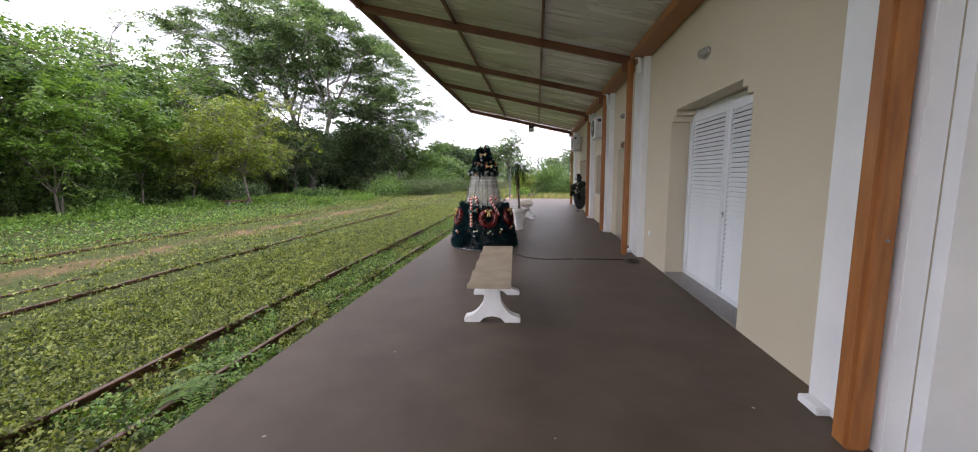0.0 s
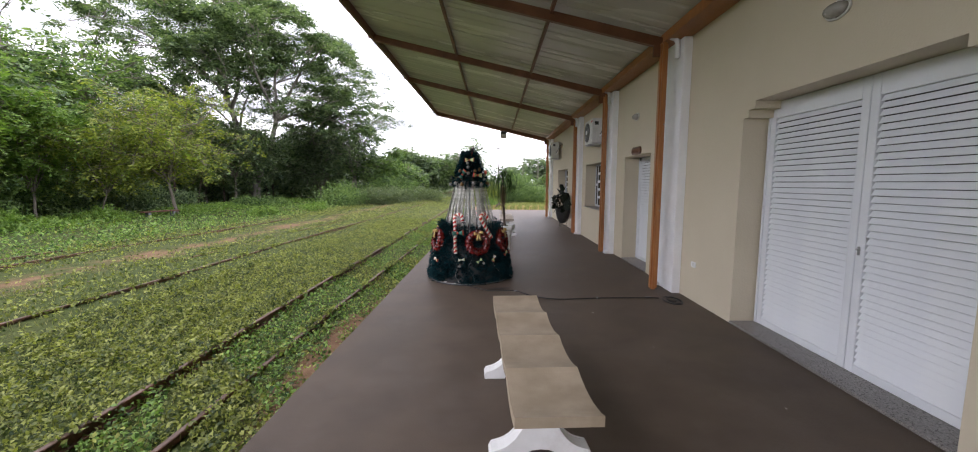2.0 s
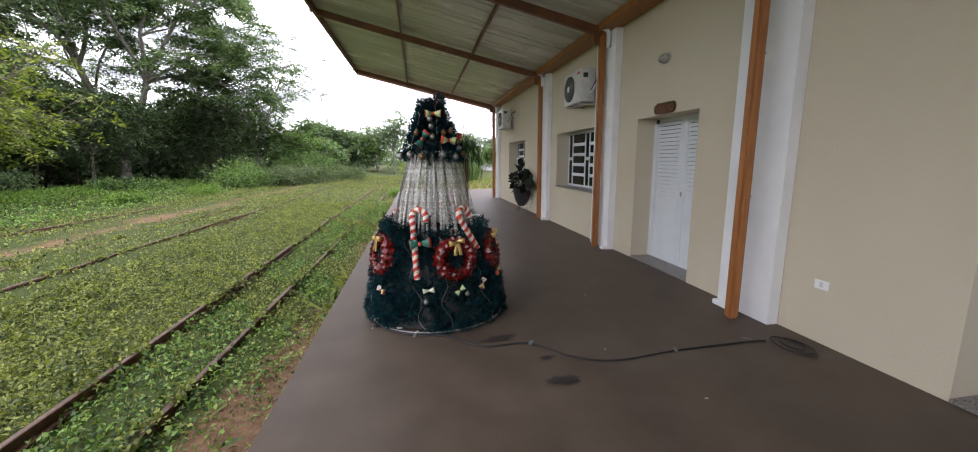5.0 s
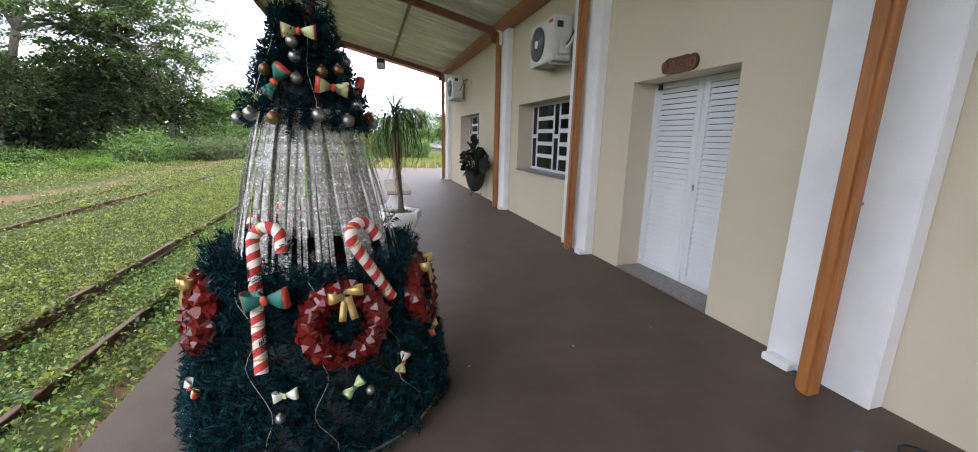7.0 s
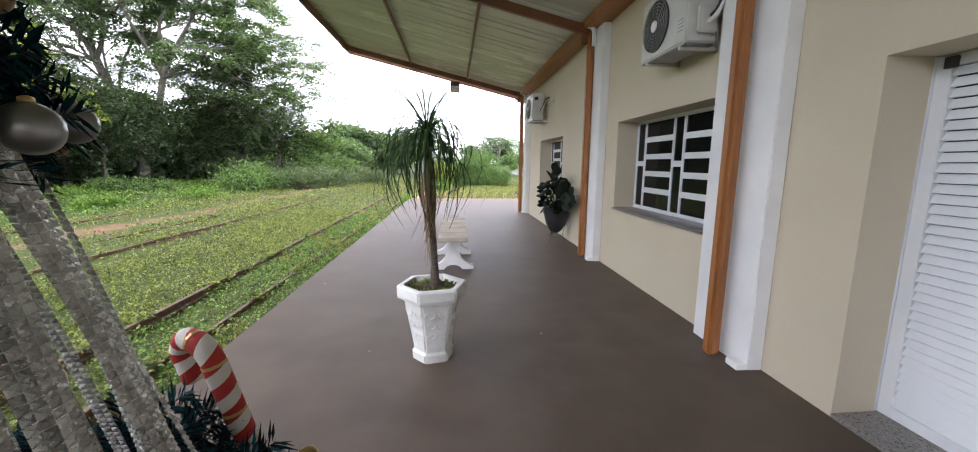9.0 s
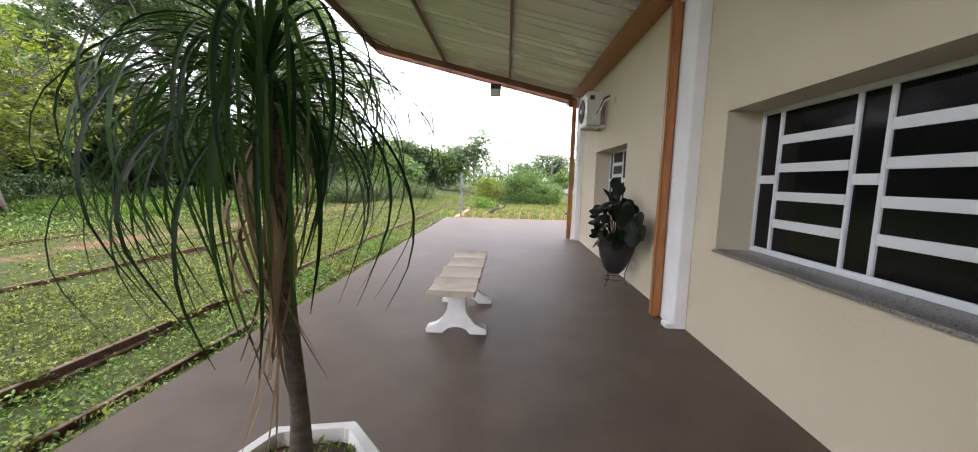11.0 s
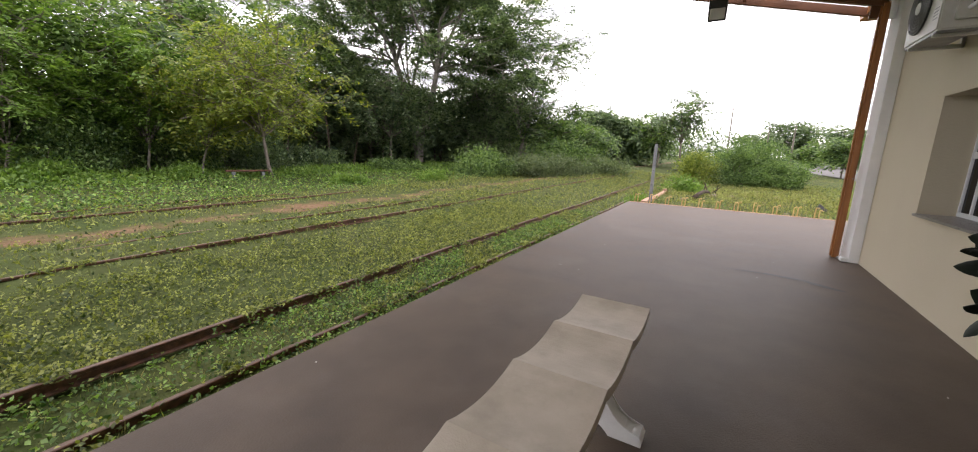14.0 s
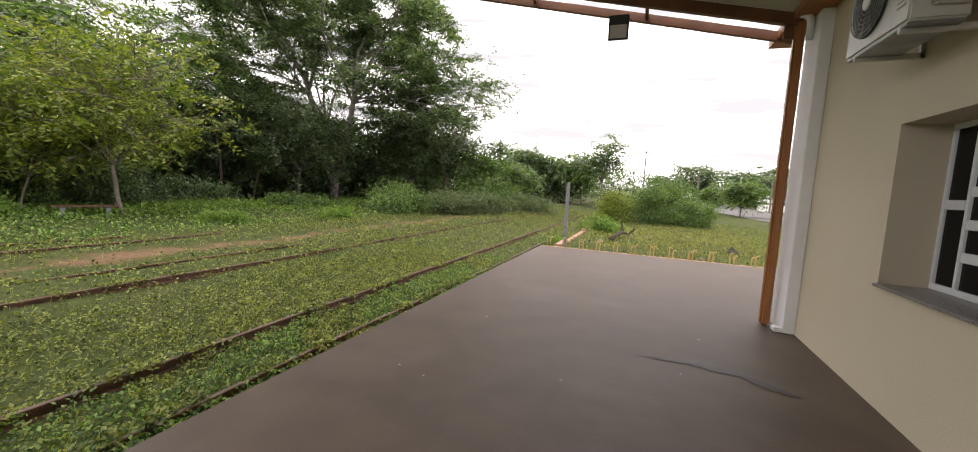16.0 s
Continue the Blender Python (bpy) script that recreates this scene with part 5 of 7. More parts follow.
# ---- dark planter by the wall ----
def planter():
    cx, cy = 2.37, 16.20
    st = empty("plant_stand", "thin black wire plant stand with three splayed legs", "plant stand", at=(cx, cy, 0))
    for k in range(3):
        a = radians(100 + 120 * k)
        u = Vector((math.cos(a), math.sin(a), 0))
        bm = bmesh.new()
        c = Vector((cx, cy, 0))
        tube(bm, [c + u * 0.20 + Vector((0, 0, 0.006)), c + u * 0.165 + Vector((0, 0, 0.06)), c + u * 0.15 + Vector((0, 0, 0.17)), c + u * 0.20 + Vector((0, 0, 0.35)), c + u * 0.262 + Vector((0, 0, 0.58))], 0.006, 6)
        link("leg", bm, "dark", st, "", True)
    for r, z in ((0.16, 0.105), (0.262, 0.57)):
        bm = bmesh.new()
        tube(bm, [(cx + r * math.cos(2 * math.pi * k / 28), cy + r * math.sin(2 * math.pi * k / 28), z) for k in range(29)], 0.006, 6, False)
        link("ring", bm, "dark", st, "", True)
    pot = empty("planter_pot", "black egg-shaped planter pot held in the stand", "plant pot", at=(cx, cy, 0.14))
    bm = bmesh.new()
    lathe(bm, [(0.02, 0.165), (0.08, 0.18), (0.14, 0.24), (0.19, 0.34), (0.225, 0.46), (0.248, 0.58), (0.258, 0.69), (0.266, 0.705), (0.266, 0.73), (0.235, 0.73), (0.225, 0.66)], (cx, cy, 0), 32)
    link("bowl", bm, "dark", pot, "", True)
    pl = empty("foliage_plant", "bushy plant with large leathery dark green leaves", "plant", at=(cx, cy, 0.56))
    r2 = random.Random(11)
    def big_leaf(pos, direction, size, curl):
        bm = bmesh.new()
        size *= 0.84
        shape = [(0.0, 0.0), (0.06, 0.20), (0.17, 0.40), (0.34, 0.50), (0.55, 0.47), (0.76, 0.34), (0.92, 0.15), (1.0, 0.0)]
        rows = []
        for t, w in shape:
            rows.append([bm.verts.new((s * w * size * 0.92, t * size, -abs(s) ** 2 * w * 0.22 * size - curl * size * t * t)) for s in (-1, -0.5, 0, 0.5, 1)])
        for a, b in zip(rows, rows[1:]):
            for j in range(4):
                bm.faces.new((a[j], a[j + 1], b[j + 1], b[j]))
        bmesh.ops.remove_doubles(bm, verts=bm.verts, dist=1e-5)
        o = link("leaf", bm, "leaf_plant", pl, "", True)
        q = Vector(direction).to_track_quat("Y", "Z").to_matrix().to_4x4()
        o.matrix_parent_inverse = Matrix.Translation(-pl.location)
        o.matrix_basis = Matrix.Translation(pos) @ q @ pose(0, 0, 0, 0, r2.uniform(-60, 60), 0)
    def stem(a, b, r=0.006):
        bm = bmesh.new()
        a, b = Vector(a), Vector(b)
        mid = (a + b) / 2 + Vector((0, 0, 0.06))
        tube(bm, [a, mid, b], [r, r * 0.8, r * 0.5], 5)
        link("stem", bm, "leaf_plant", pl)
    for i in range(46):
        a = r2.uniform(0, 2 * math.pi)
        h = r2.uniform(0.0, 1.0)
        rad = (0.13 + 0.27 * math.sin(math.pi * min(1, h * 0.9 + 0.18))) * r2.uniform(0.55, 1.1)
        dx = rad * math.cos(a) * 1.15 - 0.05
        dy = min(rad * math.sin(a), 0.12)
        dx = max(dx, -0.24)
        if dx > 0.20:
            dx = 0.20
        p = Vector((cx + dx, cy - 0.10 + dy, 0.68 + 0.60 * h))
        stem((cx + dx * 0.15, cy + dy * 0.15, 0.66), p)
        d = Vector((dx * 1.2 + r2.uniform(-0.35, 0.1), dy * 1.2 + r2.uniform(-0.3, 0.2), r2.uniform(-0.5, 0.5)))
        big_leaf(p, d, r2.uniform(0.16, 0.25), r2.uniform(0.1, 0.4))
    for y, z, s in ((16.20, 1.24, 0.26), (16.30, 1.36, 0.28), (16.18, 1.44, 0.24), (16.38, 1.26, 0.24), (16.26, 1.16, 0.28)):
        stem((cx, cy, 0.58), (cx + 0.02, y, z))
        big_leaf(Vector((cx + 0.02, y, z)), Vector((-0.4, -0.35, -0.3)), s * 0.85, 0.2)
    # low near side, hanging against the wall
    for y, z, s in ((15.94, 1.12, 0.29), (15.82, 1.02, 0.31), (15.86, 0.88, 0.29), (15.74, 0.94, 0.29), (15.92, 0.78, 0.27), (15.78, 1.14, 0.28), (15.68, 1.06, 0.28), (15.70, 0.84, 0.26)):
        stem((cx, cy - 0.05, 0.60), (cx + 0.05, y + 0.1, z))
        big_leaf(Vector((cx + 0.05, y + 0.1, z)), Vector((-0.35, -0.55, -0.35)), s, 0.25)
    for dx, y, z, sz in ((-0.02, 15.62, 1.02, 0.26), (0.04, 15.50, 0.94, 0.28), (0.08, 15.42, 1.06, 0.27), (0.10, 15.36, 0.90, 0.27), (0.02, 15.52, 1.14, 0.25), (0.06, 15.55, 0.80, 0.26), (0.0, 15.68, 1.18, 0.24), (0.05, 15.44, 0.78, 0.24)):
        stem((cx, cy - 0.05, 0.62), (cx + dx, y + 0.14, z + 0.06))
        big_leaf(Vector((cx + dx, y + 0.14, z + 0.08)), Vector((-0.25, -0.45, -0.75)), sz, 0.3)
    for y, z, sz in ((16.12, 1.46, 0.26), (16.02, 1.50, 0.24), (16.20, 1.56, 0.22)):
        stem((cx, cy, 0.62), (cx - 0.02, y, z))
        big_leaf(Vector((cx - 0.02, y, z)), Vector((-0.35, -0.4, -0.65)), sz, 0.2)
    # dry twigs on the far side
    for i in range(9):
        bm = bmesh.new()
        a = Vector((cx - 0.05, cy + 0.15, 0.85))
        b = Vector((cx - r2.uniform(-0.05, 0.16), cy + r2.uniform(0.30, 0.65), r2.uniform(0.8, 1.35)))
        tube(bm, [a, (a + b) / 2 + Vector((0, 0, 0.05)), b], [0.005, 0.003, 0.002], 5)
        link("dry_twig", bm, "leaf_dry", pl, "bare brown twig")
        big_leaf(b, Vector((-0.3, 0.5, -0.6)), r2.uniform(0.020, 0.035), 0.3)


planter()


# ---- past the platform's end ----
tagged(boxed("kerb_strip", (EDGE_X + 0.02, 4.2, 25.755, 25.85, -0.30, 0.006), "brick", None, 0.006), "rough salmon brick edging strip along the platform end", "kerb", kind="structure")
for k in range(13):
    x = -1.42 + 0.435 * k
    ob = empty("rebar_hoop", "pair of ochre steel bars bent over at the platform end", "rebar", "rebar hoops at the platform end", at=(x, 25.81, 0))
    for dx in (0.0, 0.085):
        bm = bmesh.new()
        h = 0.235 + 0.03 * math.sin(k * 2.1 + dx * 30)
        tube(bm, [(x + dx, 25.82, -0.05), (x + dx + 0.004, 25.82, h * 0.8), (x + dx + 0.012, 25.81, h), (x + dx + 0.05, 25.80, h + 0.012), (x + dx + 0.062, 25.80, h - 0.02)], 0.014, 6)
        link("bar", bm, "ochre", ob, "", True)

ob = empty("concrete_post", "grey square concrete fence post standing by the bank", "post", at=(-1.08, 26.55, 0))
bm = bmesh.new()
box(bm, -0.045, 0.045, -0.045, 0.045, -0.3, 1.76, 0.010)
o = link("shaft", bm, "grey_post", ob)
o.matrix_parent_inverse = Matrix()
# flat dark discs give the wire holes their shade by colour
for z in (0.5, 0.95, 1.4):
    bm = bmesh.new()
    lathe(bm, [(0.012, 0), (0.012, 0.003)], (0, 0, 0), 8)
    o = link("wire_hole", bm, "dark", ob)
    o.matrix_parent_inverse = Matrix()
    o.matrix_basis = pose(0, -0.0455, z, 90, 0, 0)


def retaining_wall():
    ob = empty("retaining_wall", "low salmon brick retaining wall with crumbling top course", "retaining wall", "", "structure", (-1.33, 30, 0))
    bm = bmesh.new()
    box(bm, -0.085, 0.085, -0.165, 0.165, -0.032, 0.032, 0.006)
    first = None
    r3 = random.Random(3)
    for c in range(9):
        for i in range(24):
            y = 26.05 + 0.345 * i + (0.17 if c % 2 else 0)
            if c == 8 and r3.random() < 0.5:
                continue
            if first is None:
                first = o = link("brick", bm, "brick", ob)
            else:
                o = new("brick", first.data)
                o.parent = ob
            o.matrix_parent_inverse = Matrix.Translation(-ob.location)
            o.matrix_basis = pose(-1.34 + r3.uniform(-0.006, 0.006), y, -0.70 + 0.074 * c, 0, r3.uniform(-1, 1), r3.uniform(-1.5, 1.5))


# ---- tracks ----
def rail(keys, top, label):
    """A rusted flat-bottomed rail along (y, x) keys; the top of its head is worn paler."""
    ky, kx = [k[0] for k in keys], [k[1] for k in keys]
    ob = empty("rail", label, "rail", "old rails in the grass", at=(kx[0], ky[0], top))
    prof = [(-0.055, -0.125), (0.055, -0.125), (0.055, -0.112), (0.010, -0.098), (0.010, -0.045), (0.030, -0.034), (0.031, -0.006), (0.022, 0.0),
            (-0.022, 0.0), (-0.031, -0.006), (-0.030, -0.034), (-0.010, -0.045), (-0.010, -0.098), (-0.055, -0.112)]
    n = int((ky[-1] - ky[0]) / 0.8)
    for nm, pick, words in (("rail_head", prof[4:12], "worn rail head"), ("rail_web", prof[:5] + prof[11:], "rusted web and foot")):
        bm = bmesh.new()
        rows = []
        for i in range(n + 1):
            y = ky[0] + (ky[-1] - ky[0]) * i / n
            x = float(np.interp(y, ky, kx)) + 0.012 * math.sin(y * 0.33)
            z = top + 0.010 * math.sin(y * 0.5 + kx[0]) + 0.006 * math.sin(y * 1.7)
            rows.append([bm.verts.new((x + u, y, z + v)) for u, v in pick])
        for a, b in zip(rows, rows[1:]):
            for j in range(len(pick)):
                k = (j + 1) % len(pick)
                if pick[j][1] == pick[k][1] == -0.045:
                    continue
                f = bm.faces.new((a[j], a[k], b[k], b[j]))
                f.material_index = 1 if pick[j][1] == pick[k][1] == 0.0 else 0
        bm.faces.new(rows[0]), bm.faces.new(rows[-1][::-1])
        link(nm, bm, ["rail", "railtop"], ob, words)


rail([(-12, -3.72), (3, -3.79), (17, -3.88), (62, -4.1)], -0.575, "rusted rail half sunk in the lawn")
rail([(-12, -3.0), (3, -2.93), (10, -2.92), (17, -2.84), (30, -2.76), (62, -2.85)], -0.635, "rusted rail nearly buried in weeds by the platform")
rail([(-12, -7.28), (60, -7.05)], -0.44, "rusted rail in worn grass")
rail([(-12, -8.46), (60, -8.30)], -0.43, "rusted rail beside a strip of bare earth")
rail([(-8, -11.9), (24, -11.5)], -0.37, "old rail sunk in weeds")
rail([(-8, -13.0), (22, -12.6)], -0.37, "old rail sunk in weeds")


# ---- trees and shrubs ----
def limb_path(a, b, rnd, bend=0.12, steps=6, lift=0.0):
    """A crooked path from a to b that rises first when lift is set."""
    a, b = Vector(a), Vector(b)
    L = (b - a).length
    off = [Vector((rnd.uniform(-1, 1), rnd.uniform(-1, 1), rnd.uniform(-0.6, 0.6))) * L * bend for _ in range(2)]
    pts = []
    for i in range(steps + 1):
        t = i / steps
        p = a.lerp(b, t) + off[0] * math.sin(math.pi * t) + off[1] * math.sin(2 * math.pi * t) * 0.4
        p.z += lift * L * math.sin(math.pi * t)
        pts.append(p)
    return pts


def sprays(C, leaves, leaf, clump, flat, material, parent, rg, floor, droop):
    """Leaflets set in rows along short twigs, several twigs round each place in C."""
    per_twig = 9
    leaf, leaves = leaf * 1.35, int(leaves * 0.78)
    twigs = max(2, leaves // (len(C) * per_twig))
    m = len(C) * twigs
    size = np.repeat(clump * rg.uniform(0.55, 1.25, len(C)), twigs)[:, None]
    o = np.repeat(C, twigs, axis=0) + rg.normal(0, 0.42, (m, 3)) * size * np.array([1, 1, flat])
    d = rg.normal(0, 1, (m, 3)) * np.array([1, 1, 0.25]) + np.array([0, 0, -droop])
    d /= np.linalg.norm(d, axis=1, keepdims=True)
    run = leaf * rg.uniform(2.4, 4.2, (m, 1))
    side = np.cross(d, np.array([0, 0, 1.0]) + rg.normal(0, 0.25, (m, 3)))
    side /= np.linalg.norm(side, axis=1, keepdims=True)
    t = (np.arange(per_twig) / (per_twig - 1))[None, :, None]
    sgn = np.where(np.arange(per_twig) % 2 == 0, 1.0, -1.0)[None, :, None]
    P = o[:, None, :] + d[:, None, :] * run[:, None, :] * t - np.array([0, 0, 1.0]) * (t ** 2) * run[:, None, :] * 0.30
    A = side[:, None, :] * sgn * 0.9 + d[:, None, :] * 0.55 + rg.normal(0, 0.22, (m, per_twig, 3)) + np.array([0, 0, -0.15])
    N = np.cross(side, d)[:, None, :] * -1 + rg.normal(0, 0.35, (m, per_twig, 3))
    P, A, N = P.reshape(-1, 3), A.reshape(-1, 3), N.reshape(-1, 3)
    keep = P[:, 2] > floor
    P, A, N = P[keep], A[keep], N[keep]
    ln = leaf * rg.uniform(0.65, 1.3, len(P))
    ob = leaf_object("crown", P, A, N, ln, ln * rg.uniform(0.36, 0.52, len(P)), material, parent)
    ob["kind"] = "stuff"


def tree(name, label, x, y, height, radius, crown_base, trunk_r, leaves, leaf, material, seed, limbs=7, subs=6, flat=0.35, clump=None,
         bark="bark", lean=(0, 0), fork=None, group="trees beyond the tracks", category="tree", stems=1, shape=0.5, droop=0.12):
    """A trunk, limbs to a spreading crown and clumps of small leaves at the limb ends."""
    rnd, rg = random.Random(seed), np.random.default_rng(seed)
    z0 = float(ground_z(x, y)) - 0.05
    ob = empty(name, label, category, group, at=(x, y, z0))
    clump = clump or radius * 0.24
    fork = fork if fork is not None else crown_base * 0.8
    centres = []
    bm = bmesh.new()
    for s in range(stems):
        sx, sy = (0, 0) if stems == 1 else (rnd.uniform(-1, 1) * trunk_r * 4, rnd.uniform(-1, 1) * trunk_r * 4)
        base = Vector((x + sx, y + sy, z0))
        top = Vector((x + sx * 1.8 + lean[0], y + sy * 1.8 + lean[1], z0 + fork))
        tp = limb_path(base, top, rnd, 0.05, 5)
        tube(bm, tp, [trunk_r * (1.35 if i == 0 else 1.0 - 0.28 * i / 5) for i in range(6)], 9)
        for i in range(max(2, limbs // stems)):
            az = 2 * math.pi * (i + rnd.uniform(-0.3, 0.3)) / max(2, limbs // stems) + s
            rr = radius * rnd.uniform(0.45, 0.78)
            q = rnd.uniform(0.15, 1.0) ** shape
            zz = z0 + crown_base + (height - crown_base) * q * 0.92
            rr *= 1.0 if q < 0.7 else 1.0 - (q - 0.7) * 1.6
            end = Vector((x + lean[0] + rr * math.cos(az), y + lean[1] + rr * math.sin(az), zz))
            lp = limb_path(top, end, rnd, 0.07, 6, 0.08)
            r0 = trunk_r * rnd.uniform(0.42, 0.62)
            tube(bm, lp, [r0 * (1 - 0.75 * k / 6) for k in range(7)], 6, False)
            centres.append(end)
            for j in range(subs):
                t = rnd.choice((2, 3, 4, 5, 6))
                d = Vector((rnd.gauss(0, 1), rnd.gauss(0, 1), rnd.gauss(0.15, 0.55)))
                e2 = lp[t] + d.normalized() * radius * rnd.uniform(0.22, 0.48)
                e2.z = min(max(e2.z, z0 + crown_base * 0.8), z0 + height)
                sp = limb_path(lp[t], e2, rnd, 0.12, 4)
                tube(bm, sp, [r0 * 0.36 * (1 - 0.8 * k / 4) + 0.006 for k in range(5)], 5, False)
                centres.append(e2)
                if rnd.random() < 0.6:
                    centres.append(sp[2])
                for _ in range(2):
                    d = Vector((rnd.gauss(0, 1), rnd.gauss(0, 1), rnd.gauss(0.1, 0.4)))
                    e3 = e2 + d.normalized() * radius * rnd.uniform(0.10, 0.22)
                    tube(bm, [sp[3], (sp[3] + e3) / 2 + Vector((0, 0, 0.03)), e3], [r0 * 0.14 + 0.005, r0 * 0.09 + 0.004, 0.004], 4, False)
                    centres.append(e3)
    link("trunk", bm, bark, ob, "", True)
    C = np.array([tuple(c) for c in centres])
    sprays(C, leaves, leaf, clump, flat, material, ob, rg, z0 + 0.1, droop)
    return ob


def shrub(label, x, y, rx, ry, h, leaves, leaf, material, seed, group="shrubs at the lawn's edge", lobes=9):
    """A low bush: several stems that carry uneven mounds of leaves down to the ground."""
    rnd, rg = random.Random(seed), np.random.default_rng(seed)
    z0 = float(ground_z(x, y)) - 0.03
    ob = empty("shrub", label, "shrub", group, at=(x, y, z0))
    bm = bmesh.new()
    C, S = [], []
    for i in range(lobes):
        a, q = rnd.uniform(0, 2 * math.pi), math.sqrt(rnd.random()) * 0.75
        top = h * (1 - 0.65 * q * q) * rnd.uniform(0.75, 1.0)
        e = Vector((x + rx * q * math.cos(a), y + ry * q * math.sin(a), z0 + top * 0.72))
        tube(bm, limb_path((x + rx * q * 0.4 * math.cos(a), y + ry * q * 0.4 * math.sin(a), z0), e, rnd, 0.1, 4), [0.03 * h / 2, 0.022 * h / 2, 0.016 * h / 2, 0.011 * h / 2, 0.006], 5, False)
        for k in range(6):
            C.append((e.x + rnd.gauss(0, 0.22) * rx, e.y + rnd.gauss(0, 0.22) * ry, z0 + top * rnd.uniform(0.12, 0.98)))
            S.append(rnd.uniform(0.12, 0.26) * min(rx, ry, h))
    o = link("stem", bm, "bark", ob)
    o["kind"] = "stuff"
    C, S = np.array(C), np.array(S)
    per = max(4, leaves // len(C))
    P = (C[:, None, :] + rg.normal(0, 1, (len(C), per, 3)) * S[:, None, None] * np.array([1, 1, 0.75])).reshape(-1, 3)
    P[:, 2] = np.maximum(P[:, 2], z0 + 0.03)
    n = len(P)
    ax = rg.normal(0, 1, (n, 3)) + np.array([0, 0, 0.35])
    ln = leaf * rg.uniform(0.6, 1.4, n)
    o = leaf_object("foliage", P, ax, rg.normal(0, 0.6, (n, 3)) + np.array([0, 0, 1]), ln, ln * rg.uniform(0.35, 0.6, n), material, ob)
    o["kind"] = "stuff"


def branch(bm, a, b, r0, r1, rnd, depth, tips, inside):
    """A sinuous limb from a to b that divides again towards its end."""
    steps = 6
    pts = limb_path(a, b, rnd, 0.10, steps, 0.05)
    tube(bm, pts, [r0 + (r1 - r0) * k / steps for k in range(steps + 1)], 7 if depth > 1 else 5, False)
    d0 = pts[-1] - pts[-3]
    if depth == 0:
        tips.append(pts[-1])
        tips.append(pts[-2])
        return
    L = (b - a).length
    for k in range(4 if depth > 1 else 5):
        start = pts[steps] if k < 2 else pts[rnd.choice((3, 4, 5))]
        u = d0.normalized() * 0.75 + Vector((rnd.gauss(0, 0.8), rnd.gauss(0, 0.8), rnd.gauss(0.05, 0.32)))
        end = inside(start + u.normalized() * L * rnd.uniform(0.45, 0.80))
        branch(bm, start, end, r1 * 0.85, r1 * 0.42, rnd, depth - 1, tips, inside)


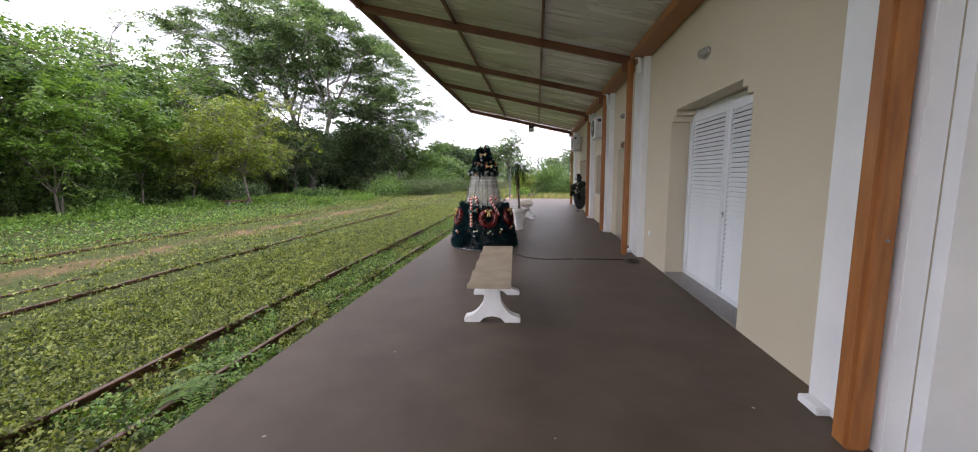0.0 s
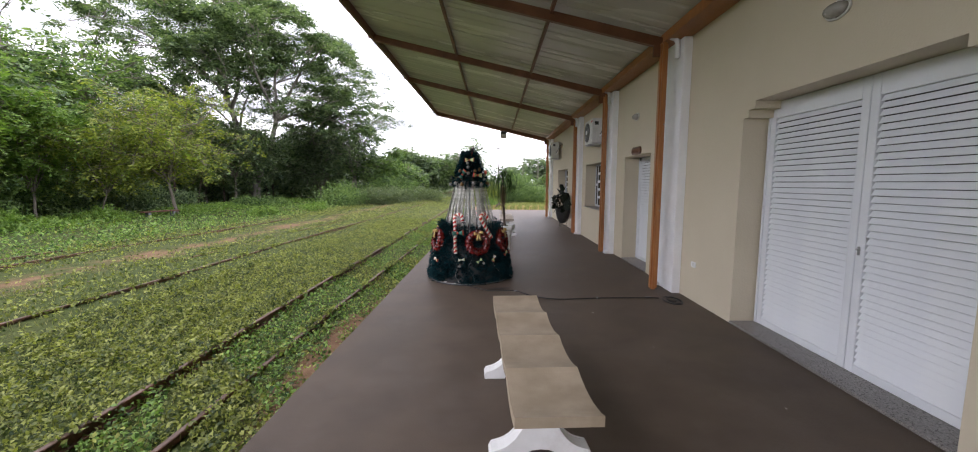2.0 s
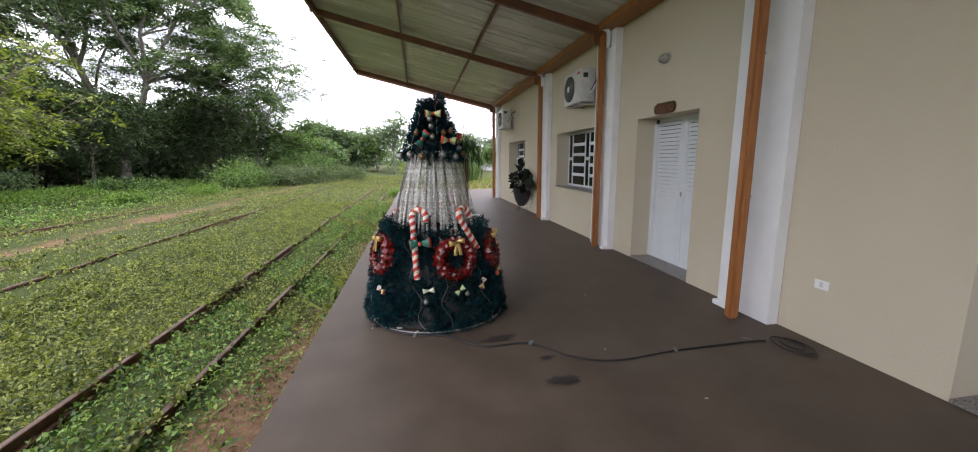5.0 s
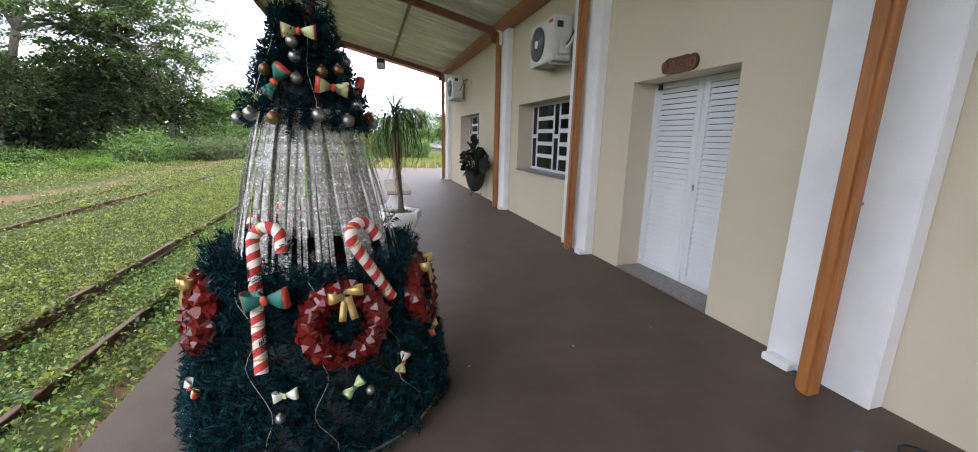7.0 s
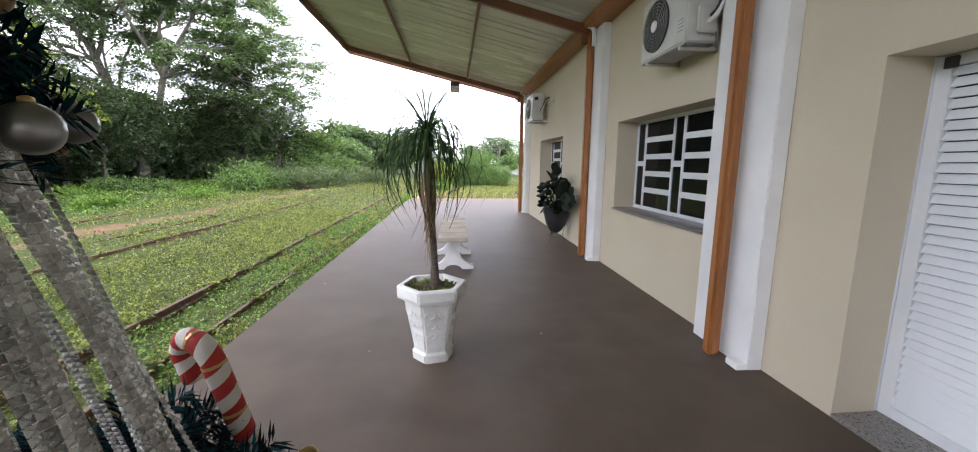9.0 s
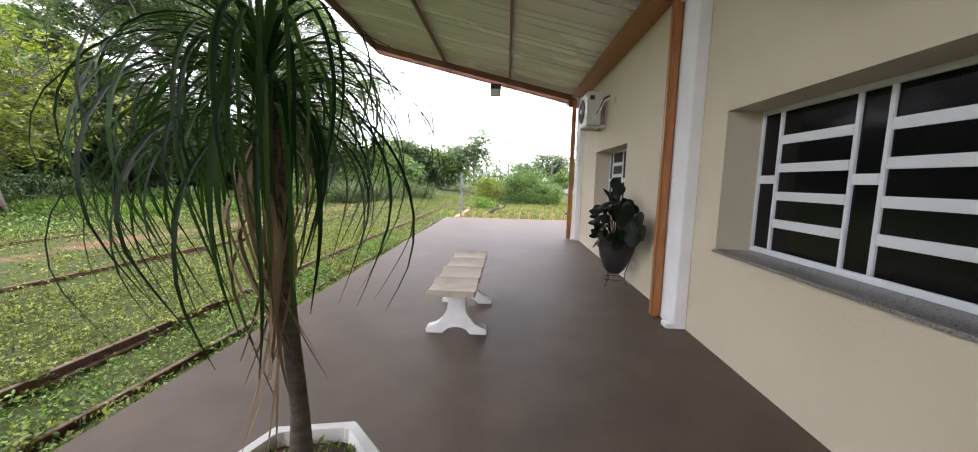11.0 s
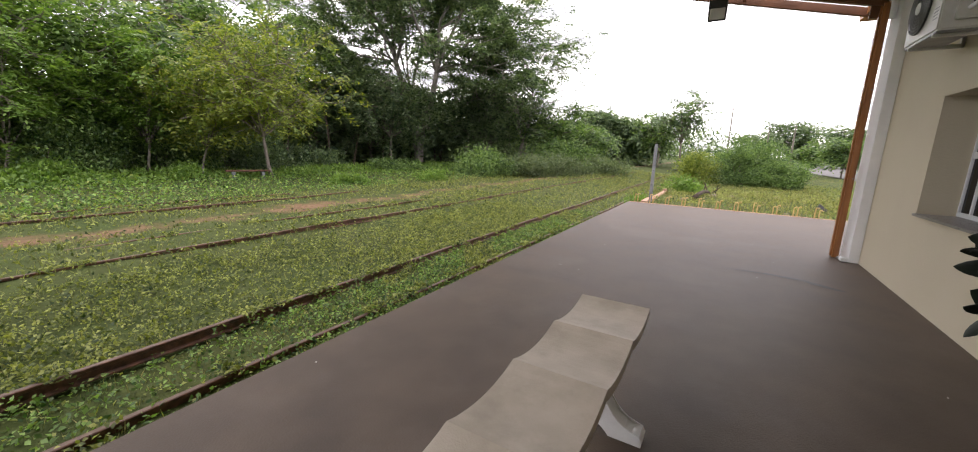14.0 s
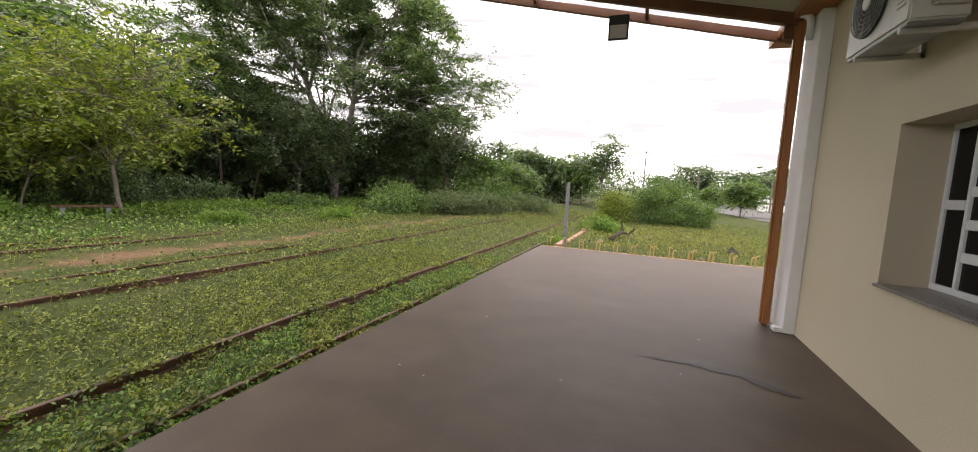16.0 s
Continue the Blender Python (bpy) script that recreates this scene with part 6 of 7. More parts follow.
def tall_tree():
    """The tree over all others: two leaning stems, pale forked limbs and flat plates of leaves."""
    rnd, rg = random.Random(5), np.random.default_rng(5)
    x, y = -25.4, 44.2
    z0 = float(ground_z(x, y)) - 0.08
    ob = empty("tree", "tall spreading tree with pale crooked limbs and flat leaf clumps", "tree", "trees beyond the tracks", at=(x, y, z0))
    bm = bmesh.new()
    tips = []
    def inside(p):
        u, v = (p.x + 25.0) / 14.4, (p.y - 42.5) / 11.5
        rho = math.hypot(u, v)
        if rho > 1:
            u, v = u / rho, v / rho
        top = 19.4 - (1.8 if u < 0 else 9.5) * u * u - 4.0 * v * v
        low = 5.2 + (13.0 * max(0.0, -u - 0.35) if u < 0 else 1.0 * u)
        p = Vector((-25.0 + 14.4 * u, 42.5 + 11.5 * v, min(max(p.z, low), top)))
        return p
    tube(bm, [(x, y, z0), (x - 0.05, y - 0.05, z0 + 0.6), (x + 0.25, y - 0.3, 2.0), (x + 0.3, y - 1.2, 4.2), (-25.5, 42.0, 6.8), (-25.7, 41.3, 8.7)], [0.60, 0.44, 0.36, 0.30, 0.25, 0.22], 12)
    tube(bm, [(x + 0.2, y - 0.25, 1.6), (-24.0, 43.6, 3.8), (-22.6, 42.7, 6.0), (-21.6, 41.9, 7.7)], [0.32, 0.26, 0.23, 0.21], 10)
    tube(bm, [(x - 0.5, y + 0.4, z0), (x - 1.3, y + 0.6, 1.8), (x - 2.0, y + 1.2, 4.4), (x - 2.6, y + 1.8, 7.0)], [0.24, 0.19, 0.17, 0.15], 9)
    A, B, C = Vector((-25.7, 41.3, 8.65)), Vector((-21.6, 41.9, 7.65)), Vector((x - 2.6, y + 1.8, 6.9))
    for start, end, r in ((A, (-28.6, 39.2, 12.8), 0.21), (A, (-22.5, 39.6, 13.0), 0.20), (A, (-30.6, 41.0, 9.4), 0.13), (A, (-25.5, 36.0, 12.0), 0.14),
                          (B, (-17.6, 42.0, 11.8), 0.19), (B, (-20.2, 44.5, 13.4), 0.19), (B, (-16.4, 40.8, 8.8), 0.14), (B, (-19.4, 37.6, 12.2), 0.15),
                          (C, (-29.0, 47.5, 12.4), 0.14), (C, (-24.5, 47.5, 13.2), 0.14), (C, (-33.0, 44.0, 11.6), 0.12),
                          (A, (-27.0, 38.0, 9.0), 0.10), (A, (-21.5, 36.5, 9.6), 0.10), (B, (-18.0, 44.5, 8.2), 0.10), (B, (-23.0, 44.0, 10.5), 0.10), (C, (-31.5, 46.0, 8.4), 0.10),
                          (A, (-24.0, 40.5, 15.0), 0.13), (B, (-14.8, 43.0, 7.2), 0.11), (C, (-27.5, 44.0, 15.4), 0.11)):
        branch(bm, start, Vector((end[0] - 1.2, end[1], end[2] * 1.08)), r * 0.85, r * 0.5, rnd, 2, tips, inside)
    # twigs that fill the dome between the limbs
    for _ in range(240):
        a, q = rnd.uniform(0, 2 * math.pi), math.sqrt(rnd.random()) * 0.98
        e = inside(Vector((-25.0 + 14.4 * q * math.cos(a), 42.5 + 11.5 * q * math.sin(a), 5.4 + 14.0 * rnd.random() ** 0.85)))
        near = min(tips[:400], key=lambda p: (p - e).length)
        tube(bm, limb_path(near, e, rnd, 0.12, 4), [0.035, 0.030, 0.024, 0.017, 0.010], 4, False)
        tips += [e, near.lerp(e, 0.6)]
    link("trunk", bm, "bark_pale", ob, "pale grey forked trunk and limbs", True)
    C = np.array([tuple(c) for c in tips])
    sprays(C, 225000, 0.20, 0.72, 0.12, "leaf_dark", ob, rg, 2.0, 0.05)


tall_tree()
tree("tree", "slender pale-barked tree with thin twiggy crown", -17.4, 50.0, 13.0, 8.0, 4.4, 0.13, 19000, 0.21, "leaf_dark", 22, limbs=15, subs=11, flat=0.18, clump=0.8, bark="bark_pale", fork=2.6, stems=3)
tree("tree", "dense dark green tree behind the lawn", -31.0, 36.0, 9.4, 6.6, 1.6, 0.26, 34000, 0.26, "leaf_dark", 23, limbs=16, subs=11, clump=1.3, flat=0.16)
tree("tree", "tall dark green tree in the woodland edge", -29.5, 28.5, 12.3, 6.6, 1.6, 0.24, 34000, 0.25, "leaf_mid", 24, limbs=16, subs=11, clump=1.2, flat=0.16)
tree("tree", "broad green tree in the woodland edge", -27.5, 21.5, 9.6, 5.6, 1.0, 0.20, 30000, 0.24, "leaf_mid", 25, limbs=16, subs=11, clump=1.0, flat=0.2)
tree("tree", "broad leafy tree in the woodland edge", -25.5, 14.5, 10.0, 6.0, 0.9, 0.20, 30000, 0.24, "leaf_mid", 26, limbs=16, subs=11, clump=1.0, flat=0.2)
tree("tree", "green tree in the woodland edge", -25.0, 5.0, 9.2, 5.5, 1.0, 0.22, 12000, 0.28, "leaf_mid", 27, limbs=10, subs=8, clump=1.1, flat=0.3)
tree("tree", "slim young tree with bright green leaves", -22.6, 21.4, 6.4, 3.0, 0.9, 0.07, 18000, 0.15, "leaf_bright", 28, limbs=12, subs=8, clump=0.6, flat=0.22, fork=1.5, droop=0.2, lean=(-0.4, 0.2))
tree("tree", "young green tree with a forked trunk", -22.0, 16.6, 6.6, 3.4, 0.8, 0.07, 18000, 0.15, "leaf_bright", 29, limbs=12, subs=8, clump=0.65, flat=0.22, fork=1.2, stems=2)
tree("tree", "young yellow-green tree with loose drooping leaves", -18.3, 24.7, 7.0, 4.0, 1.3, 0.09, 15000, 0.15, "leaf_yellow", 30, limbs=18, subs=9, clump=0.48, flat=0.26, fork=2.0, lean=(-0.3, -0.15), droop=0.35)
tree("tree", "young yellowish tree with a slanting trunk", -20.8, 22.8, 6.4, 3.0, 0.9, 0.05, 12000, 0.15, "leaf_yellow", 31, limbs=12, subs=7, clump=0.55, flat=0.3, fork=1.4, lean=(0.1, 0.2), droop=0.3)
tree("tree", "dark green tree with low branches beside the tall tree", -28.2, 40.5, 9.0, 5.6, 0.3, 0.18, 30000, 0.23, "leaf_dark", 32, limbs=14, subs=11, clump=1.1, flat=0.2, fork=1.2, droop=0.2)
tree("tree", "dark green low-branched tree under the tall tree", -20.0, 47.5, 9.0, 5.0, 0.3, 0.16, 26000, 0.23, "leaf_dark", 41, limbs=13, subs=10, clump=1.0, flat=0.2, fork=1.2, droop=0.2)
tree("tree", "drooping dark tree close to the tall trunk", -24.2, 39.0, 7.6, 4.8, 1.4, 0.13, 32000, 0.19, "leaf_dark", 42, limbs=14, subs=10, clump=0.85, flat=0.22, fork=2.4, droop=0.3)
tree("tree", "dark tree filling the wood behind the tall tree", -31.0, 49.0, 8.0, 6.0, 0.3, 0.2, 20000, 0.26, "leaf_dark", 43, limbs=12, subs=9, clump=1.3, flat=0.25, fork=1.5)
tree("tree", "dark tree filling the wood behind the tall tree", -22.5, 52.5, 10.0, 6.2, 0.3, 0.2, 24000, 0.26, "leaf_dark", 44, limbs=12, subs=9, clump=1.3, flat=0.25, fork=1.5)
tree("tree", "rounded green tree at the wood's corner", -15.0, 52.0, 7.0, 4.6, 0.8, 0.18, 16000, 0.28, "leaf_mid", 33, limbs=9, subs=6, clump=1.4, flat=0.45)
tree("tree", "green bushy tree at the wood's corner", -12.6, 57.0, 5.0, 3.4, 0.6, 0.15, 12000, 0.28, "leaf_mid", 34, limbs=8, subs=6, clump=1.2, flat=0.45)
tree("tree", "rounded dark green tree at the lawn's far end", -17.6, 78.0, 8.0, 5.8, 1.2, 0.25, 34000, 0.34, "leaf_dark", 35, limbs=9, subs=6, clump=2.0, flat=0.4, stems=3)
tree("tree", "rounded dark green tree at the lawn's far end", -12.4, 80.0, 7.4, 5.0, 1.0, 0.25, 30000, 0.34, "leaf_dark", 36, limbs=9, subs=6, clump=1.9, flat=0.4, stems=3)
tree("tree", "thin open-crowned tree rising over the shrubs", -4.4, 72.0, 10.2, 4.0, 4.4, 0.16, 5200, 0.36, "leaf_dark", 37, limbs=8, subs=5, clump=1.0, flat=0.3)
tree("tree", "thin open-crowned tree rising over the shrubs", -7.6, 76.0, 8.6, 3.6, 3.0, 0.14, 4200, 0.36, "leaf_mid", 38, limbs=7, subs=5, clump=0.9, flat=0.35)
tree("tree", "small rounded street tree beside the road", 11.6, 68.0, 4.5, 2.4, 1.5, 0.09, 6000, 0.28, "leaf_mid", 39, limbs=8, subs=5, clump=0.75, flat=0.6, group="street trees")
tree("tree", "small rounded street tree beside the road", 9.6, 74.0, 3.9, 1.9, 1.3, 0.08, 4000, 0.28, "leaf_mid", 40, limbs=7, subs=5, clump=0.65, flat=0.6, group="street trees")
for i, (x, y, h, r) in enumerate(((14, 128, 9.5, 6.5), (22, 118, 8.5, 6.0), (30, 124, 10, 7), (38, 118, 9, 7), (8, 142, 8, 6))):
    tree("tree", "broad dark street tree far along the road", x, y, h, r, 2.2, 0.3, 5500, 0.6, "leaf_dark", 60 + i, limbs=8, subs=5, clump=2.0, flat=0.45, group="street trees")

for i, (x, y, rx, ry, h, n, lf, mt, words) in enumerate((
        (-13.6, 36.0, 2.2, 2.0, 1.9, 9000, 0.16, "leaf_mid", "rounded green bush at the wood's edge"),
        (-11.8, 39.5, 2.6, 2.4, 1.6, 9000, 0.17, "leaf_grey", "scrubby grey-green bush beside the lawn"),
        (-10.4, 43.5, 2.6, 2.4, 1.7, 8000, 0.18, "leaf_grey", "scrubby grey-green bush beside the lawn"),
        (-12.0, 47.5, 3.0, 2.6, 2.9, 9000, 0.2, "leaf_mid", "tall green bush beside the lawn"),
        (-8.6, 49.0, 2.2, 2.6, 1.6, 6000, 0.2, "leaf_grey", "scrubby grey-green bush beside the lawn"),
        (-19.4, 34.5, 2.0, 1.8, 1.0, 6000, 0.16, "leaf_mid", "low green bush under the trees"),
        (-24.5, 31.0, 2.6, 2.4, 1.4, 8000, 0.18, "leaf_dark", "dark bush under the trees"),
        (-23.8, 26.0, 2.2, 2.6, 2.7, 12000, 0.17, "leaf_dark", "dark bush under the trees"),
        (-24.6, 22.0, 2.0, 2.4, 3.4, 14000, 0.17, "leaf_mid", "green bush under the trees"),
        (-23.0, 18.0, 2.0, 2.6, 3.1, 14000, 0.17, "leaf_mid", "leafy green bush under the trees"),
        (-22.2, 11.5, 2.0, 2.8, 3.2, 13000, 0.18, "leaf_mid", "leafy green bush under the trees"),
        (-19.8, 17.2, 1.1, 1.3, 0.9, 4000, 0.14, "leaf_bright", "small bright green bush"),
        (-19.6, 21.2, 0.9, 1.0, 0.8, 2600, 0.12, "leaf_bright", "small bright green bush"),
        (-14.0, 25.6, 0.9, 0.8, 0.55, 2600, 0.12, "leaf_bright", "low bright green weed clump"),
        (-12.8, 30.8, 1.4, 1.1, 0.6, 3600, 0.12, "leaf_bright", "low bright green weed clump"),
        (2.3, 46.0, 2.1, 1.9, 3.9, 26000, 0.12, "leaf_mid", "feathery green thorn bush"),
        (4.2, 45.4, 1.4, 1.4, 2.2, 12000, 0.12, "leaf_mid", "feathery green thorn bush"),
        (-0.6, 47.0, 1.5, 1.6, 2.7, 9000, 0.13, "leaf_yellow", "tall yellow-green thorn bush with loose shoots"),
        (2.6, 53.0, 2.2, 2.2, 3.4, 8000, 0.16, "leaf_mid", "tall green thorn bush"),
        (-0.6, 33.0, 0.9, 0.8, 0.8, 2600, 0.11, "leaf_bright", "leafy green weed clump by the bank"),
        (-1.9, 30.2, 0.6, 0.8, 0.6, 2000, 0.10, "leaf_bright", "leafy green weed clump by the low wall"))):
    shrub(words, x, y, rx, ry, h, n, lf, mt, 200 + i)


def woodland():
    """The depth of the wood behind the first trees."""
    rg = np.random.default_rng(91)
    C = []
    for _ in range(1500):
        y = rg.uniform(-14, 75)
        x = rg.uniform(-46, -29.5) + 0.10 * max(0.0, y - 40)
        C.append((x, y, -0.4 + rg.uniform(0.2, 5.4) * (0.75 + 0.25 * math.sin(y * 0.5))))
    for _ in range(520):
        x = rg.uniform(-80, 2)
        C.append((x, 92 + rg.uniform(0, 16), rg.uniform(0.2, 6.0)))
    for _ in range(330):
        x = rg.uniform(-22, -8)
        C.append((x, rg.uniform(76, 88), rg.uniform(1.2, 6.2 - 0.05 * (x + 15.5) ** 2)))
    for _ in range(700):
        C.append((rg.uniform(-30, 110), rg.uniform(152, 175), rg.uniform(0.0, 4.0)))
    for _ in range(420):
        y = rg.uniform(34, 64)
        C.append((rg.uniform(-40, -27) + 0.25 * (y - 34), y, rg.uniform(0.3, 6.2)))
    for _ in range(420):
        a = rg.uniform(-2.9, -0.3)
        r = rg.uniform(75, 95)
        C.append((r * math.cos(a) * 1.4, r * math.sin(a), rg.uniform(0, 7)))
    C = np.array(C)
    per = 28
    P = (C[:, None, :] + rg.normal(0, 1, (len(C), per, 3)) * np.array([1.2, 1.2, 0.7])).reshape(-1, 3)
    P[:, 2] = np.maximum(P[:, 2], -0.35)
    n = len(P)
    ln = 0.62 * rg.uniform(0.6, 1.4, n)
    tagged(leaf_object("woodland", P, rg.normal(0, 1, (n, 3)), rg.normal(0, 0.6, (n, 3)) + np.array([0, 0, 1]), ln, ln * 0.5, "leaf_dark"),
           "dense dark woodland behind the lawn", "woodland", kind="stuff")
    bm = bmesh.new()
    rnd = random.Random(17)
    for _ in range(170):
        y = rnd.uniform(-10, 70)
        x = rnd.uniform(-38, -25.5) + 0.10 * max(0, y - 40)
        z = -0.4
        h = rnd.uniform(3, 6)
        tube(bm, limb_path((x, y, z), (x + rnd.uniform(-0.8, 0.8), y + rnd.uniform(-0.8, 0.8), z + h), rnd, 0.06, 4), [0.09, 0.08, 0.07, 0.055, 0.04], 5, False)
    tagged(link("woodland_trunks", bm, "soil"), "many thin dark trunks inside the wood", "trunks", kind="stuff")


woodland()


# ---- grass and weeds ----
def patchy(x, y):
    return 0.5 + 0.25 * np.sin(x * 1.7 + 0.6 * np.sin(y * 0.9)) * np.cos(y * 1.1 + 0.8 * np.sin(x * 0.8)) + 0.25 * np.sin(x * 0.43 + y * 0.37 + 1.2)


def tuft(x, y):
    """Small hummocks in the weeds, about a hand wide."""
    v = np.sin(x * 9.1 + 2.0 * np.sin(y * 4.3)) * np.sin(y * 8.3 + 2.0 * np.sin(x * 3.7)) + 0.6 * np.sin(x * 17.0 + y * 5.0) * np.sin(y * 15.0 - x * 4.0)
    return np.clip(0.5 + 0.4 * v, 0, 1)


def scatter(rg, n, x0, x1, y0, y1, thin=0.25):
    x, y = rg.uniform(x0, x1, n), rg.uniform(y0, y1, n)
    keep = rg.random(n) < (thin + (1 - thin) * patchy(x, y)) * (0.14 + 0.86 * tuft(x, y))
    keep &= ~((x > EDGE_X - 0.03) & (y < 25.87))
    keep &= rg.random(n) > 0.97 * np.exp(-(((x + 2.22) / 0.50) ** 4 + ((y - 7.5) / 1.35) ** 4)) * (0.65 + 0.35 * np.sin(x * 11 + y * 7))
    worn = np.exp(-((x + 9.8) / 0.9) ** 2) * 0.9 + np.exp(-((x + 1.9) / 0.28) ** 2) * (0.35 + 0.6 * (np.sin(y * 0.8 + 1.0) > 0.2))
    keep &= rg.random(n) > worn
    for rx in (-3.86, -2.88, -7.22, -8.41):
        keep &= (np.abs(x - rx) > 0.04) | (rg.random(n) < 0.35)
    return x[keep], y[keep]


def lawn():
    rg = np.random.default_rng(44)
    zones = ((250000, -6.6, -1.6, 0.0, 14.0, 0.049), (190000, -6.6, -1.6, 14.0, 27.0, 0.045), (80000, -14.0, -6.6, 0.0, 28.0, 0.064),
             (66000, -22.5, -12.0, 2.0, 44.0, 0.10), (90000, -12.0, -1.5, 27.0, 60.0, 0.075), (70000, -1.2, 9.0, 25.6, 50.0, 0.065))
    B, A, N, L = [], [], [], []
    for n, x0, x1, y0, y1, s in zones:
        x, y = scatter(rg, n, x0, x1, y0, y1)
        k = len(x)
        z = ground_z(x, y) + rg.random(k) ** 1.5 * s * (0.35 + 3.3 * tuft(x, y))
        B.append(np.stack([x, y, z], -1))
        a = rg.normal(0, 1, (k, 3))
        a[:, 2] = np.abs(a[:, 2]) * 0.55 + 0.15
        A.append(a)
        N.append(rg.normal(0, 0.5, (k, 3)) + np.array([0, 0, 1]))
        L.append(s * rg.uniform(0.55, 1.35, k))
    L = np.concatenate(L)
    B, A, N = np.concatenate(B), np.concatenate(A), np.concatenate(N)
    strip = (B[:, 0] > -3.85) & (B[:, 1] > 3.0) & (B[:, 1] < 27) & (np.sin(B[:, 1] * 0.9) + np.sin(B[:, 1] * 2.3 + B[:, 0] * 3) > -0.9)
    lush = (strip & (rg.random(len(B)) < 0.75)) | ((B[:, 0] < -12.2) & (B[:, 1] < 46) & (rg.random(len(B)) < 0.8))
    for nm, sel, mt, words in (("lawn_weeds", ~lush, "weed", "low broad-leaved green weeds covering the lawn"), ("lush_weeds", lush, "weed_lush", "fresh green weeds by the platform and along the wood")):
        tagged(leaf_object(nm, B[sel], A[sel], N[sel], L[sel], L[sel] * 0.62, mt, fold=0.25), words, "weeds", kind="stuff")
    B, A, L = [], [], []
    for n, x0, x1, y0, y1, s in ((70000, -9.5, -1.6, 0.0, 27.0, 0.10), (16000, -14.0, -9.0, 0.0, 30.0, 0.13), (48000, -14.0, -1.5, 27.0, 60.0, 0.20),
                                 (80000, -1.2, 6.0, 25.87, 46.0, 0.17), (30000, 5.0, 14.0, 25.0, 70.0, 0.14)):
        x, y = scatter(rg, n, x0, x1, y0, y1, 0.15)
        k = len(x)
        B.append(np.stack([x, y, ground_z(x, y) - 0.01], -1))
        a = rg.normal(0, 0.42, (k, 3))
        a[:, 2] = 1
        A.append(a)
        L.append(s * rg.uniform(0.4, 1.4, k))
    B, A, L = np.concatenate(B), np.concatenate(A), np.concatenate(L)
    half = rg.random(len(B)) < 0.55
    for nm, sel, mt, words in (("grass_blades", ~half, "weed", "thin green grass blades among the weeds"), ("dry_grass", half, "straw", "thin straw-coloured grass among the weeds")):
        b = B[sel]
        tagged(leaf_object(nm, b, A[sel], rg.normal(0, 1, (len(b), 3)), L[sel], 0.006 + 0.02 * L[sel], mt), words, "grass", kind="stuff")
    # weeds that have grown over the rails
    B = []
    for rx, share, rz in ((-3.80, 0.42, -0.61), (-2.88, 0.34, -0.64), (-7.21, 0.30, -0.47), (-8.41, 0.30, -0.46)):
        n = 9000
        y = rg.uniform(1.0, 26.0, n)
        over = 0.5 + 0.5 * np.sin(y * 2.1 + rx) * np.sin(y * 0.83 + 2 * rx) + 0.25 * np.sin(y * 7.3)
        y = y[over > np.quantile(over, 1 - share)]
        k = len(y)
        if rx > -3:
            xx = np.interp(y, [-12, 3, 10, 17, 30], [-3.0, -2.93, -2.92, -2.84, -2.76])
        elif rx > -4:
            xx = np.interp(y, [-12, 3, 17, 62], [-3.72, -3.79, -3.88, -4.1])
        else:
            xx = rx
        B.append(np.stack([xx + rg.normal(0, 0.05, k), y, rz + rg.random(k) * 0.075], -1))
    B = np.concatenate(B)
    k = len(B)
    a = rg.normal(0, 1, (k, 3))
    a[:, 2] = np.abs(a[:, 2]) * 0.5 + 0.1
    ln = 0.05 * rg.uniform(0.6, 1.4, k)
    tagged(leaf_object("rail_weeds", B, a, rg.normal(0, 0.5, (k, 3)) + np.array([0, 0, 1]), ln, ln * 0.55, "weed", fold=0.25), "low green weeds grown over the old rails", "weeds", kind="stuff")
    # fringe that hangs against the platform edge
    n = 12000
    y = rg.uniform(1.0, 25.5, n)
    n_keep = rg.random(n) < (0.35 + 0.5 * (np.sin(y * 1.3) > -0.1)) * (1 - 0.8 * np.exp(-((y - 7.6) / 1.2) ** 4))
    y = y[n_keep]
    k = len(y)
    x = EDGE_X - 0.04 - np.abs(rg.normal(0, 0.16, k))
    b = np.stack([x, y, ground_z(x, y) + rg.random(k) * 0.10], -1)
    a = rg.normal(0, 0.5, (k, 3)) + np.array([-0.15, 0, 0.8])
    ln = rg.uniform(0.06, 0.20, k) * (0.7 + 0.9 * (np.sin(y * 2.7) * np.sin(y * 1.1) > 0.25))
    tagged(leaf_object("edge_weeds", b, a, rg.normal(0, 1, (k, 3)), ln, ln * 0.18 + 0.006, "weed"), "longer green weeds along the platform edge", "weeds", kind="stuff")
    # undergrowth along the wood
    n = 26000
    y = rg.uniform(2, 46, n)
    x = -20.4 + rg.normal(0, 1.4, n) - 0.10 * np.maximum(0, y - 30) + 0.7 * np.sin(y * 0.8)
    z = ground_z(x, y) + rg.random(n) * 0.45 * (0.3 + 0.7 * patchy(x, y * 1.4))
    ln = rg.uniform(0.07, 0.2, n)
    tagged(leaf_object("undergrowth", np.stack([x, y, z], -1), rg.normal(0, 1, (n, 3)) + np.array([0, 0, 0.4]), rg.normal(0, 0.5, (n, 3)) + np.array([0, 0, 1]), ln, ln * 0.55, "leaf_bright"),
           "knee-high leafy undergrowth along the wood", "undergrowth", kind="stuff")


lawn()


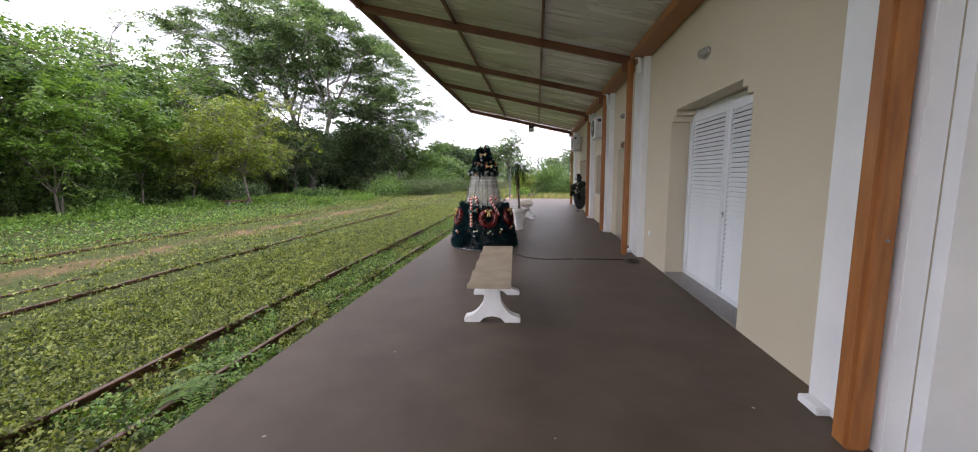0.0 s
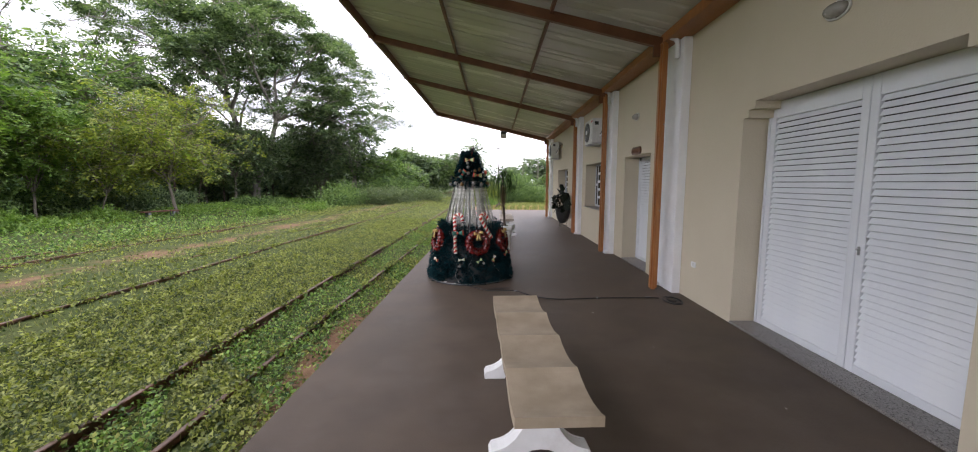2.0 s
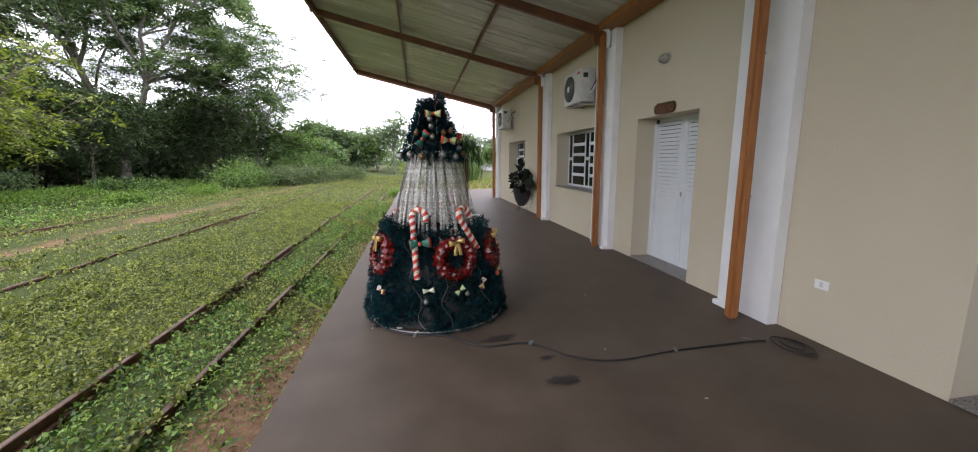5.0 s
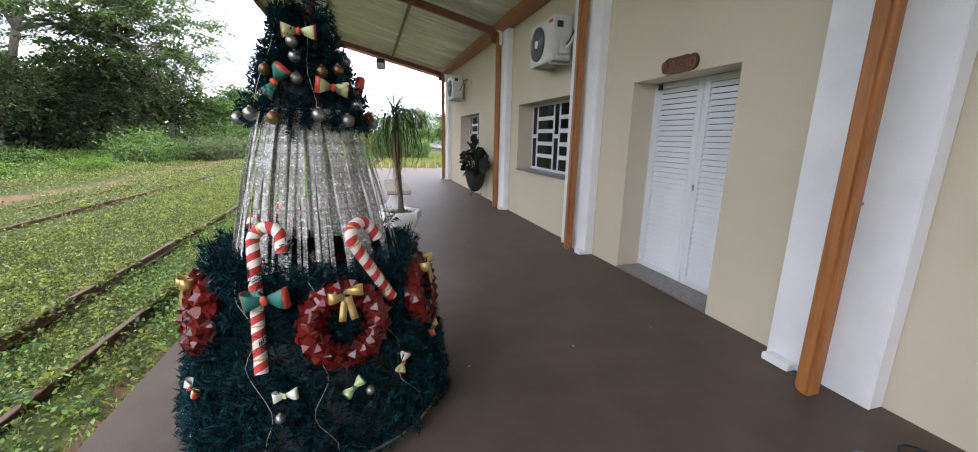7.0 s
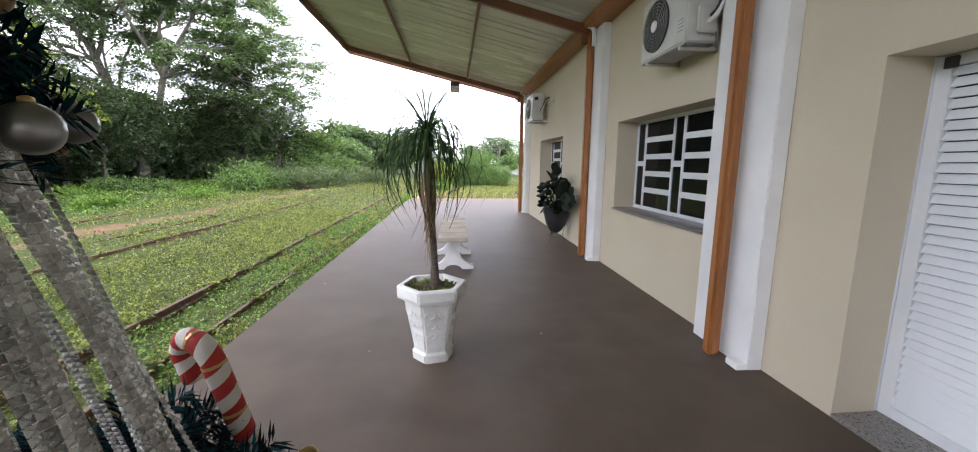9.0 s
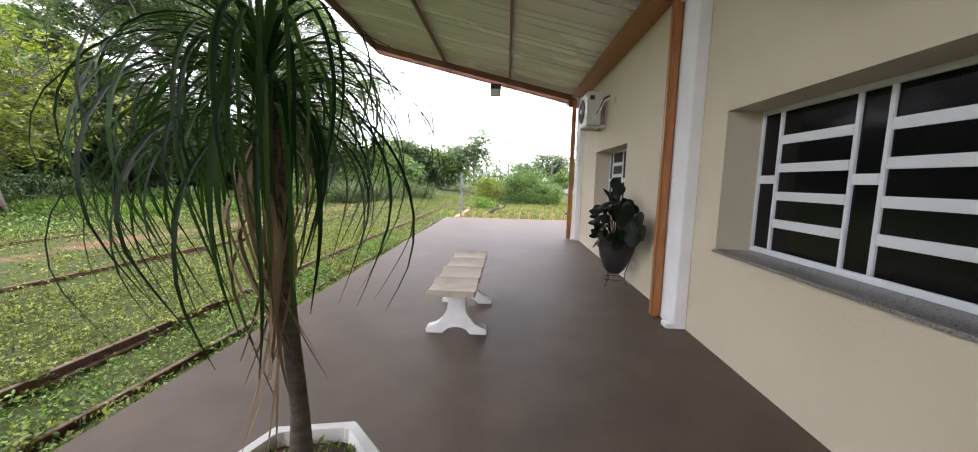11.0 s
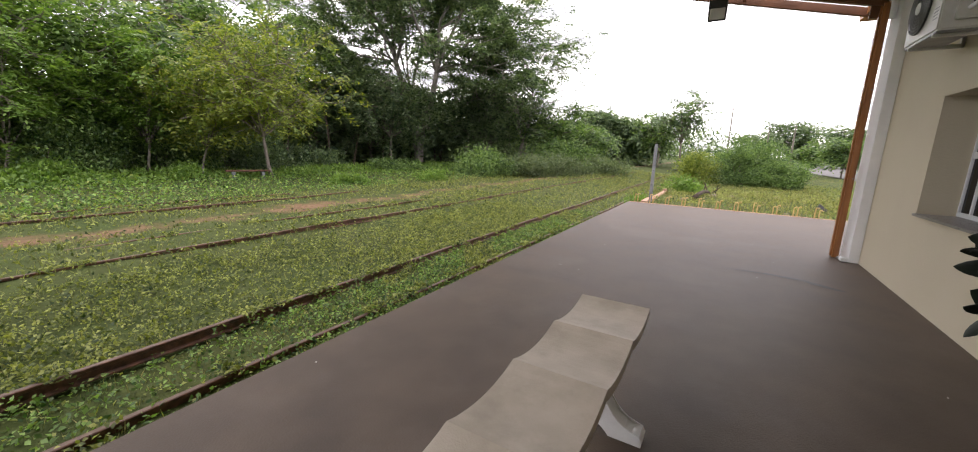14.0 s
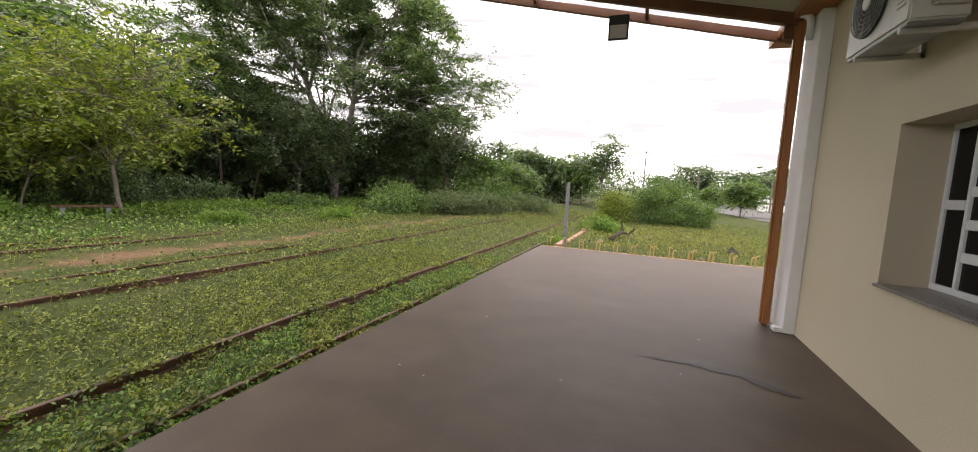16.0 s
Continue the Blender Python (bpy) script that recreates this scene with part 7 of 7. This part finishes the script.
def pinnate_weed(x, y, h, seed):
    """A young plant whose long leaves carry rows of small leaflets."""
    rnd = random.Random(seed)
    z0 = float(ground_z(x, y))
    ob = empty("feathery_weed", "young feathery-leaved weed beside the platform edge", "weed", at=(x, y, z0))
    bm = bmesh.new()
    top = Vector((x + 0.02, y - 0.03, z0 + h))
    tube(bm, [(x, y, z0 - 0.02), (x + 0.02, y, z0 + h * 0.5), top], [0.008, 0.006, 0.003], 6)
    link("stem", bm, "leaf_dry", ob, "thin brown stem")
    for k in range(9):
        a = rnd.uniform(0, 2 * math.pi) if k > 3 else math.pi + rnd.uniform(-0.8, 0.8)
        s = Vector((x, y, z0 + h * (0.45 + 0.55 * k / 8)))
        L = rnd.uniform(0.36, 0.55)
        d = Vector((math.cos(a), math.sin(a), 0.25))
        B, A, N = [], [], []
        p = s.copy()
        for i in range(13):
            d = (d + Vector((0, 0, -0.06))).normalized()
            p = p + d * L / 13
            side = d.cross(Vector((0, 0, 1))).normalized()
            for q in (-1, 1):
                B.append(tuple(p)), A.append(tuple(side * q + d * 0.35)), N.append((0, 0, 1))
        leaf_object("frond", B, A, N, 0.095, 0.028, "leaf_bright", ob)


pinnate_weed(-2.48, 3.50, 0.42, 1)


def rough_patch():
    """Stones and broken mortar where the platform edge has crumbled."""
    rg = random.Random(8)
    bm = bmesh.new()
    for _ in range(260):
        y = rg.choice((rg.gauss(7.6, 0.9), rg.gauss(12.5, 1.0), rg.uniform(2, 24)))
        x = EDGE_X - 0.06 - abs(rg.gauss(0, 0.22))
        s = rg.uniform(0.010, 0.035)
        m = Matrix.Translation((x, y, float(ground_z(x, y)) + s * 0.3)) @ Euler((rg.random() * 3, rg.random() * 3, rg.random() * 3)).to_matrix().to_4x4() @ Matrix.Diagonal((s, s * rg.uniform(0.6, 1), s * rg.uniform(0.4, 0.8), 1))
        bmesh.ops.create_icosphere(bm, subdivisions=1, radius=1, matrix=m)
    tagged(link("rubble", bm, "slab"), "loose stones and crumbled mortar by the platform edge", "rubble", kind="stuff")


rough_patch()

for i, (x, y, s) in enumerate(((0.6, 31.0, 0.16), (1.2, 32.5, 0.13), (2.2, 30.2, 0.10), (-0.3, 29.0, 0.12), (2.9, 33.5, 0.12), (2.5, 27.0, 0.09))):
    bm = bmesh.new()
    bmesh.ops.create_icosphere(bm, subdivisions=2, radius=s)
    for v in bm.verts:
        v.co *= 1 + 0.28 * noise.noise(v.co * 9 + Vector((i, 0, 0)))
        v.co.z *= 0.55
    o = tagged(link("stone", bm, "slab", None, "", True), "pale broken stone lying in the grass", "stone", "stones on the bank")
    o.location = (x, y, float(ground_z(x, y)) + s * 0.2)

def fallen_branch():
    """A dark dead limb with a few stubs, lying across the bank."""
    rnd = random.Random(33)
    a, b = (0.0, 29.3), (0.75, 33.0)
    key = [Vector((a[0] + (b[0] - a[0]) * t, a[1] + (b[1] - a[1]) * t, float(ground_z(a[0] + (b[0] - a[0]) * t, a[1] + (b[1] - a[1]) * t)) + 0.07 + 0.12 * math.sin(math.pi * t))) for t in np.linspace(0, 1, 7)]
    ob = empty("fallen_branch", "dark dead branch lying on the grassy bank", "branch", at=tuple(key[0]))
    bm = bmesh.new()
    tube(bm, key, [0.08, 0.075, 0.07, 0.06, 0.05, 0.04, 0.02], 8)
    link("limb", bm, "soil", ob, "", True)
    for k in (2, 3, 4, 5):
        bm = bmesh.new()
        d = Vector((rnd.uniform(-0.4, 0.4), rnd.uniform(-0.3, 0.5), rnd.uniform(0.15, 0.4)))
        tube(bm, [key[k], key[k] + d * 0.6, key[k] + d], [0.03, 0.02, 0.008], 5)
        link("stub", bm, "soil", ob)


fallen_branch()


def dark_board():
    """A black broken board propped in the grass past the platform end."""
    x, y = 3.55, 28.8
    ob = empty("broken_board", "black broken board propped in the grass", "board", at=(x, y, float(ground_z(x, y))))
    bm = bmesh.new()
    box(bm, -0.16, 0.16, -0.015, 0.015, -0.02, 0.20, 0.004, pose(0, 0, 0.02, -25, 38, 12))
    o = link("plank", bm, "dark", ob)
    o.matrix_parent_inverse = Matrix()


dark_board()

# an old concrete bench and a bucket far off under the trees
bm = bmesh.new()
box(bm, -0.9, 0.9, -0.2, 0.2, 0.38, 0.45, 0.02)
ob = empty("old_bench", "weathered dark bench standing under the trees", "bench", at=(-18.4, 23.6, float(ground_z(-18.4, 23.6))))
o = link("seat", bm, "rail", ob)
o.matrix_parent_inverse = Matrix()
for sx in (-0.6, 0.6):
    bm = bmesh.new()
    box(bm, sx - 0.07, sx + 0.07, -0.16, 0.16, -0.05, 0.378, 0.015)
    o = link("leg", bm, "grey_post", ob)
    o.matrix_parent_inverse = Matrix()
ob.rotation_euler = (0, 0, radians(70))

# ---- road side ----
bm = bmesh.new()
mid = [(24, 30), (19.5, 46), (16.5, 62), (15.5, 80), (17.5, 105), (22, 150), (34, 240)]
rows = []
for i, (x, y) in enumerate(mid):
    z = max(float(ground_z(x - 4.5, y)), float(ground_z(x + 4.5, y))) + 0.06
    rows.append((bm.verts.new((x - 4.5, y, z)), bm.verts.new((x + 4.5, y, z)), bm.verts.new((x + 4.5, y, z - 0.5)), bm.verts.new((x - 4.5, y, z - 0.5))))
for a, b in zip(rows, rows[1:]):
    for j in range(4):
        bm.faces.new((a[j], a[(j + 1) % 4], b[(j + 1) % 4], b[j]))
tagged(link("road", bm, "asphalt"), "grey asphalt road running into the distance", "road", kind="structure")


def utility_pole(x, y, h, arms, label):
    z = float(ground_z(x, y))
    ob = empty("utility_pole", label, "utility pole", "poles along the road", at=(x, y, z))
    bm = bmesh.new()
    tube(bm, [(x, y, z - 0.2), (x, y, z + h)], [0.16, 0.09], 8)
    link("shaft", bm, "bark", ob)
    for k in range(arms):
        boxed("crossarm", (x - 1.2, x + 1.2, y - 0.06, y + 0.06, z + h - 0.35 - 0.9 * k, z + h - 0.22 - 0.9 * k), "bark", ob, 0.01)
        for dx in (-1.05, -0.4, 0.4, 1.05):
            bm = bmesh.new()
            lathe(bm, [(0.05, 0), (0.06, 0.1), (0.03, 0.25)], (x + dx, y, z + h - 0.22 - 0.9 * k), 8)
            link("insulator", bm, "steel", ob)


utility_pole(1.0, 98.0, 10.5, 1, "concrete utility pole with a crossarm of insulators")
utility_pole(10.2, 96.0, 7.2, 0, "slim concrete pole beside the road")
utility_pole(20.5, 92.0, 6.0, 0, "slim concrete pole beside the road")
utility_pole(8.4, 120.0, 8.5, 0, "slim concrete pole beside the road")
wall_far = empty("roadside_wall", "low pale roadside wall with square openings", "wall", at=(27, 106, 0))
boxed("wall_panel", (22, 36, 106, 106.2, -0.5, 0.9), "white", wall_far, 0.01)
for k in range(8):
    boxed("pier", (22 + 1.9 * k, 22.3 + 1.9 * k, 105.9, 106.3, -0.5, 1.6), "white", wall_far, 0.01)
boxed("coping", (21.9, 36.1, 105.88, 106.32, 1.605, 1.75), "white", wall_far, 0.01)

retaining_wall()


# ---- pieces that sit on a part of their thing ----
def world_of(ob):
    m = ob.matrix_basis.copy()
    return world_of(ob.parent) @ ob.matrix_parent_inverse @ m if ob.parent else m


def nest(thing, inner, outer):
    """Hangs the parts called inner under the parts called outer, first to first, without moving them."""
    hosts = [c for c in thing.children if c.name.split(".")[0] == outer]
    for i, c in enumerate([c for c in thing.children if c.name.split(".")[0] == inner]):
        host = hosts[min(i, len(hosts) - 1)]
        keep = world_of(host).inverted() @ world_of(thing) @ c.matrix_parent_inverse
        c.parent = host
        c.matrix_parent_inverse = keep


NESTED = {"air_conditioner": (("grille_ring", "fan_opening"), ("grille_spoke", "fan_opening"), ("hub_cap", "fan_opening"), ("badge", "casing"), ("rating_bar", "casing"), ("handle_recess", "casing")),
          "candy_cane": (("gold_band", "stick"),), "bauble": (("cap", "ball"),), "ribbon_bow": (("edging", "loop"),), "wreath": (("gold_tail", "gold_loop"),),
          "flood_light": (("lens", "housing"), ("cooling_fin", "housing")), "wall_lamp": (("glass_cover", "rim"),), "wall_socket": (("outlet", "plate"),),
          "post": (("bolt", "shaft"),), "wooden_sign": (("lettering", "board"),), "concrete_post": (("wire_hole", "shaft"),), "plant_pot": (("scroll", "bowl"),)}
for thing in [o for o in scene.objects if o.parent is None]:
    for inner, outer in NESTED.get(thing.name.split(".")[0], ()):
        nest(thing, inner, outer)
